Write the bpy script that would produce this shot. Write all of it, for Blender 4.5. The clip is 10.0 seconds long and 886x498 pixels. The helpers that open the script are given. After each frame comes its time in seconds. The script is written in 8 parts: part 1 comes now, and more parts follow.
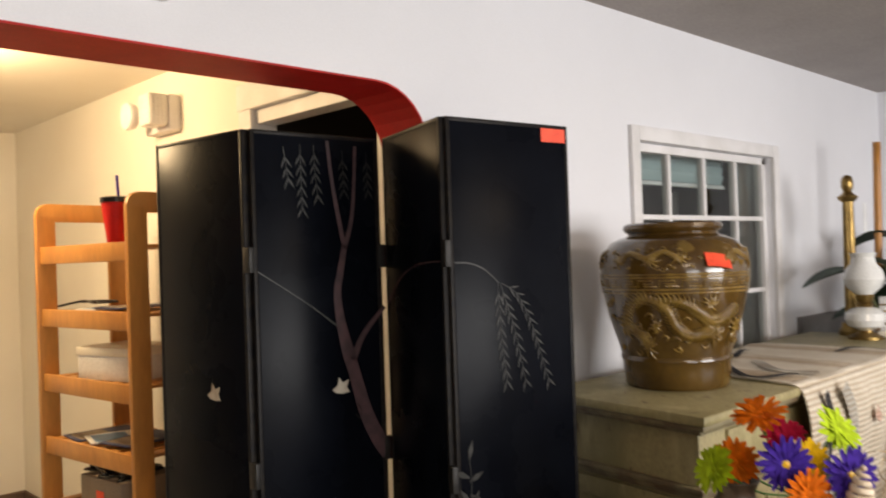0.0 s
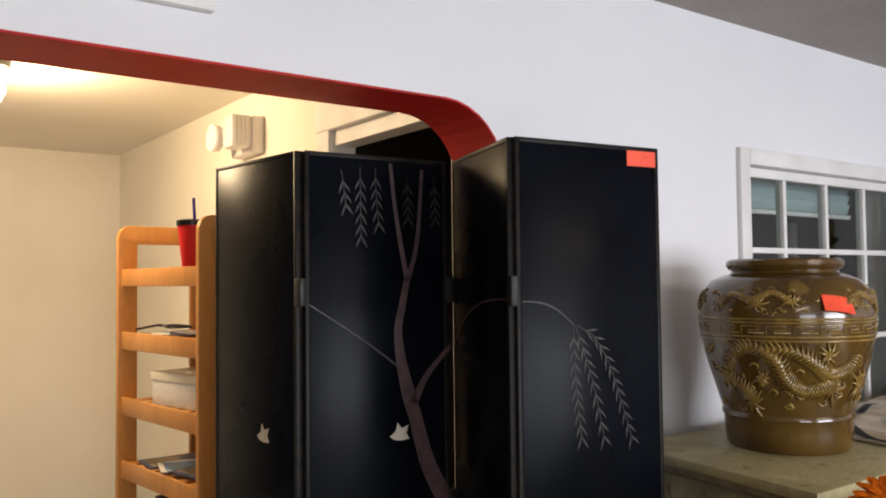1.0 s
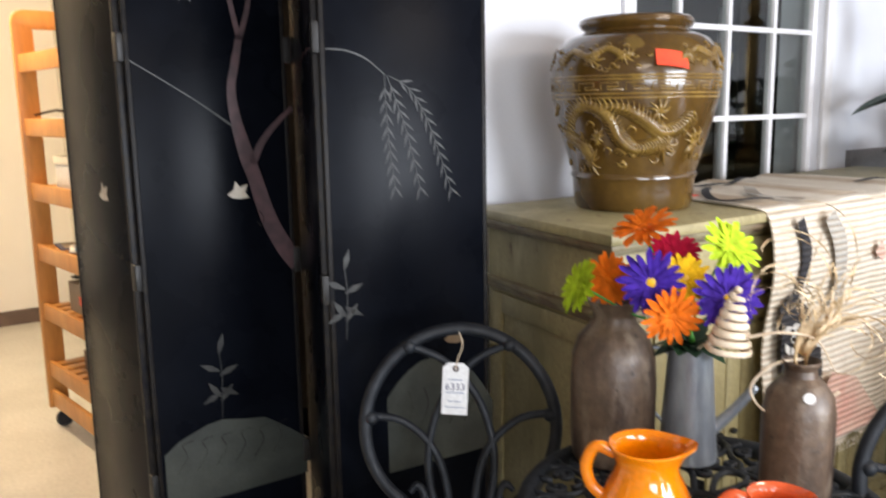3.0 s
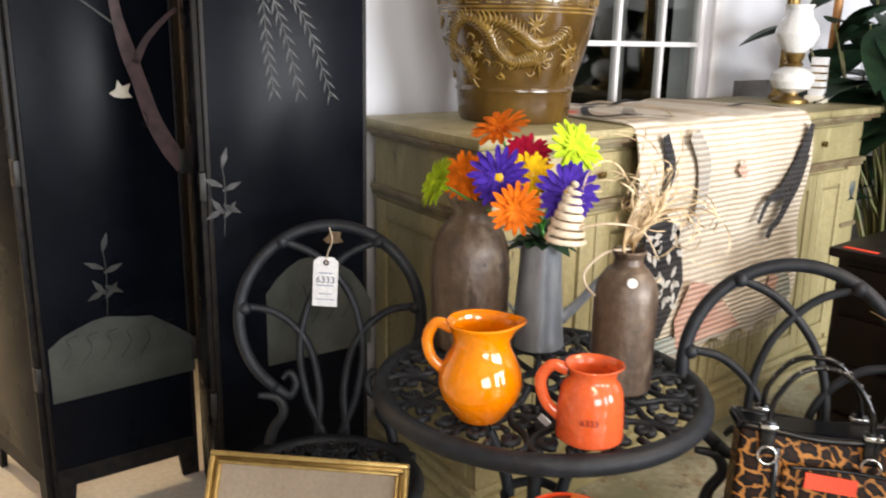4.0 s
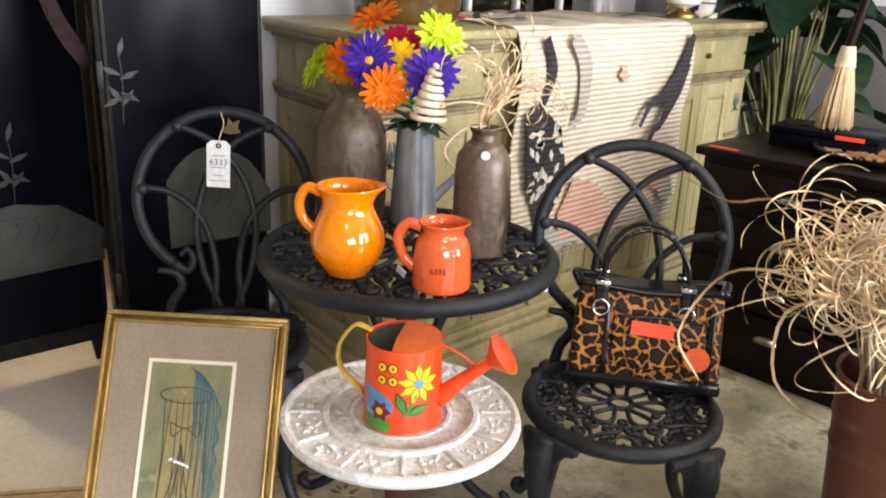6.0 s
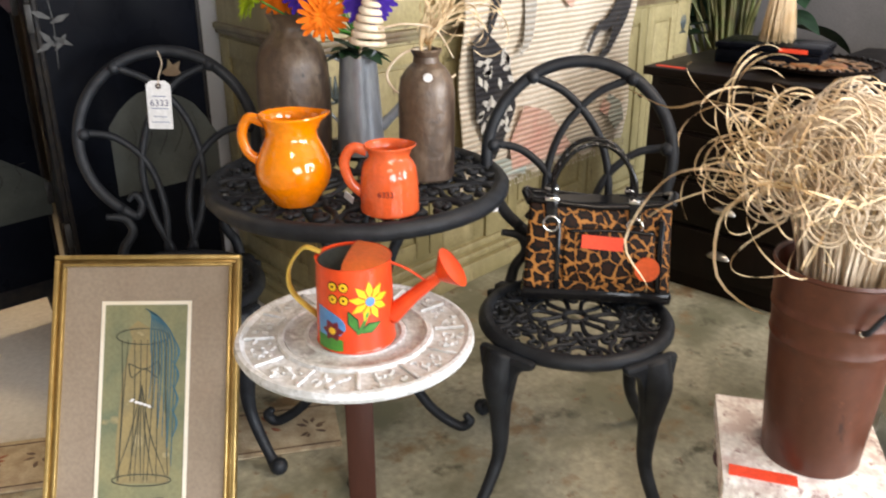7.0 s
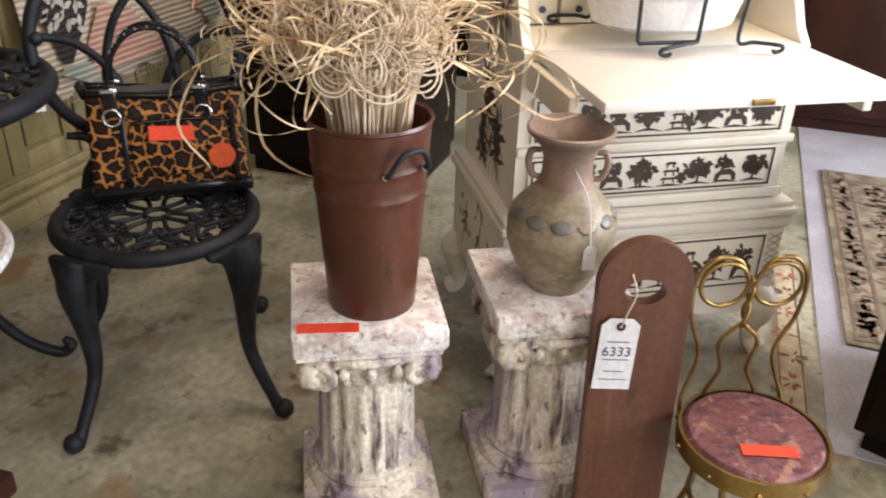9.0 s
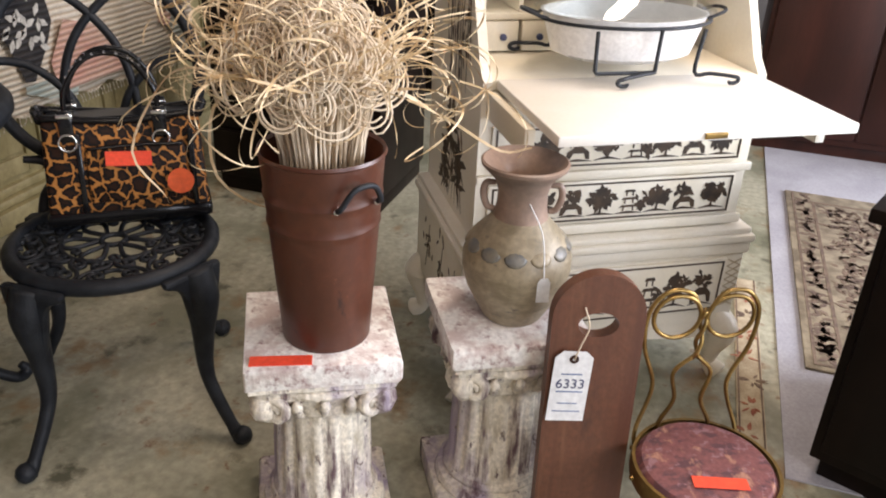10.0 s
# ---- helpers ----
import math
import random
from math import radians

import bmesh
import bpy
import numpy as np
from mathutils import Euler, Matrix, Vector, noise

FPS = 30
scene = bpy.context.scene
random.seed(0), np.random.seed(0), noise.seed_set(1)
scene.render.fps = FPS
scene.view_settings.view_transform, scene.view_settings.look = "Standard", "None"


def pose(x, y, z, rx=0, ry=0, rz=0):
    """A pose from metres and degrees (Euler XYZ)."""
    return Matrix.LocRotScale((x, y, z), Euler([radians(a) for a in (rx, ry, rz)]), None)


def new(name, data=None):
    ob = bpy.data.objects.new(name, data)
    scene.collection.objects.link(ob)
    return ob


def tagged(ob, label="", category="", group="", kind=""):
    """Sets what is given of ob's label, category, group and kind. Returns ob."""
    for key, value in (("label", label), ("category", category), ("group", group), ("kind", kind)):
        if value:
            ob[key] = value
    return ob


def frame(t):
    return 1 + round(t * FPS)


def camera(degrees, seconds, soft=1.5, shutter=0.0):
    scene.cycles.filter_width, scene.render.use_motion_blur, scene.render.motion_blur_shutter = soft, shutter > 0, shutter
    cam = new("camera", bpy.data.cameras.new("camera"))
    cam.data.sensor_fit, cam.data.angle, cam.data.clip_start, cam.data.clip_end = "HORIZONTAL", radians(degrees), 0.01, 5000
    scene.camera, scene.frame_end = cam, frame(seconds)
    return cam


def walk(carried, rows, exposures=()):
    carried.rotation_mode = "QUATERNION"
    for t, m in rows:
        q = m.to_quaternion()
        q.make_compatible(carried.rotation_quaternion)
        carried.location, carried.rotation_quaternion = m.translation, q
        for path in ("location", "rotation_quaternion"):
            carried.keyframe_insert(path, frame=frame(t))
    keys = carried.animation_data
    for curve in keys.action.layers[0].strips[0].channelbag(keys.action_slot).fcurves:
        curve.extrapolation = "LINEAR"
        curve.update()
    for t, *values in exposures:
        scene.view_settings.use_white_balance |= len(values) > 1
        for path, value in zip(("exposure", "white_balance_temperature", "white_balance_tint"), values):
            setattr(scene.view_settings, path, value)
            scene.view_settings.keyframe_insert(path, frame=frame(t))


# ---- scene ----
cam = camera(56.4, 10.0, soft=1.9, shutter=0.4)
METRES, EYE, TILT, LEAN, TURN = 1.63, 1.58, 0.0, 0.0, -43.9
ROWS = [
    (0.0, 0.0, 0.0, 0.0, 0.02, 0.45, 1.94),
    (0.5, 0.0234, 0.083, 0.0187, 5.09, 1.84, 0.53),
    (1.0, 0.0641, 0.1457, 0.018, 7.71, 2.22, 0.61),
    (1.5, 0.1178, 0.1608, 0.0089, 9.71, 0.44, 0.96),
    (2.0, 0.2019, 0.1336, -0.0127, 12.24, -2.29, 1.35),
    (2.5, 0.2802, 0.1291, -0.0508, 11.47, -5.92, 2.03),
    (3.0, 0.3537, 0.1705, -0.0938, 8.46, -9.84, 1.04),
    (4.5, 0.4887, 0.0731, -0.1352, 2.65, -15.63, -2.31),
    (5.0, 0.5077, 0.0329, -0.1382, 1.62, -16.83, -3.51),
    (5.5, 0.5314, 0.0046, -0.1554, 0.91, -17.78, -3.16),
    (7.0, 0.5673, -0.0252, -0.204, -3.12, -22.25, 0.05),
    (7.5, 0.6029, -0.0292, -0.2192, -8.93, -23.68, 0.21),
    (8.0, 0.6428, -0.0371, -0.2276, -18.1, -25.32, -0.48),
    (8.5, 0.6651, -0.0479, -0.2375, -23.72, -26.9, -1.22),
    (9.0, 0.6838, -0.0596, -0.2422, -26.79, -27.9, -1.66),
    (9.5, 0.7028, -0.0611, -0.2371, -28.82, -27.82, -2.14),
    (10.0, 0.7106, -0.0609, -0.2207, -27.98, -27.24, -2.51),
]
walk(cam, [(t, pose(0, 0, EYE, TILT, LEAN, TURN) @ pose(METRES * x, METRES * y, METRES * z, 90 + pitch, roll, yaw)) for t, x, y, z, yaw, pitch, roll in ROWS],
     exposures=[(0.0, -0.25, 7700, 13), (1.0, -0.33, 7000, 12), (2.0, -0.08, 6800, 12), (2.5, 0.16, 6200, 11), (3.0, 0.46, 6600, 11), (4.5, 0.52, 7150, 12), (5.5, 0.48, 7050, 12), (7.0, 0.40, 7050, 12), (8.0, 0.0, 7200, 14), (8.5, -0.16, 7000, 15), (9.5, -0.24, 6900, 15), (10.0, -0.20, 6750, 15)])

# ---------------- world and light ----------------
world = bpy.data.worlds.new("world")
scene.world = world
world.use_nodes = True
wn = world.node_tree
sky = wn.nodes.new("ShaderNodeTexSky")
sky.sky_type, sky.sun_disc = "NISHITA", False
sky.sun_elevation, sky.sun_rotation = radians(40), radians(160)
wn.nodes["Background"].inputs["Strength"].default_value = 0.08
wn.links.new(sky.outputs[0], wn.nodes["Background"].inputs["Color"])


def area_lamp(name, m, sx, sy, power, colour):
    d = bpy.data.lights.new(name, "AREA")
    d.shape, d.size, d.size_y, d.energy, d.color = "RECTANGLE", sx, sy, power, colour
    o = new(name, d)
    o.matrix_world = m
    return o


# daylight in the shop-front windows behind the camera, tube lights under the ceiling
area_lamp("window_daylight", pose(3.0, -4.35, 1.45, 56, 0, 0), 2.8, 1.7, 390, (0.81, 0.885, 1.0))
area_lamp("window_daylight", pose(-0.9, -4.35, 1.45, 56, 0, 0), 2.4, 1.7, 150, (0.81, 0.885, 1.0))
area_lamp("tube_light_glow", pose(0.3, -1.3, 2.42), 1.2, 0.25, 24, (1.0, 0.85, 0.70))
area_lamp("tube_light_glow", pose(2.7, -0.9, 2.42), 1.2, 0.25, 30, (1.0, 0.85, 0.70))
bulb = bpy.data.lights.new("ceiling_bulb", "POINT")
bulb.energy, bulb.color, bulb.shadow_soft_size = 88, (1.0, 0.77, 0.48), 0.14
new("ceiling_bulb", bulb).location = (0.72, 3.76, 2.39)


# ---------------- materials ----------------
def mat(name, base, rough=0.5, metal=0.0, second=None, scale=8.0, amount=0.5, bump=0.1, fine=120.0, coat=0.0, spec=0.5, third=None, stretch=(1, 1, 1), detail=6.0, grain=0.35):
    """A surface of two or three colours mixed by noise at two scales, with fine relief."""
    m = bpy.data.materials.new(name)
    m.use_nodes = True
    t, n, l = m.node_tree, m.node_tree.nodes, m.node_tree.links
    b = n["Principled BSDF"]
    b.inputs["Roughness"].default_value, b.inputs["Metallic"].default_value = rough, metal
    b.inputs["Coat Weight"].default_value, b.inputs["Specular IOR Level"].default_value = coat, spec
    co = n.new("ShaderNodeTexCoord")
    mp = n.new("ShaderNodeMapping")
    mp.inputs["Scale"].default_value = stretch
    l.new(co.outputs["Object"], mp.inputs["Vector"])
    big = n.new("ShaderNodeTexNoise")
    big.inputs["Scale"].default_value, big.inputs["Detail"].default_value = scale, detail
    l.new(mp.outputs[0], big.inputs["Vector"])
    small = n.new("ShaderNodeTexNoise")
    small.inputs["Scale"].default_value, small.inputs["Detail"].default_value = fine, 4
    l.new(mp.outputs[0], small.inputs["Vector"])
    second = second or tuple(c * 0.72 for c in base)
    ramp = n.new("ShaderNodeValToRGB")
    ramp.color_ramp.elements[0].position, ramp.color_ramp.elements[1].position = 0.5 - 0.2 * (1 - amount) - 0.02, 0.5 + 0.2 * (1 - amount) + 0.02
    ramp.color_ramp.elements[0].color, ramp.color_ramp.elements[1].color = (*base, 1), (*second, 1)
    if third:
        e = ramp.color_ramp.elements.new(0.62 + 0.2 * (1 - amount) - 0.06)
        e.color = (*third, 1)
    l.new(big.outputs["Fac"], ramp.inputs["Fac"])
    mix = n.new("ShaderNodeMix")
    mix.data_type, mix.blend_type = "RGBA", "MULTIPLY"
    mix.inputs["Factor"].default_value = grain
    l.new(ramp.outputs["Color"], mix.inputs["A"])
    gr = n.new("ShaderNodeMapRange")
    gr.inputs["From Min"].default_value, gr.inputs["From Max"].default_value = 0.3, 0.7
    gr.inputs["To Min"].default_value, gr.inputs["To Max"].default_value = 0.6, 1.15
    l.new(small.outputs["Fac"], gr.inputs["Value"])
    l.new(gr.outputs[0], mix.inputs["B"])
    l.new(mix.outputs["Result"], b.inputs["Base Color"])
    rr = n.new("ShaderNodeMapRange")
    rr.inputs["To Min"].default_value, rr.inputs["To Max"].default_value = max(0.03, rough - 0.1), min(1, rough + 0.1)
    l.new(big.outputs["Fac"], rr.inputs["Value"])
    l.new(rr.outputs[0], b.inputs["Roughness"])
    bp = n.new("ShaderNodeBump")
    bp.inputs["Strength"].default_value, bp.inputs["Distance"].default_value = bump, 0.004
    l.new(small.outputs["Fac"], bp.inputs["Height"])
    l.new(bp.outputs[0], b.inputs["Normal"])
    return m


def stained(name, base, rough, stains, bump=0.3, fine=90.0, grain=0.25, metal=0.0, coat=0.0, spec=0.5):
    """A base colour under layers of stains: (colour, scale, low, high, stretch), each a patch with its own edge."""
    m = bpy.data.materials.new(name)
    m.use_nodes = True
    n, l = m.node_tree.nodes, m.node_tree.links
    b = n["Principled BSDF"]
    b.inputs["Roughness"].default_value, b.inputs["Metallic"].default_value = rough, metal
    b.inputs["Coat Weight"].default_value, b.inputs["Specular IOR Level"].default_value = coat, spec
    co = n.new("ShaderNodeTexCoord")
    small = n.new("ShaderNodeTexNoise")
    small.inputs["Scale"].default_value, small.inputs["Detail"].default_value = fine, 6
    l.new(co.outputs["Object"], small.inputs["Vector"])
    gr = n.new("ShaderNodeMapRange")
    gr.inputs["From Min"].default_value, gr.inputs["From Max"].default_value = 0.3, 0.7
    gr.inputs["To Min"].default_value, gr.inputs["To Max"].default_value = 1 - grain, 1 + grain * 0.4
    l.new(small.outputs["Fac"], gr.inputs["Value"])
    tone = n.new("ShaderNodeMix")
    tone.data_type, tone.blend_type = "RGBA", "MULTIPLY"
    tone.inputs["Factor"].default_value = 1.0
    tone.inputs["A"].default_value = (*base, 1)
    l.new(gr.outputs[0], tone.inputs["B"])
    last = tone.outputs["Result"]
    for k, (colour, scale, low, high, stretch) in enumerate(stains):
        mp = n.new("ShaderNodeMapping")
        mp.inputs["Scale"].default_value = stretch
        mp.inputs["Location"].default_value = (3.7 * k, 1.3 * k, 2.1 * k)
        l.new(co.outputs["Object"], mp.inputs["Vector"])
        t = n.new("ShaderNodeTexNoise")
        t.inputs["Scale"].default_value, t.inputs["Detail"].default_value, t.inputs["Roughness"].default_value = scale, 10, 0.62
        l.new(mp.outputs[0], t.inputs["Vector"])
        mr = n.new("ShaderNodeMapRange")
        mr.inputs["From Min"].default_value, mr.inputs["From Max"].default_value = low, high
        l.new(t.outputs["Fac"], mr.inputs["Value"])
        mx = n.new("ShaderNodeMix")
        mx.data_type = "RGBA"
        l.new(mr.outputs[0], mx.inputs["Factor"])
        l.new(last, mx.inputs["A"])
        mx.inputs["B"].default_value = (*colour, 1)
        last = mx.outputs["Result"]
    l.new(last, b.inputs["Base Color"])
    bp = n.new("ShaderNodeBump")
    bp.inputs["Strength"].default_value, bp.inputs["Distance"].default_value = bump, 0.004
    l.new(small.outputs["Fac"], bp.inputs["Height"])
    l.new(bp.outputs[0], b.inputs["Normal"])
    return m


def glow(name, colour, strength):
    m = bpy.data.materials.new(name)
    m.use_nodes = True
    b = m.node_tree.nodes["Principled BSDF"]
    b.inputs["Base Color"].default_value = (*colour, 1)
    b.inputs["Emission Color"].default_value, b.inputs["Emission Strength"].default_value = (*colour, 1), strength
    return m


def glass(name, tint=(1, 1, 1), gloss=0.12):
    """Thin clear glass: what lies behind it, with a mirror sheen."""
    m = bpy.data.materials.new(name)
    m.use_nodes = True
    n, l = m.node_tree.nodes, m.node_tree.links
    tr, gl, mx = n.new("ShaderNodeBsdfTransparent"), n.new("ShaderNodeBsdfGlossy"), n.new("ShaderNodeMixShader")
    tr.inputs["Color"].default_value = (*tint, 1)
    gl.inputs["Roughness"].default_value = 0.03
    mx.inputs[0].default_value = gloss
    l.new(tr.outputs[0], mx.inputs[1])
    l.new(gl.outputs[0], mx.inputs[2])
    l.new(mx.outputs[0], n["Material Output"].inputs["Surface"])
    return m


WALL = mat("white_wall_paint", (0.80, 0.80, 0.83), 0.75, second=(0.75, 0.75, 0.78), scale=1.2, fine=220, bump=0.05, amount=0.2, grain=0.08)
CREAM_WALL = mat("cream_wall_paint", (0.82, 0.78, 0.70), 0.75, second=(0.77, 0.72, 0.63), scale=1.5, fine=220, bump=0.04, amount=0.2, grain=0.08)
# brownish grey, set darker so less light bounces off the ceiling
CEIL = mat("toned_down_ceiling", (0.40, 0.36, 0.34), 0.85, second=(0.35, 0.315, 0.295), scale=2, fine=90, bump=0.1, amount=0.2)
RED = mat("red_arch_paint", (0.52, 0.012, 0.012), 0.5, spec=0.25, second=(0.42, 0.010, 0.010), scale=5, bump=0.05)
CONCRETE = stained("stained_concrete", (0.42, 0.40, 0.30), 0.38, [((0.19, 0.19, 0.13), 2.2, 0.46, 0.60, (1, 1, 1)), ((0.25, 0.17, 0.09), 6.0, 0.56, 0.66, (1, 1, 1)), ((0.20, 0.115, 0.065), 22.0, 0.62, 0.70, (1, 1, 1)), ((0.10, 0.098, 0.066), 11.0, 0.58, 0.70, (1, 1, 1)), ((0.34, 0.33, 0.27), 24.0, 0.66, 0.72, (1, 1, 1))], bump=0.08, fine=45, grain=0.3)
PALE_FLOOR = mat("pale_vinyl_floor", (0.70, 0.69, 0.65), 0.35, second=(0.62, 0.61, 0.57), scale=3, fine=60, bump=0.03)
BROWN_TRIM = mat("brown_skirting", (0.16, 0.10, 0.07), 0.5)
WHITE_TRIM = mat("white_trim_paint", (0.80, 0.78, 0.78), 0.45, second=(0.72, 0.70, 0.69), scale=6, bump=0.04, grain=0.08)
LACQUER = mat("black_lacquer", (0.0025, 0.0032, 0.0055), 0.28, second=(0.004, 0.005, 0.008), scale=4, bump=0.010, fine=40, spec=0.05)
LACQUER_SIDE = mat("worn_black_edge", (0.007, 0.007, 0.009), 0.4, second=(0.02, 0.017, 0.014), scale=40, amount=0.2, bump=0.05, spec=0.1)
BRANCH = mat("painted_bark", (0.085, 0.045, 0.05), 0.5, second=(0.05, 0.028, 0.032), scale=30)
LEAF_PAINT = mat("painted_leaf", (0.027, 0.027, 0.024), 0.5, second=(0.011, 0.011, 0.010), scale=40)
HILL = mat("painted_hill", (0.05, 0.056, 0.048), 0.4, second=(0.028, 0.032, 0.028), scale=9)
BIRD = mat("mother_of_pearl", (0.55, 0.5, 0.42), 0.35, second=(0.4, 0.33, 0.26), scale=30)
HINGE = mat("dull_steel", (0.035, 0.034, 0.033), 0.5, 0.6, scale=30)
ORANGE_TAG = mat("orange_sticker", (0.95, 0.09, 0.035), 0.55, second=(0.86, 0.07, 0.03), scale=20, bump=0.02)
PAPER = mat("white_card", (0.78, 0.78, 0.78), 0.7, second=(0.7, 0.7, 0.7), scale=20, bump=0.03)
INK = mat("dark_ink", (0.05, 0.06, 0.14), 0.6)
GREEN_PAINT = stained("distressed_green_paint", (0.385, 0.325, 0.165), 0.5, [((0.25, 0.215, 0.10), 5.0, 0.45, 0.65, (1, 1, 0.3)), ((0.45, 0.38, 0.21), 9.0, 0.58, 0.72, (1, 1, 0.25)), ((0.13, 0.085, 0.042), 22.0, 0.62, 0.70, (1, 1, 0.3))], bump=0.15, fine=70, grain=0.2)
WORN_EDGE = mat("worn_brown_edge", (0.15, 0.10, 0.055), 0.5, second=(0.235, 0.20, 0.11), scale=14, amount=0.5, bump=0.1)
JAR_GLAZE = mat("brown_olive_glaze", (0.115, 0.062, 0.012), 0.16, second=(0.065, 0.032, 0.008), third=(0.15, 0.09, 0.02), scale=7, amount=0.3, bump=0.06, fine=50, coat=0.4)
JAR_RELIEF = mat("ochre_relief_glaze", (0.27, 0.165, 0.035), 0.22, second=(0.17, 0.095, 0.02), scale=20, bump=0.08, coat=0.3)
IRON = mat("dark_grey_cast_metal", (0.015, 0.0185, 0.024), 0.52, second=(0.008, 0.010, 0.014), scale=30, bump=0.25, fine=260, spec=0.35)
ORANGE_GLAZE = mat("orange_glaze", (0.90, 0.27, 0.003), 0.1, second=(0.78, 0.18, 0.002), scale=6, bump=0.02, coat=0.6, amount=0.3)
CORAL_GLAZE = mat("coral_glaze", (0.84, 0.15, 0.045), 0.13, second=(0.72, 0.105, 0.03), scale=6, bump=0.03, coat=0.5, amount=0.3)
CLAY = stained("dark_fired_clay", (0.115, 0.076, 0.05), 0.4, [((0.035, 0.022, 0.016), 11.0, 0.44, 0.60, (1, 1, 0.35)), ((0.19, 0.145, 0.105), 15.0, 0.54, 0.68, (1, 1, 0.35)), ((0.02, 0.014, 0.012), 55.0, 0.62, 0.70, (1, 1, 0.7))], bump=0.45, fine=60, grain=0.3)
GALV = mat("galvanised_metal", (0.40, 0.43, 0.46), 0.32, 0.55, second=(0.22, 0.24, 0.27), scale=16, amount=0.45, bump=0.05, stretch=(1, 1, 0.3))
OAK = mat("honey_wood", (0.56, 0.255, 0.065), 0.4, second=(0.46, 0.19, 0.045), scale=5, stretch=(1, 1, 0.25), bump=0.06, fine=50)
BROWN_WOOD = stained("reddish_brown_wood", (0.128, 0.047, 0.024), 0.45, [((0.088, 0.030, 0.016), 26.0, 0.46, 0.62, (1, 1, 0.05)), ((0.16, 0.07, 0.035), 40.0, 0.58, 0.72, (1, 1, 0.06)), ((0.04, 0.016, 0.010), 9.0, 0.60, 0.70, (1, 1, 0.4))], bump=0.15, fine=80, grain=0.25)
DARK_WOOD = mat("dark_espresso_wood", (0.011, 0.0065, 0.005), 0.4, second=(0.006, 0.004, 0.003), scale=9, stretch=(1, 1, 0.2), bump=0.06, spec=0.12)
MAHOGANY = mat("dark_mahogany", (0.046, 0.015, 0.010), 0.35, second=(0.026, 0.009, 0.006), scale=7, stretch=(1, 1, 0.2), bump=0.05, spec=0.25)
STONE = stained("stained_plaster_stone", (0.82, 0.75, 0.63), 0.82, [((0.36, 0.30, 0.37), 8.0, 0.46, 0.60, (1, 1, 0.3)), ((0.12, 0.07, 0.08), 15.0, 0.54, 0.63, (1, 1, 0.15)), ((0.10, 0.06, 0.065), 60.0, 0.60, 0.68, (1, 1, 0.5)), ((0.46, 0.40, 0.30), 24.0, 0.57, 0.68, (1, 1, 0.4))], bump=0.8, fine=95, grain=0.35)
STONE_TOP = stained("chalky_plaster_top", (0.86, 0.83, 0.79), 0.82, [((0.58, 0.48, 0.45), 18.0, 0.44, 0.58, (1, 1, 1)), ((0.33, 0.21, 0.20), 48.0, 0.55, 0.68, (1, 1, 1))], bump=0.5, fine=120, grain=0.2)
WHITE_STONE = stained("whitewashed_plaster", (0.64, 0.66, 0.68), 0.72, [((0.44, 0.45, 0.44), 16.0, 0.44, 0.60, (1, 1, 1)), ((0.30, 0.30, 0.30), 60.0, 0.56, 0.68, (1, 1, 1))], bump=0.5, fine=110, grain=0.3)
BUCKET = stained("rusty_brown_enamel", (0.088, 0.027, 0.014), 0.36, [((0.062, 0.019, 0.011), 7.0, 0.46, 0.66, (1, 1, 0.5)), ((0.15, 0.05, 0.026), 60.0, 0.64, 0.72, (1, 1, 1)), ((0.035, 0.012, 0.009), 30.0, 0.64, 0.70, (1, 1, 0.6))], bump=0.08, fine=70, grain=0.2)
RAFFIA = mat("dry_raffia", (0.60, 0.42, 0.22), 0.55, second=(0.76, 0.61, 0.40), third=(0.42, 0.26, 0.12), scale=16, amount=0.4, bump=0.1)
STRAW = mat("pale_straw", (0.78, 0.67, 0.52), 0.6, second=(0.58, 0.45, 0.31), scale=20, bump=0.1)
CREAM = mat("antique_cream_paint", (0.84, 0.805, 0.715), 0.4, second=(0.72, 0.64, 0.49), scale=4, amount=0.1, bump=0.05, grain=0.1)
CREAM_EDGE = mat("gilt_brown_glaze", (0.34, 0.23, 0.11), 0.45, second=(0.5, 0.4, 0.24), scale=18)
CHINOISERIE = mat("dark_brown_decoration", (0.03, 0.02, 0.014), 0.5, second=(0.075, 0.045, 0.025), scale=30)
STONEWARE = stained("grey_brown_stoneware", (0.325, 0.265, 0.175), 0.45, [((0.20, 0.16, 0.10), 16.0, 0.48, 0.66, (1, 1, 2.5)), ((0.10, 0.085, 0.07), 40.0, 0.60, 0.72, (1, 1, 2))], bump=0.25, fine=80, grain=0.3)
STONEWARE_RIM = mat("pinkish_brown_glaze", (0.33, 0.225, 0.17), 0.4, second=(0.15, 0.11, 0.09), third=(0.40, 0.29, 0.22), scale=8, bump=0.06)
BRASS = mat("aged_brass", (0.38, 0.25, 0.09), 0.34, 0.95, second=(0.22, 0.14, 0.05), scale=14, bump=0.04)
GOLD = mat("gilt_wood", (0.50, 0.35, 0.13), 0.33, 0.6, second=(0.36, 0.24, 0.08), scale=20, bump=0.08, stretch=(1, 1, 0.5))
CHROME = mat("chrome", (0.75, 0.75, 0.75), 0.12, 1.0, second=(0.65, 0.65, 0.65), scale=10, bump=0.01)
MATBOARD = mat("taupe_mount_board", (0.30, 0.24, 0.18), 0.8, second=(0.28, 0.22, 0.165), scale=8, bump=0.04)
ART = mat("green_wash_print", (0.26, 0.25, 0.13), 0.6, second=(0.14, 0.165, 0.10), third=(0.32, 0.27, 0.14), scale=9, amount=0.3)
BLUE_INK = mat("blue_ink_wash", (0.03, 0.11, 0.16), 0.6, second=(0.05, 0.15, 0.2), scale=20)
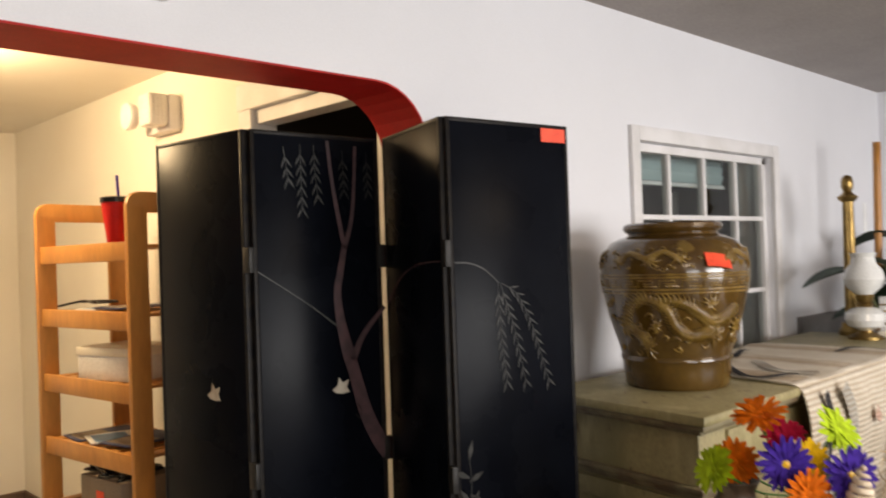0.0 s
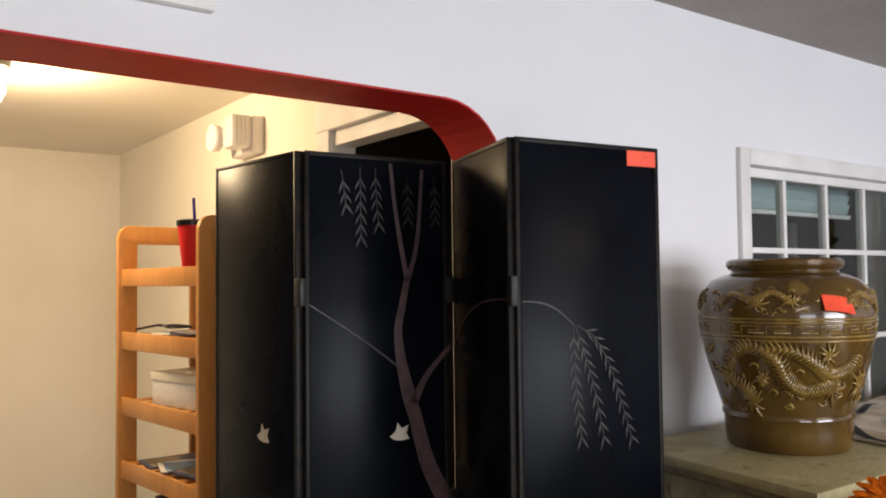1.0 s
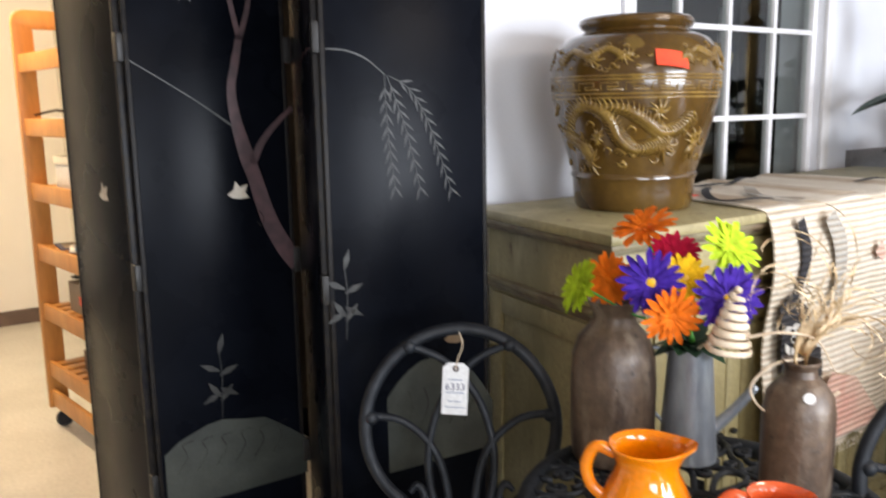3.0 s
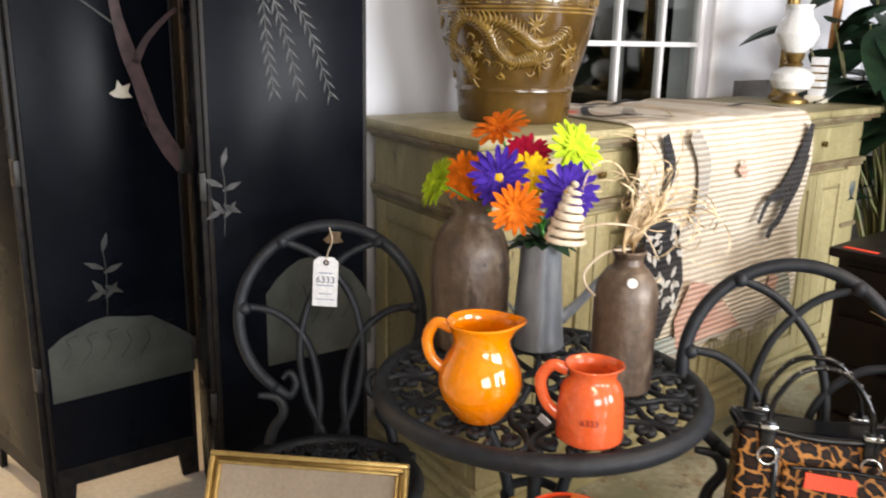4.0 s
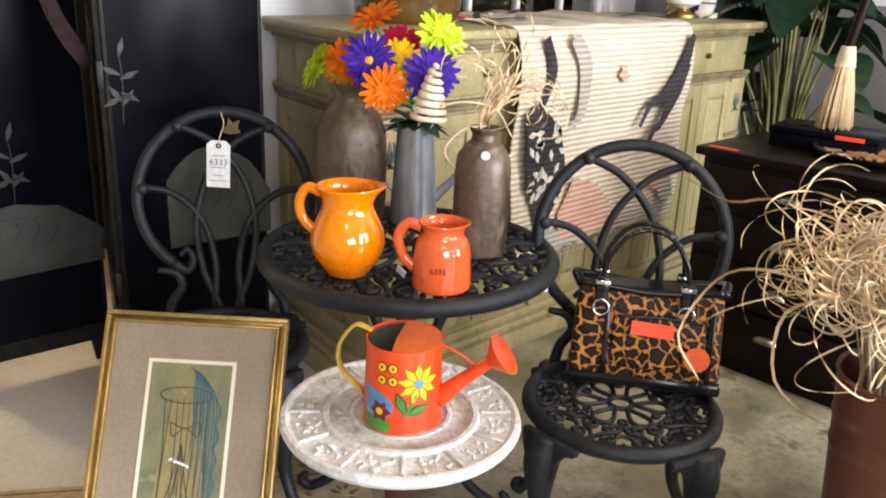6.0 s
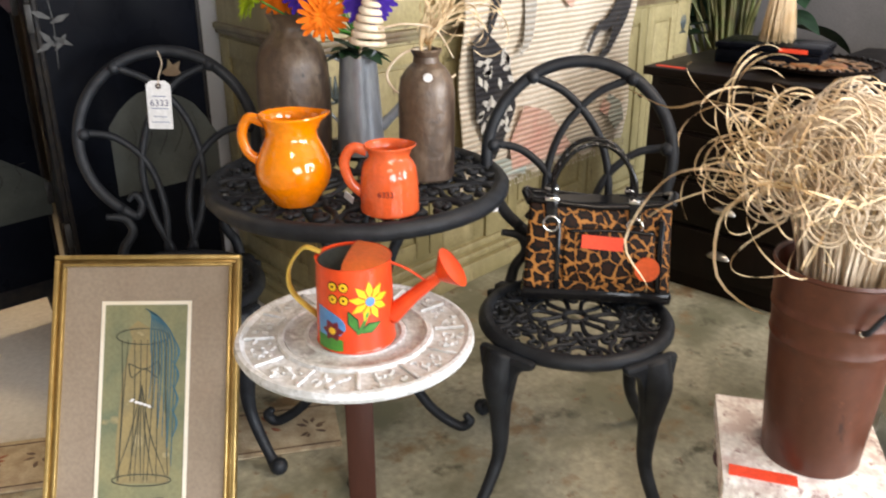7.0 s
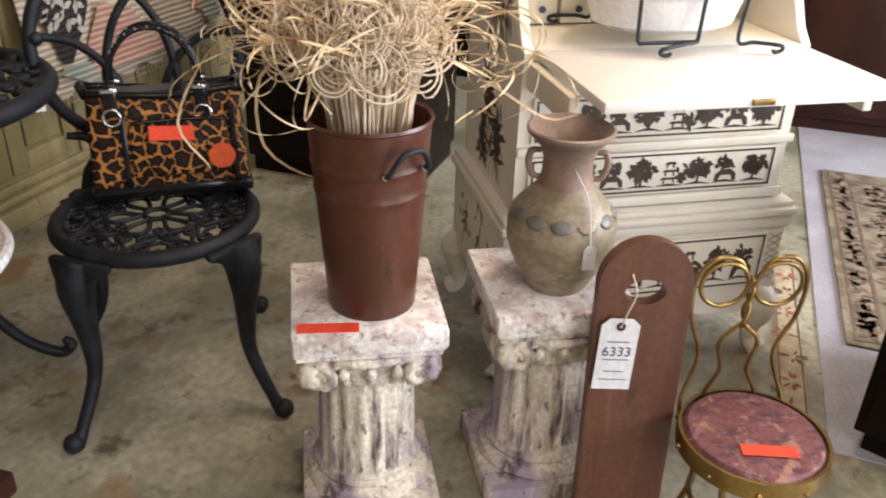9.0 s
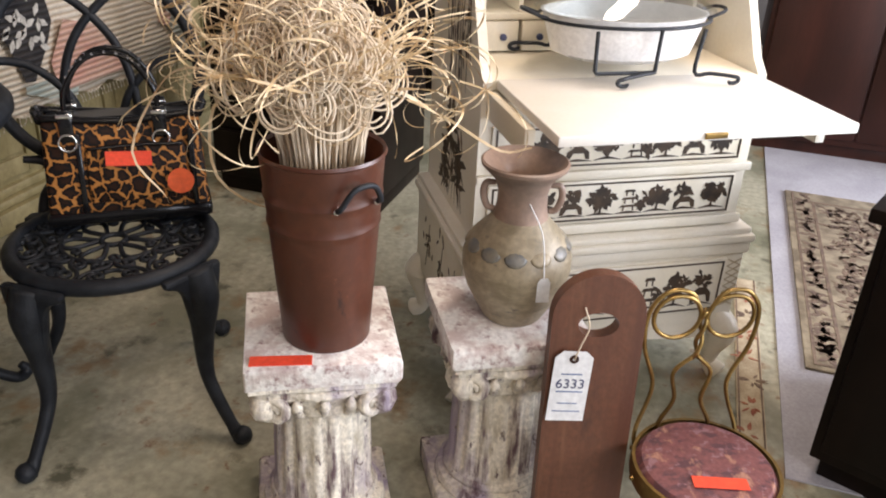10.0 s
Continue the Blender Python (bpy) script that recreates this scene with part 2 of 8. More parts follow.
SEPIA = mat("sepia_ink", (0.075, 0.075, 0.05), 0.6)
PATENT = mat("black_patent_leather", (0.006, 0.006, 0.007), 0.18, scale=30, bump=0.15, fine=60, coat=0.1, spec=0.35)
LEAF = mat("dark_green_leaf", (0.022, 0.055, 0.026), 0.48, spec=0.16, second=(0.013, 0.034, 0.018), scale=9, bump=0.06, stretch=(3, 1, 1))
STALK = mat("olive_stalk", (0.13, 0.15, 0.045), 0.45, second=(0.18, 0.15, 0.06), scale=15)
MILK_GLASS = mat("white_milk_glass", (0.82, 0.82, 0.80), 0.12, second=(0.78, 0.78, 0.76), scale=5, bump=0.0, coat=0.5)
# near-black colour holds the darkness of the rooms beyond doorway and window
ROOM_DARK = mat("near_black_room_shade", (0.02, 0.017, 0.015), 0.6, second=(0.035, 0.026, 0.02), scale=2)
PANE = glass("window_glass", (0.9, 0.93, 0.92), 0.07)
CLEAR = glass("clear_glass", (0.93, 0.95, 0.95), 0.2)
FROST = mat("white_ceramic_lining", (0.78, 0.78, 0.77), 0.3, second=(0.7, 0.69, 0.68), scale=10, bump=0.1)
STOOL_SEAT = stained("mauve_crushed_plush", (0.21, 0.075, 0.075), 0.7, [((0.10, 0.04, 0.05), 26.0, 0.48, 0.58, (1, 1.6, 1)), ((0.40, 0.20, 0.14), 20.0, 0.55, 0.62, (1.6, 1, 1)), ((0.27, 0.14, 0.16), 45.0, 0.56, 0.64, (1, 1, 1))], bump=0.4, fine=120, grain=0.3)
CAN_RED = stained("orange_red_enamel", (0.70, 0.065, 0.014), 0.28, [((0.56, 0.045, 0.012), 14.0, 0.46, 0.62, (1, 1, 0.6)), ((0.30, 0.03, 0.012), 45.0, 0.64, 0.72, (1, 1, 0.5))], bump=0.06, fine=60, grain=0.12)
OLIVE_YELLOW = mat("olive_yellow_paint", (0.55, 0.40, 0.07), 0.4, second=(0.42, 0.27, 0.04), scale=25, bump=0.04)
YELLOW = mat("yellow_paint", (0.82, 0.50, 0.02), 0.4, second=(0.75, 0.38, 0.01), scale=30, bump=0.03)
BLUE = mat("blue_paint", (0.06, 0.19, 0.45), 0.4, second=(0.1, 0.28, 0.5), scale=20)
GREEN = mat("green_paint", (0.06, 0.26, 0.03), 0.4, second=(0.04, 0.18, 0.03), scale=20)
GREY_STONE = stained("greyed_plaster_recess", (0.46, 0.47, 0.46), 0.75, [((0.28, 0.26, 0.25), 30.0, 0.48, 0.64, (1, 1, 1)), ((0.60, 0.60, 0.60), 60.0, 0.56, 0.68, (1, 1, 1))], bump=0.5, fine=110, grain=0.3)
BLUE_GREY = mat("blue_grey_glaze", (0.13, 0.13, 0.125), 0.4, second=(0.20, 0.18, 0.14), scale=40, bump=0.15)
DARK_GREEN = mat("dark_green_outline", (0.012, 0.05, 0.012), 0.45)
MAROON = mat("maroon_paint", (0.16, 0.012, 0.02), 0.4)
TIN = mat("dull_inner_tin", (0.13, 0.16, 0.16), 0.45, 0.5, second=(0.09, 0.11, 0.11), scale=10)


def leopard():
    """Tan hair-on hide with dark rosettes."""
    m = bpy.data.materials.new("leopard_print")
    m.use_nodes = True
    n, l = m.node_tree.nodes, m.node_tree.links
    b = n["Principled BSDF"]
    b.inputs["Roughness"].default_value = 0.5
    b.inputs["Specular IOR Level"].default_value = 0.2
    co = n.new("ShaderNodeTexCoord")
    warp = n.new("ShaderNodeTexNoise")
    warp.inputs["Scale"].default_value = 48
    l.new(co.outputs["Object"], warp.inputs["Vector"])
    sep, com = n.new("ShaderNodeSeparateXYZ"), n.new("ShaderNodeCombineXYZ")
    l.new(co.outputs["Object"], sep.inputs[0])
    run = n.new("ShaderNodeMath")
    l.new(sep.outputs["X"], run.inputs[0])
    l.new(sep.outputs["Y"], run.inputs[1])
    l.new(run.outputs[0], com.inputs["X"])
    l.new(sep.outputs["Z"], com.inputs["Y"])
    add = n.new("ShaderNodeVectorMath")
    add.operation = "MULTIPLY_ADD"
    l.new(warp.outputs["Color"], add.inputs[0])
    add.inputs[1].default_value = (0.022, 0.022, 0.0)
    l.new(com.outputs[0], add.inputs[2])
    v = n.new("ShaderNodeTexVoronoi")
    v.voronoi_dimensions = "2D"
    v.feature = "DISTANCE_TO_EDGE"
    v.inputs["Scale"].default_value = 38
    v.inputs["Randomness"].default_value = 0.9
    l.new(add.outputs[0], v.inputs["Vector"])
    r = n.new("ShaderNodeValToRGB")
    e = r.color_ramp.elements
    e[0].position, e[0].color = 0.0, (0.47, 0.205, 0.055, 1)
    e[1].position, e[1].color = 0.098, (0.37, 0.15, 0.036, 1)
    for p, c in ((0.122, (0.006, 0.005, 0.005, 1)), (0.27, (0.006, 0.005, 0.005, 1)), (0.36, (0.022, 0.009, 0.005, 1)), (1.0, (0.035, 0.013, 0.006, 1))):
        k = e.new(p)
        k.color = c
    blot = n.new("ShaderNodeTexNoise")
    blot.inputs["Scale"].default_value, blot.inputs["Detail"].default_value = 70, 3
    l.new(co.outputs["Object"], blot.inputs["Vector"])
    brk = n.new("ShaderNodeMath")
    brk.operation = "MULTIPLY_ADD"
    l.new(blot.outputs["Fac"], brk.inputs[0])
    brk.inputs[1].default_value = 0.42
    l.new(v.outputs["Distance"], brk.inputs[2])
    less = n.new("ShaderNodeMath")
    less.operation = "SUBTRACT"
    l.new(brk.outputs[0], less.inputs[0])
    less.inputs[1].default_value = 0.185
    l.new(less.outputs[0], r.inputs["Fac"])
    l.new(r.outputs["Color"], b.inputs["Base Color"])
    return m


def ribbed(name, base, second, pitch, axis):
    """Woven cloth with ribs across one axis."""
    m = mat(name, base, 0.85, second=second, scale=10, amount=0.3, bump=0.2, fine=140)
    n, l = m.node_tree.nodes, m.node_tree.links
    w = n.new("ShaderNodeTexWave")
    w.bands_direction = axis
    w.inputs["Scale"].default_value = 0.314 / pitch
    w.inputs["Distortion"].default_value, w.inputs["Detail"].default_value, w.inputs["Detail Scale"].default_value = 0.6, 2, 2
    co = n.new("ShaderNodeTexCoord")
    l.new(co.outputs["Object"], w.inputs["Vector"])
    old = n["Principled BSDF"].inputs["Base Color"].links[0].from_socket
    mix = n.new("ShaderNodeMix")
    mix.data_type, mix.blend_type = "RGBA", "MULTIPLY"
    rr = n.new("ShaderNodeValToRGB")
    rr.color_ramp.elements[0].position, rr.color_ramp.elements[1].position = 0.05, 0.5
    rr.color_ramp.elements[0].color, rr.color_ramp.elements[1].color = (0.72, 0.64, 0.56, 1), (1, 1, 1, 1)
    l.new(w.outputs["Fac"], rr.inputs["Fac"])
    mix.inputs["Factor"].default_value = 1.0
    l.new(old, mix.inputs["A"])
    l.new(rr.outputs["Color"], mix.inputs["B"])
    l.new(mix.outputs["Result"], n["Principled BSDF"].inputs["Base Color"])
    bp = n.new("ShaderNodeBump")
    bp.inputs["Strength"].default_value, bp.inputs["Distance"].default_value = 0.8, 0.006
    l.new(w.outputs["Fac"], bp.inputs["Height"])
    l.new(bp.outputs[0], n["Principled BSDF"].inputs["Normal"])
    return m


LEOPARD = leopard()
CLOTH = ribbed("ribbed_woven_cotton", (0.78, 0.71, 0.60), (0.70, 0.62, 0.50), 0.019, "Z")
PETALS = {k: mat(k + "_petal", c, 0.7, second=tuple(v * 0.62 for v in c), scale=60, bump=0.08, spec=0.15) for k, c in
          {"orange": (0.85, 0.17, 0.008), "purple": (0.058, 0.020, 0.32), "lime": (0.50, 0.70, 0.03), "crimson": (0.58, 0.01, 0.06), "yellow": (0.85, 0.50, 0.01)}.items()}


# ---------------- mesh helpers ----------------
def part(name, bm, material, parent=None, label="", smooth=True, kind=""):
    me = bpy.data.meshes.new(name)
    if smooth:
        for f in bm.faces:
            f.smooth = True
        for e in bm.edges:
            if len(e.link_faces) == 2 and e.calc_face_angle(0) > 0.6:
                e.smooth = False
    bm.to_mesh(me)
    bm.free()
    me.materials.append(material)
    o = new(name, me)
    if parent:
        o.parent = parent
    return tagged(o, label, kind=kind)


def thing(name, m, label, category, group="", kind=""):
    o = new(name)
    o.empty_display_size = 0.05
    o.matrix_world = m
    return tagged(o, label, category, group, kind)


def box(x0, x1, y0, y1, z0, z1, bev=0.0, bm=None, seg=2):
    b = bmesh.new()
    bmesh.ops.create_cube(b, size=1)
    for v in b.verts:
        v.co = Vector(((x0, x1)[v.co.x > 0], (y0, y1)[v.co.y > 0], (z0, z1)[v.co.z > 0]))
    if bev:
        bmesh.ops.bevel(b, geom=b.edges[:], offset=bev, segments=seg, profile=0.5, affect="EDGES")
    if bm is None:
        return b
    return merge(bm, b)


def merge(bm, b, m=None):
    if m is not None:
        b.transform(m)
    me = bpy.data.meshes.new("tmp")
    b.to_mesh(me)
    b.free()
    bm.from_mesh(me)
    bpy.data.meshes.remove(me)
    return bm


def lathe(profile, segs=32, bm=None, centre=(0, 0)):
    """A body turned round z from (radius, height) pairs."""
    bm = bm or bmesh.new()
    rings = []
    for r, z in profile:
        if r < 1e-5:
            rings.append([bm.verts.new((centre[0], centre[1], z))])
        else:
            rings.append([bm.verts.new((centre[0] + r * math.cos(2 * math.pi * i / segs), centre[1] + r * math.sin(2 * math.pi * i / segs), z)) for i in range(segs)])
    for a, b in zip(rings, rings[1:]):
        for i in range(segs):
            j = (i + 1) % segs
            if len(a) == 1 and len(b) > 1:
                bm.faces.new((a[0], b[j], b[i]))
            elif len(b) == 1 and len(a) > 1:
                bm.faces.new((a[i], a[j], b[0]))
            elif len(a) > 1:
                bm.faces.new((a[i], a[j], b[j], b[i]))
    bmesh.ops.recalc_face_normals(bm, faces=bm.faces[:])
    return bm


def smooth_path(pts, n=8):
    """A Catmull-Rom curve through points."""
    P = [Vector(p) for p in pts]
    P = [P[0] * 2 - P[1]] + P + [P[-1] * 2 - P[-2]]
    out = []
    for i in range(1, len(P) - 2):
        for k in range(n):
            t = k / n
            a, b, c, d = P[i - 1:i + 3]
            out.append(0.5 * (2 * b + (c - a) * t + (2 * a - 5 * b + 4 * c - d) * t * t + (3 * b - a - 3 * c + d) * t ** 3))
    return out + [P[-2]]


def tube(pts, r, bm=None, segs=8, n=8, flat=1.0, raw=False, closed=False):
    """A round bar along a curve; r is one radius, or one for each given point."""
    bm = bm or bmesh.new()
    path = [Vector(p) for p in pts] if raw else smooth_path(pts, n)
    rs = [r] * len(path) if isinstance(r, (int, float)) else list(np.interp(np.linspace(0, 1, len(path)), np.linspace(0, 1, len(r)), r))
    up, rings = Vector((0.013, 0.021, 1)), []
    for i, p in enumerate(path):
        if closed:
            d = path[(i + 1) % len(path)] - path[i - 1]
        else:
            d = path[min(i + 1, len(path) - 1)] - path[max(i - 1, 0)]
        d = d.normalized() if d.length else Vector((0, 0, 1))
        u = up - d * up.dot(d)
        if u.length < 0.05:
            u = Vector((1, 0.1, 0)) - d * d.x
        u.normalize()
        up = u * 0.9 + up * 0.1
        w = d.cross(u)
        rings.append([bm.verts.new(p + (u * math.cos(2 * math.pi * k / segs) * flat + w * math.sin(2 * math.pi * k / segs)) * rs[i]) for k in range(segs)])
    pairs = list(zip(rings, rings[1:])) + ([(rings[-1], rings[0])] if closed else [])
    for a, b in pairs:
        for k in range(segs):
            bm.faces.new((a[k], a[(k + 1) % segs], b[(k + 1) % segs], b[k]))
    if not closed:
        bm.faces.new(rings[0][::-1])
        bm.faces.new(rings[-1])
    return bm


def ring(radius, r, z=0.0, centre=(0, 0), bm=None, segs=8, n=40, flat=1.0, squash=1.0):
    pts = [(centre[0] + radius * math.cos(2 * math.pi * i / n), centre[1] + squash * radius * math.sin(2 * math.pi * i / n), z) for i in range(n)]
    return tube(pts, r, bm, segs, raw=True, closed=True, flat=flat)


def prism(outline, depth, bm=None, m=None, bev=0.0):
    """An outline in x, z given thickness along y (from 0 to -depth)."""
    b = bmesh.new()
    f = b.faces.new([b.verts.new((x, 0, z)) for x, z in outline])
    g = bmesh.ops.extrude_face_region(b, geom=[f])
    bmesh.ops.translate(b, vec=(0, -depth, 0), verts=[v for v in g["geom"] if isinstance(v, bmesh.types.BMVert)])
    bmesh.ops.recalc_face_normals(b, faces=b.faces[:])
    if bev:
        bmesh.ops.bevel(b, geom=b.edges[:], offset=bev, segments=2, profile=0.5, affect="EDGES")
    if m is not None:
        b.transform(m)
    return b if bm is None else merge(bm, b)


def stroke(pts, widths, bm=None, depth=0.001, n=5, plain=False):
    """A painted line of changing width on the x, z plane, as a thin raised band."""
    bm = bm or bmesh.new()
    path = [Vector((x, 0, z)) for x, z in pts] if plain else smooth_path([(x, 0, z) for x, z in pts], n)
    ws = [widths] * len(path) if isinstance(widths, (int, float)) else list(np.interp(np.linspace(0, 1, len(path)), np.linspace(0, 1, len(widths)), widths))
    rows = []
    for i, p in enumerate(path):
        d = (path[min(i + 1, len(path) - 1)] - path[max(i - 1, 0)]).normalized()
        w = Vector((-d.z, 0, d.x)) * ws[i] / 2
        rows.append([bm.verts.new(q) for q in (p - w, p - w + Vector((0, -depth, 0)), p + w + Vector((0, -depth, 0)), p + w)])
    for a, b in zip(rows, rows[1:]):
        for k in range(3):
            bm.faces.new((a[k], a[k + 1], b[k + 1], b[k]))
    return bm


def leaf_shape(bm, x, z, length, width, angle, depth=0.001):
    """A small painted leaf."""
    c, s = math.cos(angle), math.sin(angle)
    return stroke([(x, z), (x + c * length * 0.5, z + s * length * 0.5), (x + c * length, z + s * length)], [width * 0.25, width, width * 0.1], bm, depth, 3)


def letters(text, size, material, parent, m, name="writing"):
    """Writing in the built-in font as a thin mesh."""
    cu = bpy.data.curves.new(name, "FONT")
    cu.body, cu.size, cu.extrude, cu.align_x, cu.align_y = text, size, 0.0003, "CENTER", "CENTER"
    ob = bpy.data.objects.new(name, cu)
    me = bpy.data.meshes.new_from_object(ob)
    bpy.data.objects.remove(ob)
    me.materials.clear()
    me.materials.append(material)
    o = new(name, me)
    o.parent, o.matrix_local = parent, m
    return o


def bars(rows, material, parent, m, name="print_line"):
    """Print too small to read: plain bars of (x0, x1, z, height)."""
    for x0, x1, z, hh in rows:
        b = box(x0, x1, -0.0006, 0, z - hh / 2, z + hh / 2)
        b.transform(m)
        part(name, b, material, parent, smooth=False)


# ---------------- structure ----------------
def setting(name, bm, material, label):
    return tagged(part(name, bm, material, None, smooth=False), label, "", kind="structure")


WY, WT = 1.86, 0.21          # the arch and window wall: room face, thickness
H = 2.53                     # ceiling height
floor = setting("floor", box(-3.6, 5.7, -4.5, 1.25, -0.1, 0), CONCRETE, "mottled stained concrete shop floor")
setting("floor_2", box(2.1, 5.7, 1.25, WY, -0.1, 0), CONCRETE, "mottled stained concrete along the window wall")
setting("floor_3", box(-3.6, 2.1, 1.25, 6.1, -0.1, 0.0), PALE_FLOOR, "pale vinyl floor under the arch and beyond")
setting("ceiling", box(-3.6, 5.7, -4.5, WY, H, H + 0.1), CEIL, "plain brownish grey ceiling of the shop, toned down to bounce less light")
setting("ceiling_2", box(-3.6, 1.8, WY + WT, 6.1, 2.5, 2.6), CREAM_WALL, "cream ceiling of the back room")


def arch_wall():
    """White wall with a wide opening whose upper corner is rounded."""
    ax0, ax1, top, r = -2.4, 1.745, 2.10, 0.205
    pts = [(ax0, 0.0), (ax0, top)]
    pts += [(ax1 - r, top)]
    for k in range(1, 9):
        a = math.pi / 2 * (1 - k / 8)
        pts.append((ax1 - r + r * math.cos(a), top - r + r * math.sin(a)))
    pts.append((ax1, 0.0))
    bm = bmesh.new()
    # lintel strips between the opening's edge and the ceiling
    for (xa, za), (xb, zb) in zip(pts[1:-1], pts[2:]):
        if abs(xb - xa) < 1e-6:
            continue
        v = [bm.verts.new(p) for p in ((xa, WY, za), (xb, WY, zb), (xb, WY, H), (xa, WY, H), (xa, WY + WT, za), (xb, WY + WT, zb), (xb, WY + WT, H), (xa, WY + WT, H))]
        for f in ((0, 1, 2, 3), (7, 6, 5, 4)):
            bm.faces.new([v[i] for i in f])
    box(-3.6, ax0, WY, WY + WT, 0, H, bm=bm)
    wx0, wx1, wz0, wz1 = 2.90, 4.12, 1.02, 2.02
    box(ax1, wx0, WY, WY + WT, 0, H, bm=bm)
    box(wx1, 5.7, WY, WY + WT, 0, H, bm=bm)
    box(wx0, wx1, WY, WY + WT, 0, wz0, bm=bm)
    box(wx0, wx1, WY, WY + WT, wz1, H, bm=bm)
    w = setting("wall_north", bm, WALL, "white painted wall with an arched opening and a window")
    # red soffit lining
    sb = bmesh.new()
    for (xa, za), (xb, zb) in zip(pts[:-1], pts[1:]):
        d = Vector((xb - xa, 0, zb - za)).normalized()
        nrm = Vector((d.z, 0, -d.x)) * 0.006
        v = [sb.verts.new(p) for p in ((xa, WY - 0.004, za), (xb, WY - 0.004, zb), (xb, WY + WT + 0.004, zb), (xa, WY + WT + 0.004, za))]
        u = [sb.verts.new(q.co + nrm) for q in v]
        sb.faces.new(v)
        sb.faces.new(u[::-1])
        for i in range(4):
            sb.faces.new((v[i], v[(i + 1) % 4], u[(i + 1) % 4], u[i]))
    bmesh.ops.recalc_face_normals(sb, faces=sb.faces[:])
    setting("trim_arch", sb, RED, "dark red painted lining of the arch")
    return w


arch_wall()
setting("wall_east", box(5.7, 5.8, -4.5, WY, 0, H), WALL, "white side wall of the shop")
# plain grey panels added over both lower walls, up to 1.19 m
GREY_WALL = mat("grey_lower_panel", (0.24, 0.225, 0.22), 0.7, second=(0.19, 0.18, 0.175), scale=2)
setting("wall_north_lower", box(4.36, 5.655, WY - 0.03, WY - 0.002, 0, 1.19), GREY_WALL, "grey panel added over the lower wall behind the plant")
setting("wall_east_lower", box(5.66, 5.698, -4.5, WY, 0, 1.19), GREY_WALL, "grey panel added over the lower part of the side wall")
# walls out of view, darkened to keep bounced fill light down
SHOP_WALL = mat("unseen_wall_fill_cut", (0.40, 0.37, 0.34), 0.8, second=(0.34, 0.315, 0.29), scale=1.6, fine=200, bump=0.05)
setting("wall_west", box(-3.7, -3.6, -4.5, 6.1, 0, 2.6), SHOP_WALL, "unseen side wall, darkened to taupe to cut bounced light")
sw = bmesh.new()
for a in ((-3.6, -2.2, 0, H), (0.4, 1.5, 0, H), (4.5, 5.7, 0, H), (-2.2, 0.4, 0, 0.55), (1.5, 4.5, 0, 0.55), (-2.2, 0.4, 2.35, H), (1.5, 4.5, 2.35, H)):
    box(a[0], a[1], -4.6, -4.5, a[2], a[3], bm=sw)
setting("wall_south", sw, SHOP_WALL, "unseen shop-front wall with two large windows, darkened to cut bounced light")
setting("wall_back_room", box(-3.6, 1.9, 6.0, 6.1, 0, 2.5), CREAM_WALL, "cream wall at the end of the back room")
ew = box(1.8, 1.9, 2.96, 6.0, 0, 2.5)
box(1.8, 1.9, WY + WT, 2.14, 0, 2.5, bm=ew)
box(1.8, 1.9, 2.14, 2.96, 2.21, 2.5, bm=ew)
setting("wall_back_room_side", ew, CREAM_WALL, "cream side wall with a doorway")
# surfaces beyond the doorway: the lack of light is painted in
setting("wall_closet", box(2.85, 2.9, WY + WT, 3.4, 0, 2.5), ROOM_DARK, "wall beyond the doorway, coloured near-black for an unlit room")
setting("wall_closet_end", box(1.9, 2.85, 3.3, 3.4, 0, 2.5), ROOM_DARK, "end wall beyond the doorway, coloured near-black for an unlit room")
setting("ceiling_closet", box(1.9, 2.85, WY + WT, 3.4, 2.4, 2.5), ROOM_DARK, "ceiling beyond the doorway, coloured near-black for an unlit room")
setting("baseboard", box(-3.6, 1.8, 5.982, 6.0, 0, 0.1, 0.004), BROWN_TRIM, "brown vinyl skirting")
setting("baseboard_2", box(1.785, 1.8, 3.1, 5.98, 0, 0.1, 0.004), BROWN_TRIM, "brown vinyl skirting")
# door casing
dc = box(1.775, 1.9, 2.945, 3.045, 0, 2.295, 0.006)
box(1.775, 1.9, 2.078, 2.15, 0, 2.295, 0.006, bm=dc)
box(1.770, 1.9, 2.076, 3.05, 2.20, 2.312, 0.006, bm=dc)
box(1.80, 1.89, 2.15, 2.946, 2.142, 2.20, 0.004, bm=dc)
setting("door_1", dc, WHITE_TRIM, "cream painted door casing round a dark doorway")


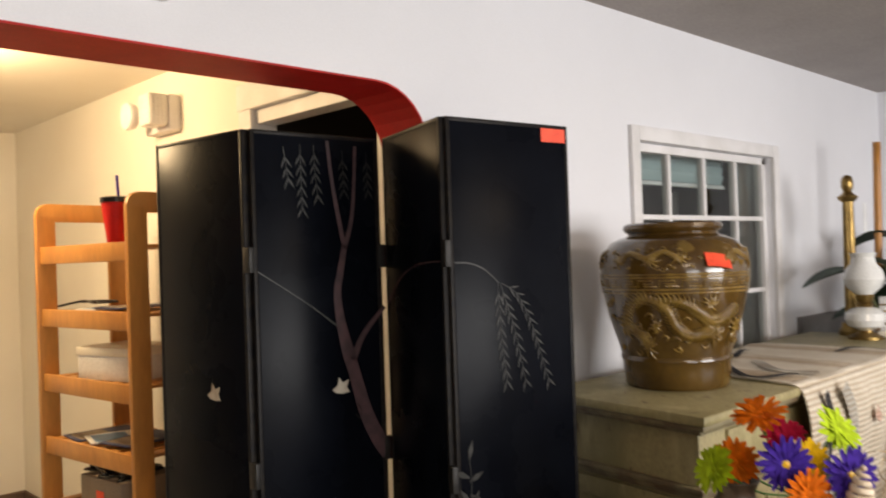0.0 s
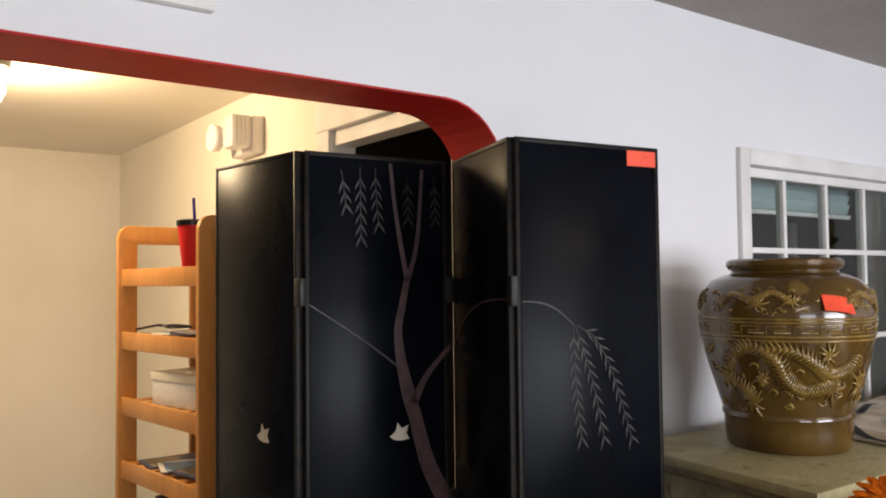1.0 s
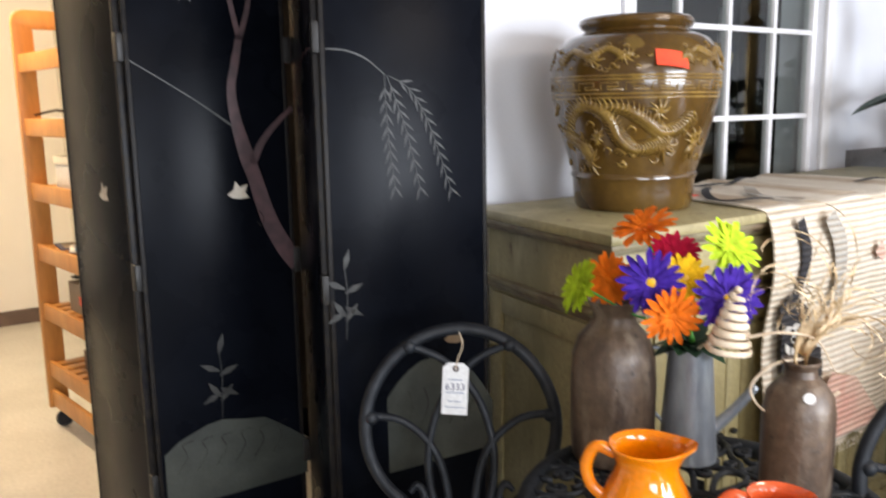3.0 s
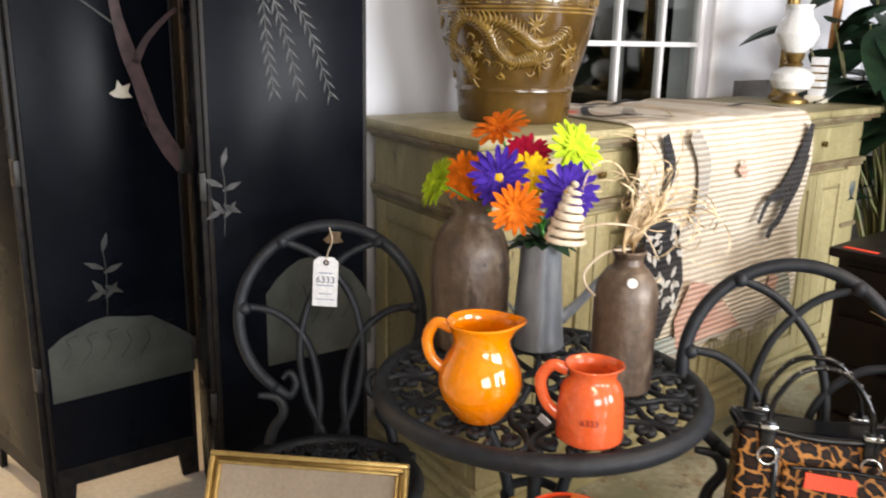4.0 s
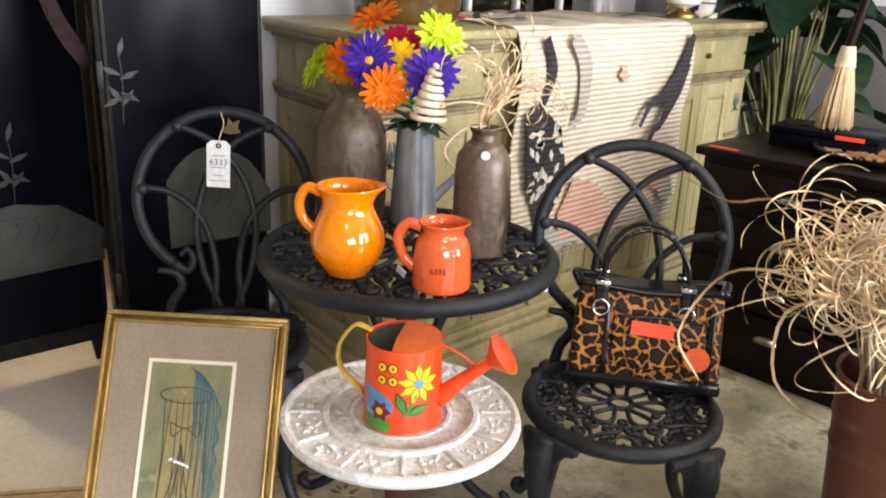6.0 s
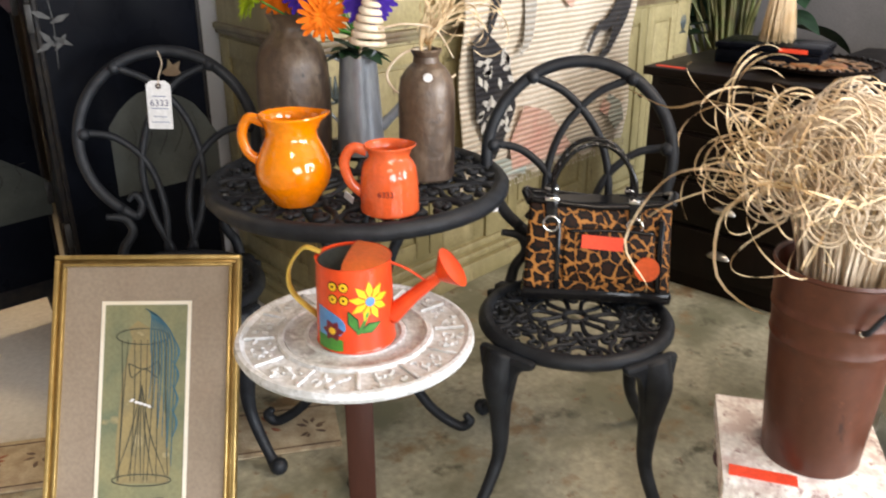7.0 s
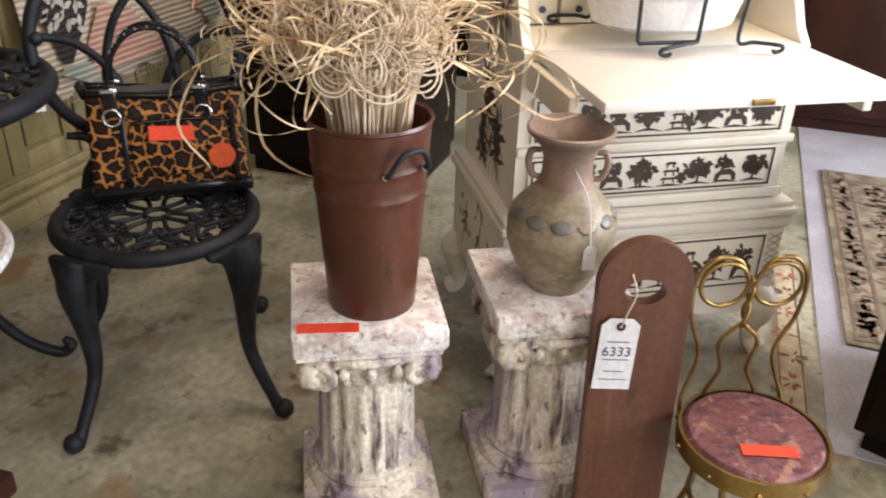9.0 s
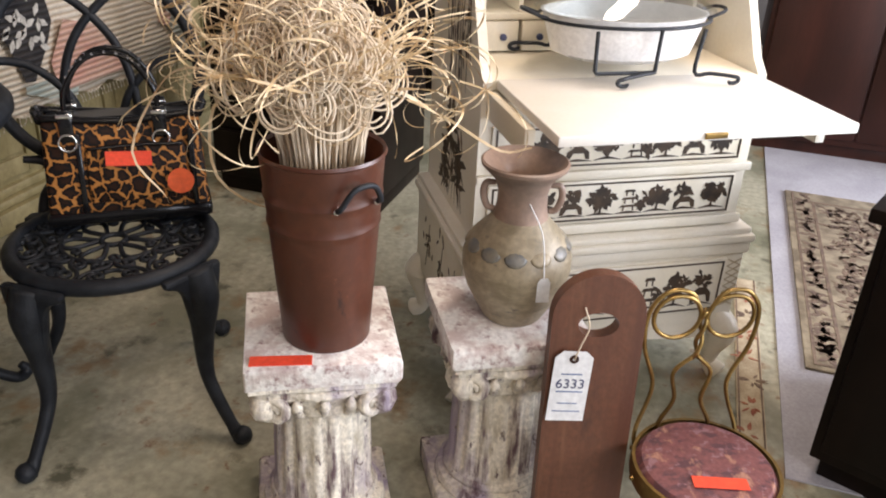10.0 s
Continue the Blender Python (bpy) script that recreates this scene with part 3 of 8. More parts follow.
def window():
    x0, x1, z0, z1 = 2.90, 4.12, 1.02, 2.02
    t = tagged(new("window_1"), "white multi-pane interior window with dark glass", "", kind="structure")
    c = bmesh.new()
    for a in ((x0 - 0.06, x0, z0 - 0.06, z1 + 0.06), (x1, x1 + 0.06, z0 - 0.06, z1 + 0.06), (x0, x1, z1, z1 + 0.06), (x0, x1, z0 - 0.06, z0)):
        box(a[0], a[1], WY - 0.02, WY, a[2], a[3], 0.004, bm=c)
    part("window_frame", c, WHITE_TRIM, t)
    s = bmesh.new()
    for a in ((x0, x0 + 0.035, z0, z1), (x1 - 0.035, x1, z0, z1), (x0, x1, z1 - 0.035, z1), (x0, x1, z0, z0 + 0.035)):
        box(a[0], a[1], WY + 0.03, WY + 0.075, a[2], a[3], 0.003, bm=s)
    part("sash", s, WHITE_TRIM, t)
    for k in range(1, 4):
        xx = x0 + (x1 - x0) * k / 4
        part("muntin", box(xx - 0.011, xx + 0.011, WY + 0.035, WY + 0.07, z0 + 0.03, z1 - 0.03, 0.003), WHITE_TRIM, t)
    for zz in (1.355, 1.712):
        part("muntin", box(x0 + 0.03, x1 - 0.03, WY + 0.036, WY + 0.069, zz - 0.011, zz + 0.011, 0.003), WHITE_TRIM, t)
    for k in range(4):
        xa, xb = x0 + (x1 - x0) * k / 4 + 0.012, x0 + (x1 - x0) * (k + 1) / 4 - 0.012
        for za, zb in ((z0 + 0.03, 1.345), (1.366, 1.70), (1.724, z1 - 0.03)):
            part("pane", box(xa, xb, WY + 0.05, WY + 0.054, za, zb), PANE, t, smooth=False)
    return t


window()
# the dim room behind the window, its darkness put into the surface colour
setting("wall_behind_window", box(1.9, 5.7, 3.4, 3.5, 0, 2.6), ROOM_DARK, "wall behind the window, coloured near-black for a dim room")
setting("floor_behind_window", box(2.9, 5.7, WY + WT, 3.4, -0.1, 0), ROOM_DARK, "floor behind the window, coloured near-black for a dim room")
setting("ceiling_behind_window", box(2.9, 5.7, WY + WT, 3.4, 2.5, 2.6), ROOM_DARK, "ceiling behind the window, coloured near-black for a dim room")
# closing wall added so no sky light leaks in
setting("wall_behind_window_end", box(5.7, 5.8, WY, 3.5, 0, 2.6), ROOM_DARK, "added end wall behind the window, near-black, keeping sky light out")
blind = thing("window_blind", pose(0, 2.115, 0), "pale teal slatted blind raised behind the window", "blind")
BLIND = mat("pale_teal_blind", (0.50, 0.60, 0.61), 0.5, second=(0.40, 0.50, 0.52), scale=9, stretch=(0.2, 1, 3))
for k in range(4):
    sl = box(2.92, 4.10, -0.002, 0.002, -0.024, 0.024, 0.001)
    sl.transform(Matrix.Translation((0, 0, 1.925 + 0.042 * k)) @ pose(0, 0, 0, 18, 0, 0))
    part("slat", sl, BLIND, blind)
part("bottom_rail", box(2.92, 4.10, -0.012, 0.012, 1.878, 1.898, 0.004), WHITE_TRIM, blind, "white bottom rail")
for x in (3.1, 3.92):
    part("cord", tube([(x, -0.016, 1.88), (x, -0.016, 2.06)], 0.002, segs=5), WHITE_TRIM, blind)
cup = thing("cupboard", pose(3.05, 3.05, 0), "dim brown cupboard in the room behind the window", "cupboard")
part("body", box(0, 0.9, 0, 0.34, 0, 1.82, 0.01), BROWN_WOOD, cup)
for k in range(2):
    part("door", box(0.02 + 0.44 * k, 0.44 + 0.44 * k, -0.015, 0.0, 0.08, 1.76, 0.006), BROWN_WOOD, cup)
part("cornice", box(-0.03, 0.93, -0.03, 0.34, 1.82, 1.88, 0.012), BROWN_WOOD, cup)
post = thing("clothes_stand", pose(4.35, 2.55, 0), "pale upright stand with an amber ornament in the dim room", "stand")
part("base", lathe([(0, 0), (0.16, 0), (0.16, 0.02), (0.03, 0.05), (0, 0.05)], 24), WHITE_TRIM, post)
part("pole", tube([(0, 0, 0.03), (0, 0, 1.9)], 0.022, segs=10), WHITE_TRIM, post)
part("ornament", lathe([(0, 1.58), (0.05, 1.60), (0.06, 1.66), (0.03, 1.72), (0, 1.73)], 16), OLIVE_YELLOW, post, "amber ornament")


# ---------------- folding screen ----------------
def screen_panel(parent, a, b, motif):
    """One hinged panel from floor point a to b; its face looks to the right of that way."""
    a, b = Vector((*a, 0)), Vector((*b, 0))
    d = (b - a).normalized()
    w = (b - a).length - 0.030
    rot = Matrix(((d.x, -d.y, 0, a.x + d.x * 0.015), (d.y, d.x, 0, a.y + d.y * 0.015), (0, 0, 1, 0), (0, 0, 0, 1)))
    bm = box(0.012, w - 0.012, 0.0, 0.024, 0.13, 1.938, 0.002)
    bm.transform(rot)
    board = part("panel", bm, LACQUER, parent)
    fr = bmesh.new()
    for q in ((0, 0.012, 0.0, 1.943), (w - 0.012, w, 0.0, 1.943)):
        box(q[0], q[1], -0.001, 0.025, q[2], q[3], 0.002, bm=fr)
    box(0.012, w - 0.012, -0.001, 0.021, 1.931, 1.943, 0.002, bm=fr)
    prism([(0.012, 0.13), (0.012, 0.0), (0.05, 0.0), (0.06, 0.075), (w - 0.06, 0.075), (w - 0.05, 0.0), (w - 0.012, 0.0), (w - 0.012, 0.13)], 0.018, fr, Matrix.Translation((0, 0.019, 0)))
    fr.transform(rot)
    part("edge_frame", fr, LACQUER_SIDE, board, "worn black edge banding")
    for name, mt, build in motif:
        mb = bmesh.new()
        build(mb)
        mb.transform(rot @ Matrix.Translation((0, -0.0005, 0)))
        part(name, mb, mt, board, smooth=False)
    return rot, w


def willow(mb, strands, step=0.026, size=0.036):
    for pts in strands:
        path = smooth_path([(x, 0, z) for x, z in pts], 12)
        stroke([(p.x, p.z) for p in path], 0.0016, mb, plain=True)
        last, k = 0.0, 0
        for p, q in zip(path, path[1:]):
            last += (q - p).length
            if last > step:
                last, k = 0.0, k + 1
                base = math.atan2(q.z - p.z, q.x - p.x)
                leaf_shape(mb, q.x, q.z, size, 0.005, base + 0.5)
                leaf_shape(mb, q.x, q.z, size, 0.005, base - 0.5)


def bough(mb, limbs):
    for pts, ws in limbs:
        stroke(pts, ws, mb, n=8)


def hill(mb, x0, x1, z0, z1, seed):
    r = random.Random(seed)
    top = [(x0 + (x1 - x0) * k / 10, z0 + (z1 - z0) * math.sin(math.pi * min(1, 0.15 + 0.8 * k / 10)) ** 0.6 + r.uniform(-0.006, 0.006)) for k in range(11)]
    prism([(x0, z0 - 0.06)] + top + [(x1, z0 - 0.05)], 0.001, mb)


def sprig(mb, x, z, s=1.0):
    stroke([(x, z - 0.1 * s), (x + 0.006, z), (x, z + 0.06 * s)], 0.002, mb)
    for ang, dz in ((0.4, 0), (2.7, 0.01), (1.3, 0.05), (-0.5, -0.03), (3.6, -0.04), (0.9, -0.06), (2.2, -0.05)):
        leaf_shape(mb, x, z + dz * s, 0.045 * s, 0.014 * s, ang)


def bird(mb, x, z):
    prism([(x - 0.03, z), (x - 0.012, z + 0.012), (x - 0.006, z + 0.035), (x + 0.006, z + 0.018), (x + 0.028, z + 0.026), (x + 0.02, z + 0.004), (x + 0.03, z - 0.012), (x + 0.004, z - 0.014), (x - 0.018, z - 0.01)], 0.001, mb)


def folding_screen():
    t = thing("folding_screen", pose(0, 0, 0), "black lacquered four-panel folding screen painted with a willow tree and birds", "folding screen")
    P = [(1.115, 2.421), (1.17, 1.975), (1.624, 1.95), (1.484, 1.534), (1.948, 1.472)]
    m1 = [("bird", BIRD, lambda b: bird(b, 0.26, 1.205))]
    m2 = [("bough", BRANCH, lambda b: bough(b, [
            ([(0.43, 0.985), (0.394, 1.04), (0.352, 1.125), (0.318, 1.24), (0.296, 1.31), (0.274, 1.40), (0.266, 1.48), (0.278, 1.54), (0.296, 1.62)], [0.045, 0.05, 0.046, 0.04, 0.042, 0.03, 0.024, 0.022, 0.018]),
            ([(0.296, 1.61), (0.272, 1.73), (0.256, 1.83), (0.246, 1.925)], [0.015, 0.013, 0.011, 0.01]),
            ([(0.296, 1.61), (0.324, 1.70), (0.336, 1.80), (0.344, 1.915)], [0.015, 0.013, 0.011, 0.01]),
            ([(0.312, 1.28), (0.345, 1.34), (0.385, 1.385), (0.435, 1.43)], [0.024, 0.018, 0.015, 0.012])])),
          ("bark_knot", LACQUER_SIDE, lambda b: stroke([(0.318, 1.12), (0.330, 1.105), (0.336, 1.13), (0.325, 1.15)], 0.003, b)),
          ("twig", LEAF_PAINT, lambda b: stroke([(0.262, 1.385), (0.18, 1.445), (0.10, 1.497), (0.01, 1.553)], [0.006, 0.004, 0.003, 0.003], b)),
          *[("willow_spray", LEAF_PAINT, lambda b, q=q: willow(b, [q])) for q in ([(0.10, 1.90), (0.108, 1.85), (0.115, 1.80)], [(0.155, 1.91), (0.156, 1.82), (0.157, 1.73)], [(0.20, 1.91), (0.203, 1.83), (0.21, 1.755)],
                                                     [(0.297, 1.90), (0.299, 1.84), (0.30, 1.775)], [(0.383, 1.90), (0.386, 1.84), (0.388, 1.775)])],
          ("bird", BIRD, lambda b: bird(b, 0.268, 1.20)),
          ("flower_sprig", LEAF_PAINT, lambda b: sprig(b, 0.185, 0.70, 1.25)),
          ("hill", HILL, lambda b: hill(b, 0.02, 0.43, 0.40, 0.57, 3)),
          ("scrub", LACQUER_SIDE, lambda b: [stroke([(0.05 + k * 0.055, 0.44), (0.08 + k * 0.055, 0.485), (0.07 + k * 0.055, 0.52), (0.10 + k * 0.055, 0.53)], 0.0025, b) for k in range(6)])]
    m3 = [("bough", BRANCH, lambda b: stroke([(0.01, 1.44), (0.10, 1.51), (0.20, 1.548), (0.30, 1.562), (0.43, 1.565)], [0.01, 0.006, 0.005, 0.004, 0.003], b))]
    m4 = [("twig", LEAF_PAINT, lambda b: stroke([(0.012, 1.56), (0.06, 1.557), (0.11, 1.54), (0.16, 1.502)], [0.003, 0.004, 0.004, 0.003], b)),
          *[("willow_spray", LEAF_PAINT, lambda b, q=q: willow(b, [q])) for q in ([(0.158, 1.50), (0.160, 1.43), (0.165, 1.35), (0.178, 1.235)], [(0.165, 1.50), (0.195, 1.42), (0.218, 1.35), (0.248, 1.22)],
                                                     [(0.17, 1.50), (0.225, 1.466), (0.276, 1.38), (0.336, 1.21)])],
          ("flower_sprig", LEAF_PAINT, lambda b: sprig(b, 0.038, 0.985, 1.15)),
          ("hill", HILL, lambda b: hill(b, 0.14, 0.45, 0.56, 0.785, 5)),
          ("bird", WORN_EDGE, lambda b: bird(b, 0.335, 0.83)),
          ("scrub", LACQUER_SIDE, lambda b: [stroke([(0.18 + k * 0.045, 0.60), (0.21 + k * 0.045, 0.66), (0.20 + k * 0.045, 0.71)], 0.0025, b) for k in range(5)])]
    for k, m in enumerate((m1, m2, m3, m4)):
        rot, w = screen_panel(t, P[k], P[k + 1], m)
        if k < 3:
            for z in (1.585, 1.0, 0.42):
                hb = box(w - 0.006, w + 0.024, -0.004, 0.012, z - 0.035, z + 0.035, 0.002)
                hb.transform(rot)
                part("hinge", hb, HINGE, t, "dull steel hinge")
        else:
            sb = box(w - 0.105, w - 0.012, -0.003, -0.0015, 1.893, 1.932)
            sb.transform(rot)
            part("price_sticker", sb, ORANGE_TAG, t, "bright orange price sticker", smooth=False)
    return t


folding_screen()


# ---------------- sideboard and what stands on it ----------------
def sideboard():
    t = thing("sideboard", pose(2.17, 1.17, 0), "long distressed olive-green painted sideboard with worn brown edges", "sideboard")
    L, D = 2.08, 0.60
    part("body", box(0.0, L, 0.0, D, 0.12, 1.07, 0.006), GREEN_PAINT, t)
    pl = box(-0.05, L + 0.05, -0.05, D, 0.0, 0.07, 0.006)
    part("moulding", box(-0.035, L + 0.035, -0.035, D - 0.001, 0.07, 0.10, 0.01), GREEN_PAINT, t)
    part("moulding", box(-0.018, L + 0.018, -0.018, D - 0.002, 0.10, 0.13, 0.006), GREEN_PAINT, t)
    part("plinth", pl, GREEN_PAINT, t)
    tp = box(-0.055, L + 0.055, -0.055, D, 1.095, 1.125, 0.009)
    part("top", tp, GREEN_PAINT, t)
    mo = box(-0.045, L + 0.045, -0.045, D - 0.001, 1.078, 1.096, 0.006)
    box(-0.02, L + 0.02, -0.02, D - 0.002, 1.062, 1.08, 0.006, bm=mo)
    part("moulding", mo, WORN_EDGE, t, "worn brown moulding under the top")
    b2 = box(-0.022, L + 0.022, -0.022, D - 0.003, 0.895, 0.915, 0.007)
    box(-0.014, L + 0.014, -0.014, D - 0.004, 0.88, 0.896, 0.004, bm=b2)
    part("waist_moulding", b2, WORN_EDGE, t, "worn brown moulding below the drawers")
    # pilasters with painted ornaments
    for x in (0.0, 0.66, 1.32, 1.96):
        p = part("pilaster", box(x, x + 0.12, -0.014, 0.0, 0.13, 0.88, 0.004), GREEN_PAINT, t)
        part("capital", box(x - 0.006, x + 0.126, -0.022, -0.002, 0.62, 0.64, 0.005), WORN_EDGE, p)
        o = bmesh.new()
        for ang in (0.9, 1.57, 2.24):
            stroke([(x + 0.06, 0.74), (x + 0.06 + 0.03 * math.cos(ang), 0.78), (x + 0.06 + 0.022 * math.cos(ang), 0.815)], [0.004, 0.016, 0.003], o, 0.002)
        stroke([(x + 0.03, 0.735), (x + 0.06, 0.742), (x + 0.09, 0.735)], [0.006, 0.012, 0.006], o, 0.002)
        o.transform(Matrix.Translation((0, -0.0142, 0)))
        part("ornament", o, TIN, p, "dark teal leaf ornament")
    for x in (0.13, 0.79, 1.45):
        dr = part("drawer", box(x, x + 0.52, -0.012, 0.004, 0.925, 1.052, 0.006), GREEN_PAINT, t)
        kn = lathe([(0, 0.022), (0.010, 0.02), (0.013, 0.012), (0.007, 0.006), (0.007, 0)], 12)
        kn.transform(Matrix.Translation((x + 0.26, -0.012, 0.99)) @ pose(0, 0, 0, 90))
        part("knob", kn, BRASS, dr, "small brass knob")
        for s in (0, 1):
            xa = x + 0.262 * s
            d = bmesh.new()
            for q in ((0, 0.055, 0.15, 0.87), (0.203, 0.258, 0.15, 0.87), (0.055, 0.203, 0.15, 0.21), (0.055, 0.203, 0.81, 0.87)):
                box(xa + q[0], xa + q[1], -0.012, 0.003, q[2], q[3], 0.004, bm=d)
            dd = part("door", d, GREEN_PAINT, t)
            part("door_panel", box(xa + 0.063, xa + 0.195, -0.010, 0.002, 0.22, 0.80, 0.008), GREEN_PAINT, dd)
            hd = lathe([(0, 0.018), (0.008, 0.016), (0.009, 0.008), (0.004, 0.0)], 10)
            hd.transform(Matrix.Translation((xa + (0.235 if s == 0 else 0.025), -0.012, 0.5)) @ pose(0, 0, 0, 90))
            part("handle", hd, HINGE, dd)
    # framed end panel
    e = bmesh.new()
    for q in ((0.03, 0.09, 0.15, 0.87), (D - 0.09, D - 0.03, 0.15, 0.87), (0.09, D - 0.09, 0.15, 0.21), (0.09, D - 0.09, 0.81, 0.87)):
        box(-0.01, 0.002, q[0], q[1], q[2], q[3], 0.003, bm=e)
    part("end_panel", e, GREEN_PAINT, t)
    # the left end splays forward
    for o in list(t.children) + [c for q in t.children for c in q.children]:
        for v in o.data.vertices:
            v.co.x -= 0.09 * (1 - v.co.y / D) * max(0.0, min(1.0, (0.55 - v.co.x) / 0.55))
    return t


sideboard()


def dragon_band(bm, z0, z1, radius, facing, half, bodies, bursts, thick, seed):
    """A raised dragon on a jar: arched tapering bodies with scale ridges, clawed bursts and cloud wisps."""
    r = random.Random(seed)

    def wrap(u, v, off=0.0):
        z = z0 + (z1 - z0) * v
        a = facing + half * u
        rr = radius(z) + off
        return Vector((rr * math.cos(a), rr * math.sin(a), z))
    for pts in bodies:
        path = smooth_path([(u, 0, v) for u, v in pts], 6)
        n = len(path)
        tube([wrap(q.x, q.z, -0.002) for q in path], [thick * (0.35 + 0.75 * math.sin(math.pi * (0.12 + 0.8 * k / n))) for k in range(n)], bm, 8, raw=True)
        for k in range(2, n - 1):
            d = path[k] - path[k - 1]
            d.normalize()
            for s in (-1, 1):
                q = path[k] + Vector((-d.z * 0.10 * s, 0, d.x * 0.12 * s))
                tube([wrap(path[k].x, path[k].z, thick * 0.75), wrap((path[k].x + q.x) / 2 - d.x * 0.02, (path[k].z + q.z) / 2, thick * 0.55), wrap(q.x - d.x * 0.06, q.z - d.z * 0.06)], [thick * 0.22, thick * 0.26, thick * 0.12], bm, 5, 2)
    for u, v, size in bursts:
        for k in range(9):
            q = 6.283 * k / 9 + r.uniform(-0.25, 0.25)
            e = size * r.uniform(0.7, 1.1)
            tube([wrap(u, v, 0.002), wrap(u + 0.5 * e * math.cos(q), v + 0.8 * e * math.sin(q), 0.005), wrap(u + e * math.cos(q + 0.2), v + 1.6 * e * math.sin(q + 0.2))], [thick * 0.42, thick * 0.34, thick * 0.08], bm, 6, 3)
    for k in range(34):
        u, v, e = r.uniform(-1, 1), r.uniform(0.04, 0.96), r.choice((-1, 1))
        tube([wrap(u, v), wrap(u + 0.05, v + 0.06 * e, 0.002), wrap(u + 0.10, v + 0.02 * e, 0.002), wrap(u + 0.07, v - 0.04 * e)], [thick * 0.15, thick * 0.32, thick * 0.28, thick * 0.1], bm, 5, 3)


def jar():
    prof = [(0.0, 0.0), (0.185, 0.0), (0.192, 0.01), (0.198, 0.055), (0.20, 0.085), (0.206, 0.092), (0.206, 0.10), (0.202, 0.106), (0.225, 0.17), (0.252, 0.25), (0.268, 0.315), (0.274, 0.36), (0.272, 0.40), (0.258, 0.445), (0.232, 0.475), (0.195, 0.49),
            (0.170, 0.496), (0.165, 0.503), (0.178, 0.51), (0.184, 0.52), (0.182, 0.531), (0.172, 0.537), (0.16, 0.53), (0.15, 0.50), (0.2, 0.46), (0.24, 0.38), (0.2, 0.15), (0, 0.05)]
    prof = [(r * 0.875, z) for r, z in prof]
    t = thing("storage_jar", pose(2.47, 1.46, 1.126, 0, 0, 20), "large brown-glazed stoneware jar with a raised ochre dragon", "jar")
    body = part("body", lathe(prof, 56), JAR_GLAZE, t)
    zs = [z for r, z in prof[7:15]]
    rs = [r for r, z in prof[7:15]]
    rad = lambda z: float(np.interp(z, zs, rs))
    b = bmesh.new()
    for fc in (3.30, 3.30 + math.pi):
        dragon_band(b, 0.115, 0.308, rad, fc, 1.25, [[(-0.66, 0.42), (-0.52, 0.80), (-0.30, 0.95), (-0.08, 0.80), (0.02, 0.5), (0.18, 0.33), (0.38, 0.36), (0.55, 0.42)],
                                                      [(-0.22, 0.92), (0.08, 0.90), (0.30, 0.72), (0.46, 0.56), (0.64, 0.62), (0.80, 0.82)], [(-0.62, 0.5), (-0.42, 0.35), (-0.34, 0.16)]],
                    [(0.50, 0.36, 0.17), (-0.34, 0.14, 0.16), (0.40, 0.82, 0.14), (-0.64, 0.45, 0.15), (0.86, 0.36, 0.15), (-0.20, 0.50, 0.10)], 0.0125, 4)
    part("dragon_relief", b, JAR_RELIEF, body)
    b = bmesh.new()
    for k in range(4):
        dragon_band(b, 0.382, 0.458, rad, 3.0 + k * math.pi / 2, 0.7, [[(-0.7, 0.4), (-0.4, 0.75), (-0.05, 0.55), (0.3, 0.8), (0.6, 0.45)]], [(-0.62, 0.45, 0.22), (0.05, 0.4, 0.2), (0.6, 0.5, 0.22)], 0.0095, 9 + k)
    part("shoulder_relief", b, JAR_RELIEF, body)
    b = bmesh.new()
    for z in (0.313, 0.324, 0.362, 0.371):
        ring(rad(z), 0.0036, z, bm=b, n=56, segs=6)
    for k in range(22):
        a = 2 * math.pi * k / 22
        fret = [(0.0, 0.333), (0.0, 0.353), (0.20, 0.353), (0.20, 0.343), (0.08, 0.343), (0.08, 0.335), (0.26, 0.335)]
        tube([(rad(z) * math.cos(a + u), rad(z) * math.sin(a + u), z) for u, z in fret], 0.0022, b, 5, raw=True)
    part("banding", b, JAR_RELIEF, body, "raised key-pattern band")
    s = box(-0.045, 0.045, -0.001, 0.001, -0.024, 0.024, bm=None)
    bmesh.ops.subdivide_edges(s, edges=[e for e in s.edges if abs(e.verts[0].co.x - e.verts[1].co.x) > 0.05], cuts=8)
    for v in s.verts:
        v.co.y -= -2.0 * v.co.x ** 2
    s.transform(pose(0, 0, 0, 0, 0, -45) @ Matrix.Translation((0, -rad(0.412) - 0.006, 0.412)) @ pose(0, 0, 0, -30, 8, 0))
    part("price_sticker", s, ORANGE_TAG, t, "orange price sticker", smooth=False)
    return t


jar()


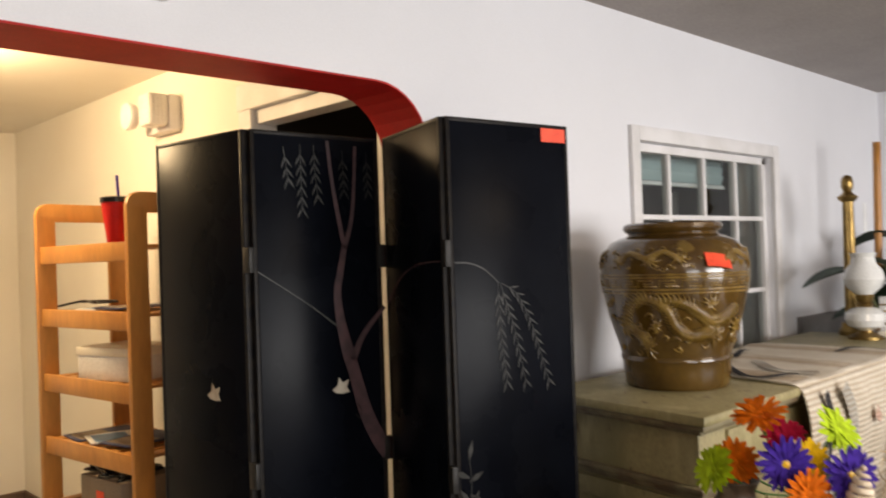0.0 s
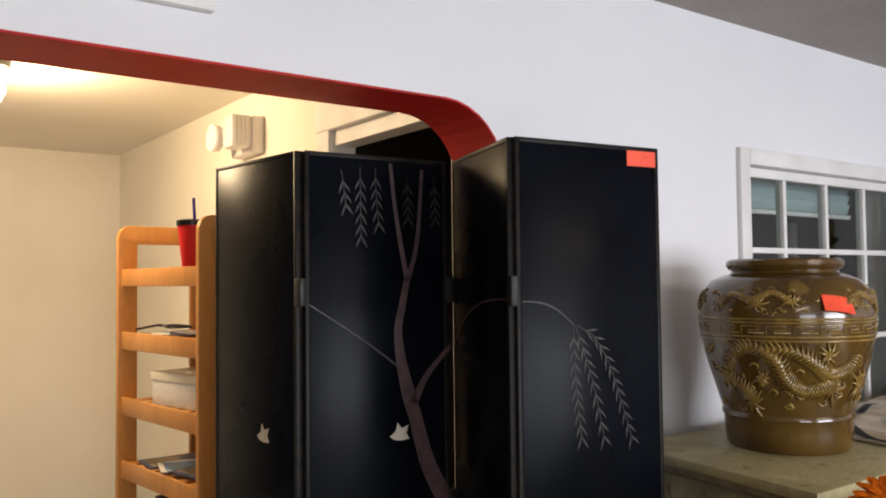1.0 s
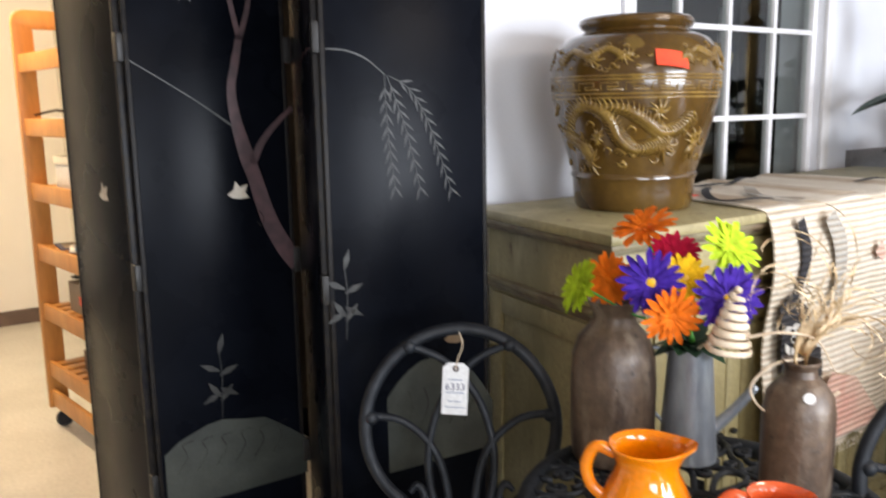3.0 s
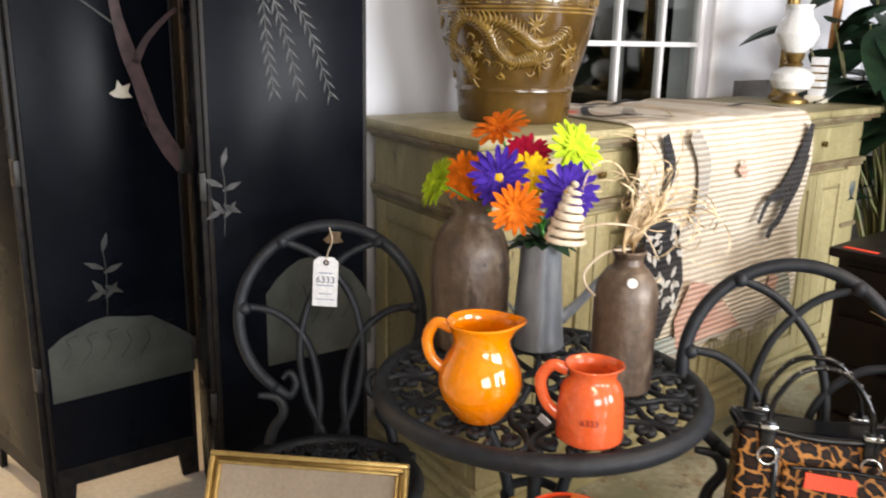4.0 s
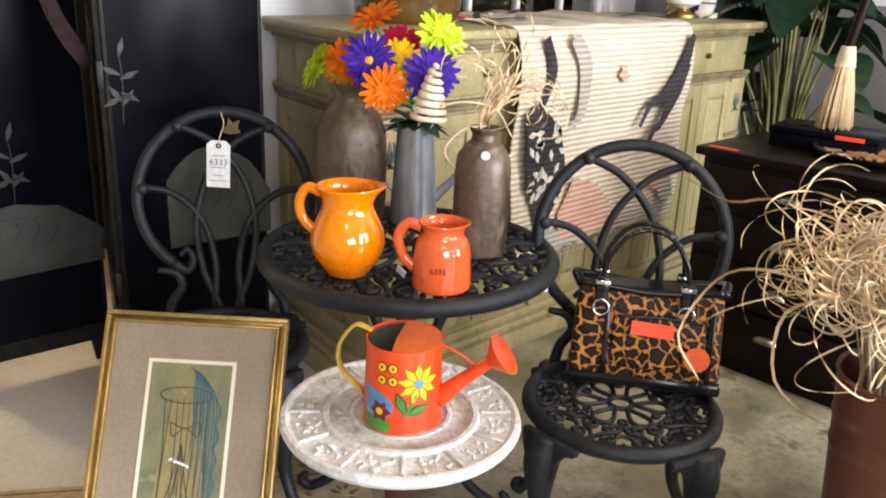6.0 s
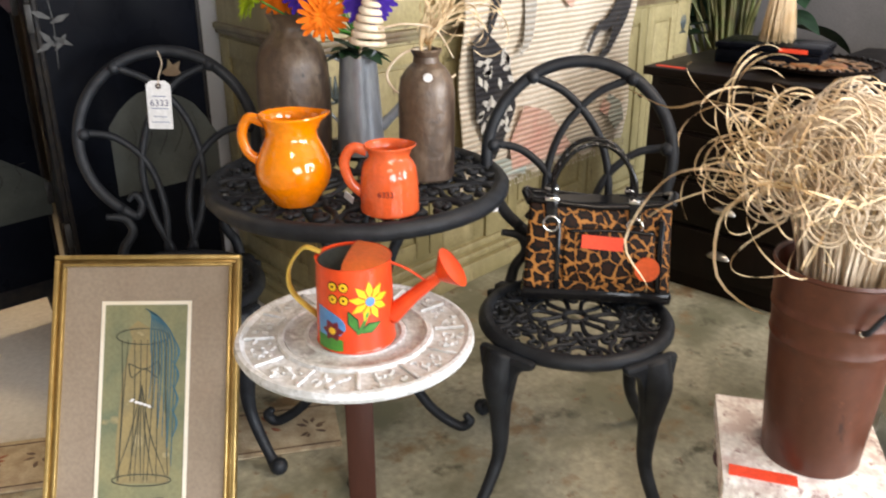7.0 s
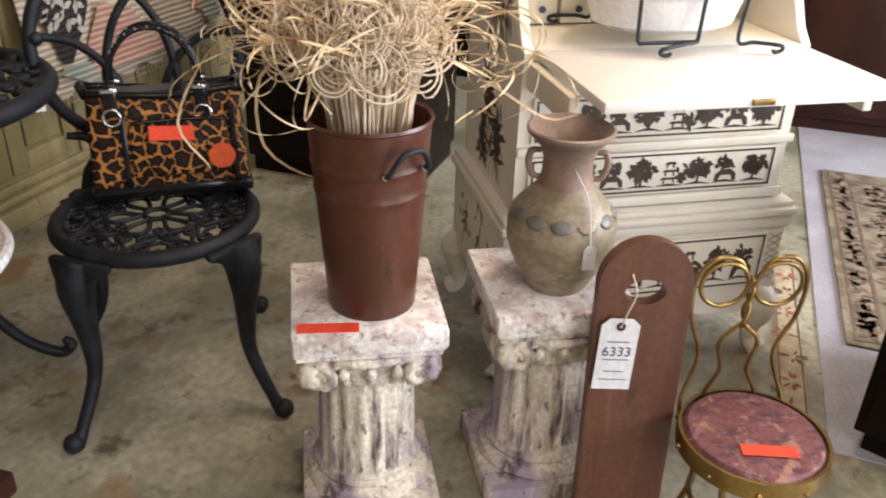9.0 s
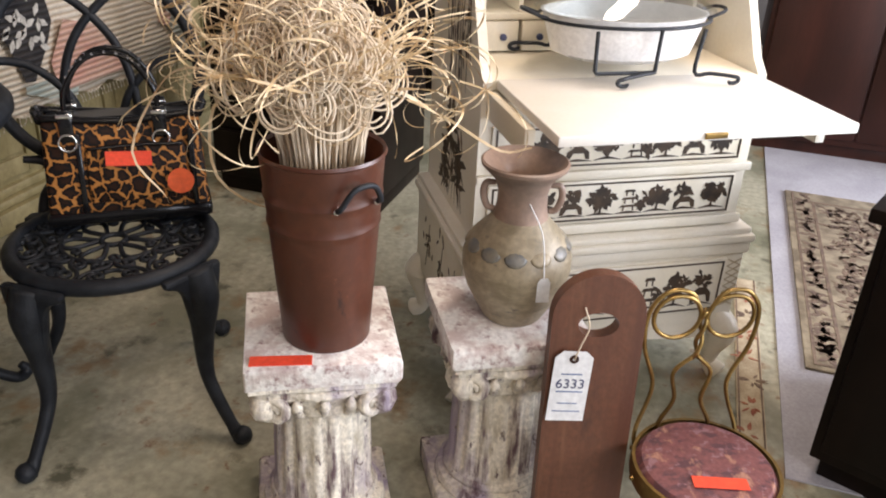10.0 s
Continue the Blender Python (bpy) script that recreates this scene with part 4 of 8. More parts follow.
def runner():
    """Ribbed woven runner across the top, hanging down the front with a dark painted pattern."""
    t = thing("woven_runner", pose(2.62, 1.11, 0), "cream ribbed woven runner with black motifs draped over the sideboard", "table runner")
    W = 1.02
    bm = bmesh.new()
    path = [(0.60, 1.131), (0.45, 1.133), (0.30, 1.131), (0.15, 1.132), (0.04, 1.131), (0.008, 1.126), (-0.006, 1.108), (-0.010, 1.08)] + [(-0.012 - 0.012 * math.sin(k * 0.5), 1.08 - k * 0.0362) for k in range(1, 21)]
    cols = 40
    grid = []
    for i, (y, z) in enumerate(path):
        row = []
        for k in range(cols + 1):
            x = W * k / cols
            fold = 0.006 * math.sin(x * 9 + i * 0.15) + 0.004 * math.sin(x * 23)
            dz = 0.0
            if i == len(path) - 1:
                dz = 0.012 * math.sin(x * 40)
            skew = 0.10 * (1 - k / cols) if i < 4 else 0.03 * (1 - k / cols)
            row.append(bm.verts.new((x + skew * 0.3 * (4 - min(i, 4)), y - abs(fold) * (i > 6), z + (abs(fold) * 1.2 if i <= 4 else 0) + dz)))
        grid.append(row)
    for a, b in zip(grid, grid[1:]):
        for k in range(cols):
            bm.faces.new((a[k], a[k + 1], b[k + 1], b[k]))
    bmesh.ops.recalc_face_normals(bm, faces=bm.faces[:])
    bmesh.ops.solidify(bm, geom=bm.faces[:], thickness=0.005)
    part("cloth", bm, CLOTH, t)
    off = Matrix.Translation((0, -0.036, 0))
    BLACK = ribbed("black_weave", (0.02, 0.02, 0.026), (0.05, 0.048, 0.05), 0.019, "Z")
    GREY = ribbed("grey_weave", (0.42, 0.41, 0.38), (0.55, 0.51, 0.44), 0.019, "Z")
    PINK = ribbed("pink_weave", (0.66, 0.36, 0.29), (0.70, 0.50, 0.40), 0.019, "Z")
    TEAL = ribbed("teal_weave", (0.36, 0.44, 0.42), (0.52, 0.54, 0.48), 0.019, "Z")
    WHITE = mat("white_weave", (0.7, 0.68, 0.63), 0.85, scale=40, bump=0.4)

    layer = [0.0]

    def motif(name, material, fn, label=""):
        b = bmesh.new()
        fn(b)
        layer[0] += 0.0007
        b.transform(off @ Matrix.Translation((0, -layer[0], 0)))
        return part(name, b, material, t, label, smooth=False, kind="stuff" if name == "blossom_motif" else "")
    motif("black_motif", BLACK, lambda b: stroke([(0.10, 1.10), (0.14, 1.0), (0.12, 0.92), (0.09, 0.86)], [0.03, 0.05, 0.03, 0.012], b))
    motif("black_motif", BLACK, lambda b: stroke([(0.05, 0.88), (0.12, 0.76), (0.15, 0.62), (0.13, 0.46)], [0.07, 0.18, 0.21, 0.04], b))
    motif("black_motif", BLACK, lambda b: stroke([(0.985, 1.09), (0.94, 0.98), (0.82, 0.86), (0.74, 0.84), (0.68, 0.76)], [0.03, 0.075, 0.05, 0.03, 0.02], b))
    motif("black_motif", BLACK, lambda b: stroke([(0.98, 0.98), (0.92, 0.88), (0.82, 0.76), (0.78, 0.74), (0.75, 0.70)], [0.02, 0.05, 0.035, 0.03, 0.03], b))
    motif("black_motif", BLACK, lambda b: stroke([(0.86, 0.86), (0.84, 0.79)], [0.03, 0.03], b))
    r = random.Random(5)
    motif("blossom_motif", WHITE, lambda b: [leaf_shape(b, 0.07 + r.uniform(0, 0.14), 0.55 + r.uniform(0, 0.25), 0.04, 0.022, r.uniform(0, 6.2), 0.0025) for _ in range(34)])
    motif("grey_motif", GREY, lambda b: stroke([(0.24, 1.10), (0.31, 1.0), (0.31, 0.86), (0.27, 0.8)], [0.05, 0.07, 0.05, 0.01], b))
    motif("teal_motif", TEAL, lambda b: stroke([(0.83, 0.56), (0.90, 0.50), (0.94, 0.44)], [0.05, 0.10, 0.07], b))
    motif("teal_motif", TEAL, lambda b: stroke([(0.10, 0.44), (0.20, 0.42), (0.32, 0.385)], [0.02, 0.06, 0.03], b))
    motif("pink_motif", PINK, lambda b: prism([(0.30, 0.62), (0.44, 0.58), (0.62, 0.40), (0.24, 0.40), (0.22, 0.50)], 0.001, b))
    motif("pink_motif", PINK, lambda b: stroke([(0.52, 0.98), (0.56, 0.94)], [0.05, 0.03], b))
    motif("pink_motif", PINK, lambda b: stroke([(0.79, 0.545), (0.85, 0.515)], [0.05, 0.05], b))
    # pattern on the part that lies on the top
    for nm, mt, pts, ws in (("black_motif", BLACK, [(0.10, 0.05), (0.02, 0.16), (0.10, 0.28), (0.30, 0.42)], [0.03, 0.02, 0.025, 0.02]), ("black_motif", BLACK, [(0.22, 0.50), (0.45, 0.46), (0.70, 0.52)], [0.03, 0.03, 0.02]),
                            ("black_motif", BLACK, [(0.97, 0.05), (0.92, 0.16), (0.80, 0.20)], [0.03, 0.04, 0.01]), ("grey_motif", GREY, [(0.24, 0.04), (0.20, 0.16), (0.40, 0.34)], [0.05, 0.05, 0.03])):
        fb = bmesh.new()
        stroke(pts, ws, fb, n=12)
        for v in fb.verts:
            x, y, up = v.co.x, v.co.z, v.co.y
            i = max(0.0, min(4.0, (0.6 - y) / 0.15))
            fold = 0.006 * math.sin((x - 0.03 * (4 - i)) * 9.2 + i * 0.15) + 0.004 * math.sin((x - 0.03 * (4 - i)) * 23)
            v.co = (x, y, 1.1405 + abs(fold) * 1.2 - up)
        bmesh.ops.recalc_face_normals(fb, faces=fb.faces[:])
        part(nm, fb, mt, t, smooth=False)
    fr = bmesh.new()
    for k in range(60):
        x = W * (k + 0.5) / 60
        tube([(x, -0.02, 0.362), (x + r.uniform(-0.006, 0.006), -0.024, 0.345), (x + r.uniform(-0.01, 0.01), -0.022, 0.33)], 0.0016, fr, 4, 2)
    part("fringe", fr, CLOTH, t)
    return t


runner()


def oil_lamp():
    t = thing("oil_lamp", pose(4.08, 1.42, 1.126), "small white milk-glass lamp with brass collar on the sideboard", "lamp")
    part("foot", lathe([(0, 0), (0.075, 0), (0.075, 0.012), (0.06, 0.018), (0.035, 0.03), (0.03, 0.04), (0, 0.04)], 28), BRASS, t)
    part("font", lathe([(0.03, 0.04), (0.075, 0.06), (0.09, 0.09), (0.085, 0.12), (0.06, 0.14), (0.035, 0.15), (0, 0.15)], 32), MILK_GLASS, t)
    part("collar", lathe([(0.034, 0.15), (0.04, 0.16), (0.03, 0.17), (0.038, 0.185), (0.042, 0.2), (0.036, 0.21), (0, 0.21)], 24), BRASS, t)
    part("shade", lathe([(0.036, 0.205), (0.075, 0.24), (0.09, 0.28), (0.08, 0.32), (0.055, 0.35), (0.05, 0.38), (0.06, 0.40), (0.056, 0.40), (0.045, 0.38), (0.07, 0.31), (0.08, 0.28), (0.03, 0.215)], 32), MILK_GLASS, t)
    return t


oil_lamp()


def brass_lamp():
    t = thing("table_lamp", pose(4.235, 1.535, 1.126), "tall fluted brass column table lamp without shade", "lamp")
    part("base", lathe([(0, 0), (0.062, 0), (0.062, 0.02), (0.05, 0.035), (0.045, 0.06), (0, 0.06)], 24), BRASS, t)
    c = lathe([(0.030, 0.055), (0.031, 0.08), (0.028, 0.36), (0.025, 0.64), (0.027, 0.66)], 60)
    for v in c.verts:
        v.co.xy *= 1 - 0.16 * abs(math.sin(5 * math.atan2(v.co.y, v.co.x)))
    part("column", c, BRASS, t)
    part("capital", lathe([(0.03, 0.65), (0.045, 0.665), (0.048, 0.675), (0.03, 0.685), (0.018, 0.70), (0.028, 0.72), (0.028, 0.75), (0.022, 0.77), (0.010, 0.78), (0, 0.78)], 24), BRASS, t)
    part("tag", box(0.03, 0.075, -0.06, -0.058, 0.5, 0.64), PAPER, t, "hanging white paper tag", smooth=False)
    return t


brass_lamp()


def trinket_box():
    t = thing("trinket_box", pose(4.19, 1.36, 1.126, 0, 0, 12), "small white box with gilt pattern beside the oil lamp", "box")
    part("body", box(-0.03, 0.03, -0.03, 0.03, 0.02, 0.19, 0.003), PAPER, t)
    part("base", box(-0.04, 0.04, -0.04, 0.04, 0.0, 0.03, 0.004), CREAM, t)
    for k in range(4):
        part("gilt_band", box(-0.0305, 0.0305, -0.0315, 0.0305, 0.06 + 0.03 * k, 0.068 + 0.03 * k), BRASS, t, smooth=False)


trinket_box()
tagged(part("price_sticker", box(2.66, 2.74, 1.42, 1.47, 1.139, 1.1405), ORANGE_TAG, None, smooth=False), "orange price sticker lying on the woven runner", "sticker")


# ---------------- cast bistro set ----------------
def lattice(radius, z, petals, bm=None, r=0.006):
    """Pierced cast top: teardrops and curled scrolls between a hub and the rim."""
    bm = bm or bmesh.new()

    def at(rr, a):
        return (radius * rr * math.cos(a), radius * rr * math.sin(a), z)

    def scroll(rr, a, size, start, way, turns=1.25):
        c = Vector(at(rr, a))
        pts = []
        for i in range(15):
            f = i / 14
            q = a + start + way * 6.283 * turns * f
            pts.append(c + Vector((math.cos(q), math.sin(q), 0)) * radius * size * (1 - 0.72 * f))
        tube(pts, [r * 0.9, r * 0.85, r * 0.75], bm, 6, raw=True)
    ring(radius * 0.13, r, z, bm=bm, segs=6, n=20)
    ring(radius * 0.54, r * 0.9, z, bm=bm, segs=6, n=44)
    inner = max(6, petals * 2 // 3)
    for k in range(inner):
        a = 2 * math.pi * k / inner
        wd = 0.62 * math.pi / inner
        pts = []
        for i in range(12):
            f = 2 * math.pi * i / 12
            rr = 0.335 + 0.195 * math.cos(f)
            pts.append(at(rr, a + wd * math.sin(f) * (0.85 + 0.25 * math.cos(f))))
        tube(pts, r * 0.9, bm, 6, raw=True, closed=True)
        scroll(0.44, a + math.pi / inner, 0.055, 1.0, 1, 1.0)
    for k in range(petals):
        a = 2 * math.pi * k / petals
        half = math.pi / petals
        for s in (1, -1):
            scroll(0.845, a + s * half * 0.46, 0.40 / petals * 2.0, -s * 0.5, s)
            scroll(0.635, a + half + s * half * 0.42, 0.30 / petals * 2.0, 3.14 - s * 0.6, s, 1.1)
            tube([at(0.55, a), at(0.66, a + s * half * 0.28), at(0.76, a + s * half * 0.80), at(0.90, a + s * half * 0.96), at(0.985, a + s * half * 0.75)], r * 0.85, bm, 6, 4)
        tube([at(0.76, a - half * 0.3), at(0.72, a), at(0.76, a + half * 0.3)], r * 0.8, bm, 6, 4)
        tube([at(0.90, a), at(0.985, a)], r * 0.9, bm, 6, 2)
    return bm


def bistro_chair(m, label):
    t = thing("bistro_chair", m, label, "chair", "cast bistro chairs")
    R, Z = 0.199, 0.42
    rim = ring(R, 0.017, Z - 0.012, n=44, segs=10)
    part("seat_rim", rim, IRON, t)
    part("seat", lattice(R * 0.97, Z - 0.008, 8, r=0.0062), IRON, t)
    for sx in (-1, 1):
        for sy in (-1, 1):
            k = 1 if sy < 0 else 0.85
            x, y = sx * 0.15, sy * 0.15
            pts = [(x, y, Z - 0.02), (x + sx * 0.012, y + sy * 0.012, Z - 0.08), (x + sx * 0.006, y + sy * 0.006, Z - 0.18), (x + sx * 0.008, y + sy * 0.012, Z - 0.28), (x + sx * 0.045, y + sy * 0.055, 0.04), (x + sx * 0.062, y + sy * 0.072, 0.016)]
            leg = tube(pts, [0.038, 0.034, 0.022, 0.015, 0.013, 0.021], segs=10)
            for v in leg.verts:
                v.co.z = max(v.co.z, 0.0)
            part("leg", leg, IRON, t)
            fb = bmesh.new()
            bmesh.ops.create_icosphere(fb, subdivisions=2, radius=0.022)
            fb.transform(Matrix.Translation((x + sx * 0.064, y + sy * 0.074, 0.020)))
            part("foot", fb, IRON, t)
        for sy in (-1, 1):
            outline = [(-0.052, -0.012), (0.088, -0.012), (0.086, -0.030), (0.058, -0.040), (0.044, -0.060), (0.036, -0.10), (0.022, -0.175), (-0.016, -0.175), (-0.032, -0.10), (-0.046, -0.055)]
            if sx * sy < 0:
                outline = [(-u, z) for u, z in outline][::-1]
            br = prism(outline, 0.024, bev=0.009)
            br.transform(Matrix.Translation((sx * 0.158, sy * 0.155, Z)) @ pose(0, 0, 0, 0, 0, (180 if sy > 0 else 0) + sx * -sy * 36) @ Matrix.Translation((0, 0.010, 0)))
            part("bracket", br, IRON, t)
    # back: horseshoe loop with crossing bars
    lean = lambda x, h: (x, 0.19 + 0.08 * h / 0.5 + 0.02 * (1 - (x / 0.22) ** 2), Z + h)
    loop = []
    for i in range(25):
        a = math.radians(-52 + 284 * i / 24)
        loop.append(lean(0.216 * math.cos(a), 0.29 + 0.216 * math.sin(a)))
    part("back_frame", tube(loop, 0.0145, segs=10, n=3), IRON, t)
    for s in (-1, 1):
        sc = tube([lean(s * 0.133, 0.12), lean(s * 0.10, 0.10), lean(s * 0.085, 0.13), lean(s * 0.10, 0.155), lean(s * 0.118, 0.14)], [0.014, 0.012, 0.010, 0.009, 0.006], segs=8)
        part("scroll", sc, IRON, t)
        s2 = tube([lean(s * 0.175, 0.105), lean(s * 0.13, 0.095), lean(s * 0.115, 0.06), lean(s * 0.14, 0.02), lean(s * 0.15, -0.02)], [0.008, 0.012, 0.012, 0.013, 0.014], segs=8)
        part("scroll", s2, IRON, t)
        a1 = tube([lean(s * -0.115, 0.472), lean(s * -0.03, 0.43), lean(s * 0.045, 0.34), lean(s * 0.075, 0.22), lean(s * 0.06, 0.10), lean(s * 0.02, 0.0)], 0.0095, segs=8)
        part("back_bar", a1, IRON, t)
        a2 = tube([lean(s * 0.212, 0.32), lean(s * 0.13, 0.30), lean(s * 0.06, 0.23), lean(s * 0.03, 0.12), lean(s * 0.035, 0.0)], 0.0095, segs=8)
        part("back_bar", a2, IRON, t)
        for e in (lean(s * -0.118, 0.474), lean(s * 0.208, 0.32)):
            kb = bmesh.new()
            bmesh.ops.create_icosphere(kb, subdivisions=2, radius=0.0165)
            kb.transform(Matrix.Translation((e[0] * 0.97, e[1] - 0.006, e[2] - 0.004)))
            part("knob", kb, IRON, t)
    return t


chair_a = bistro_chair(pose(1.52, 1.036, 0, 0, 0, -35.6), "dark grey cast-metal bistro chair beside the folding screen")
chair_b = bistro_chair(pose(2.04, 0.235, 0, 0, 0, -53.1), "dark grey cast-metal bistro chair holding a handbag")


def bistro_table():
    t = thing("bistro_table", pose(1.83, 0.705, 0, 0, 0, 12), "round dark grey cast-metal bistro table with pierced top", "table")
    part("rim", ring(0.325, 0.020, 0.672, n=60, segs=10), IRON, t)
    part("tabletop", lattice(0.318, 0.683, 13, r=0.0082), IRON, t)
    for k in range(4):
        a = radians(28 + 90 * k)
        c, s = math.cos(a), math.sin(a)
        pts = [(0.16 * c, 0.16 * s, 0.655), (0.10 * c, 0.10 * s, 0.56), (0.055 * c, 0.055 * s, 0.42), (0.075 * c, 0.075 * s, 0.24), (0.15 * c, 0.15 * s, 0.09), (0.23 * c, 0.23 * s, 0.022), (0.262 * c, 0.262 * s, 0.035), (0.25 * c, 0.25 * s, 0.055)]
        part("leg", tube(pts, [0.014, 0.013, 0.013, 0.013, 0.013, 0.013, 0.014, 0.009], segs=9), IRON, t)
    part("collar", ring(0.062, 0.011, 0.42, n=24), IRON, t)
    tg = box(-0.011, 0.009, -0.001, 0, -0.014, 0.0)
    tg.transform(Matrix.Translation((0.06, -0.319, 0.655)) @ pose(0, 0, 0, 0, 0, -40))
    part("price_tag", tg, PAPER, t, "small white tag hanging below the rim", smooth=False)
    return t


bistro_table()


def shipping_tag(name, m, label, number=True):
    """A white card tag with a reinforced hole, hanging on a string."""
    t = thing(name, m, label, "price tag")
    o = [(-0.027, -0.112), (0.027, -0.112), (0.027, -0.010), (0.016, 0.0), (-0.016, 0.0), (-0.027, -0.010)]
    part("card", prism(o, 0.0008), PAPER, t, smooth=False)
    part("eyelet", eyelet_mesh(), MAHOGANY, t, "brown reinforcing ring")
    part("string", tube([(0, -0.002, -0.012), (0.004, -0.006, 0.012), (0.012, -0.004, 0.04), (0.004, 0.002, 0.066)], 0.0011, segs=5), STRAW, t)
    if number:
        letters("6333", 0.021, INK, t, Matrix.Translation((0, -0.0011, -0.052)) @ pose(0, 0, 0, 90, 0, 0))
    bars([(-0.015, 0.015, -0.036, 0.002), (-0.019, 0.019, -0.064, 0.002), (-0.014, 0.014, -0.083, 0.0016), (-0.02, 0.02, -0.096, 0.0016)], mat("faint_blue_print", (0.2, 0.26, 0.42), 0.7), t, Matrix.Translation((0, -0.0008, 0)))
    return t


def eyelet_mesh():
    b = lathe([(0.0025, 0), (0.0065, 0), (0.0065, 0.001), (0.0025, 0.001)], 16)
    b.transform(Matrix.Translation((0, -0.0008, -0.012)) @ pose(0, 0, 0, 90))
    return b


shipping_tag("chair_tag", pose(1.650, 1.232, 0.862, 0, 3, -38) @ Matrix.Scale(1.08, 4), "white card lot tag tied to the chair back")


# ---------------- pots on the table ----------------
TZ = 0.692


def jug(name, m, prof, material, handle, label, spout=0.02, segs=40):
    """A jug turned on the wheel, its rim pulled to a lip, with a strap handle opposite."""
    t = thing(name, m, label, "jug")
    bm = lathe(prof, segs)
    top = max(z for r, z in prof)
    rim = max(r for r, z in prof if z > top - 0.01)
    for v in bm.verts:
        f = max(0, (v.co.z - top + 0.035) / 0.035)
        a = math.atan2(v.co.y, v.co.x)
        if f > 0 and math.hypot(v.co.x, v.co.y) > rim * 0.5:
            k = spout * f * f * max(0, math.cos(a)) ** 6
            v.co.x += k
            v.co.z += k * 0.25
    part("body", bm, material, t)
    part("handle", tube(handle, [0.009, 0.008, 0.008, 0.008, 0.009], segs=10, flat=1.3), material, t)
    return t


jug("orange_jug", pose(1.612, 0.652, TZ, 0, 0, -45), [(0, 0), (0.042, 0), (0.046, 0.004), (0.058, 0.022), (0.072, 0.045), (0.077, 0.068), (0.074, 0.092), (0.063, 0.117), (0.053, 0.137), (0.051, 0.152), (0.057, 0.170), (0.064, 0.182), (0.062, 0.185), (0.052, 0.178), (0.045, 0.158), (0.05, 0.13), (0.066, 0.09), (0.06, 0.03), (0, 0.012)], ORANGE_GLAZE,
    [(-0.052, 0, 0.168), (-0.082, 0, 0.176), (-0.098, 0, 0.145), (-0.090, 0, 0.11), (-0.068, 0, 0.088)], "glossy orange glazed ceramic jug on the bistro table", 0.018)
cj = jug("coral_jug", pose(1.710, 0.474, TZ, 0, 0, -48), [(0, 0), (0.055, 0), (0.0585, 0.004), (0.0592, 0.015), (0.0582, 0.022), (0.0588, 0.03), (0.0580, 0.045), (0.0570, 0.052), (0.0577, 0.058), (0.056, 0.075), (0.0535, 0.091), (0.048, 0.102), (0.041, 0.110), (0.0398, 0.116), (0.043, 0.127), (0.0485, 0.134), (0.0475, 0.136), (0.041, 0.130), (0.037, 0.117), (0.042, 0.098), (0.049, 0.05), (0.046, 0.02), (0, 0.01)], CORAL_GLAZE,
         [(-0.043, 0, 0.122), (-0.070, 0, 0.128), (-0.088, 0, 0.10), (-0.078, 0, 0.06), (-0.053, 0, 0.035)], "coral-red glazed ceramic jug with a handwritten number", 0.007)
nb = letters("6333", 0.016, MAROON, cj, pose(0, 0, 0, 0, 0, -3) @ Matrix.Translation((0, -0.0582, 0.05)) @ pose(0, 0, 0, 90))
tg = box(-0.011, 0.011, -0.001, 0, -0.035, 0)
tg.transform(Matrix.Translation((-0.075, -0.035, 0.045)) @ pose(0, 0, 0, 40, 35, -20))
part("price_tag", tg, PAPER, cj, "small white price tag", smooth=False)


def bottle(m, prof, label, sticker=False):
    t = thing("clay_bottle", m, label, "vase", "clay bottles")
    cut = next(i for i, (r, z) in enumerate(prof) if z > 0.74 * max(z for r, z in prof) and r < 0.82 * max(r for r, z in prof))
    part("body", lathe(prof[:cut + 1], 36), CLAY, t)
    part("neck", lathe(prof[cut:], 36), CLAY, t)
    if sticker:
        s = lathe([(0, 0), (0.010, 0), (0.010, 0.0008), (0, 0.0008)], 16)
        s.transform(pose(0, 0, 0, 0, 0, -55) @ Matrix.Translation((0.012, -0.0545, 0.232)) @ pose(0, 0, 0, 55))
        part("sticker", s, PAPER, t, "round white sticker")
    return t


bottle(pose(1.845, 0.945, TZ), [(0, 0), (0.078, 0), (0.083, 0.006), (0.087, 0.06), (0.088, 0.16), (0.085, 0.222), (0.073, 0.260), (0.052, 0.284), (0.043, 0.298), (0.043, 0.312), (0.055, 0.335), (0.053, 0.339), (0.038, 0.318), (0.03, 0.29), (0, 0.28)], "tall dark brown fired-clay bottle vase")
bottle(pose(1.925, 0.578, TZ), [(0, 0), (0.056, 0), (0.061, 0.006), (0.062, 0.1), (0.062, 0.19), (0.057, 0.222), (0.041, 0.245), (0.029, 0.256), (0.027, 0.268), (0.034, 0.281), (0.032, 0.284), (0.022, 0.27), (0.02, 0.25), (0, 0.24)], "slim dark brown clay bottle vase with a round white sticker", True)


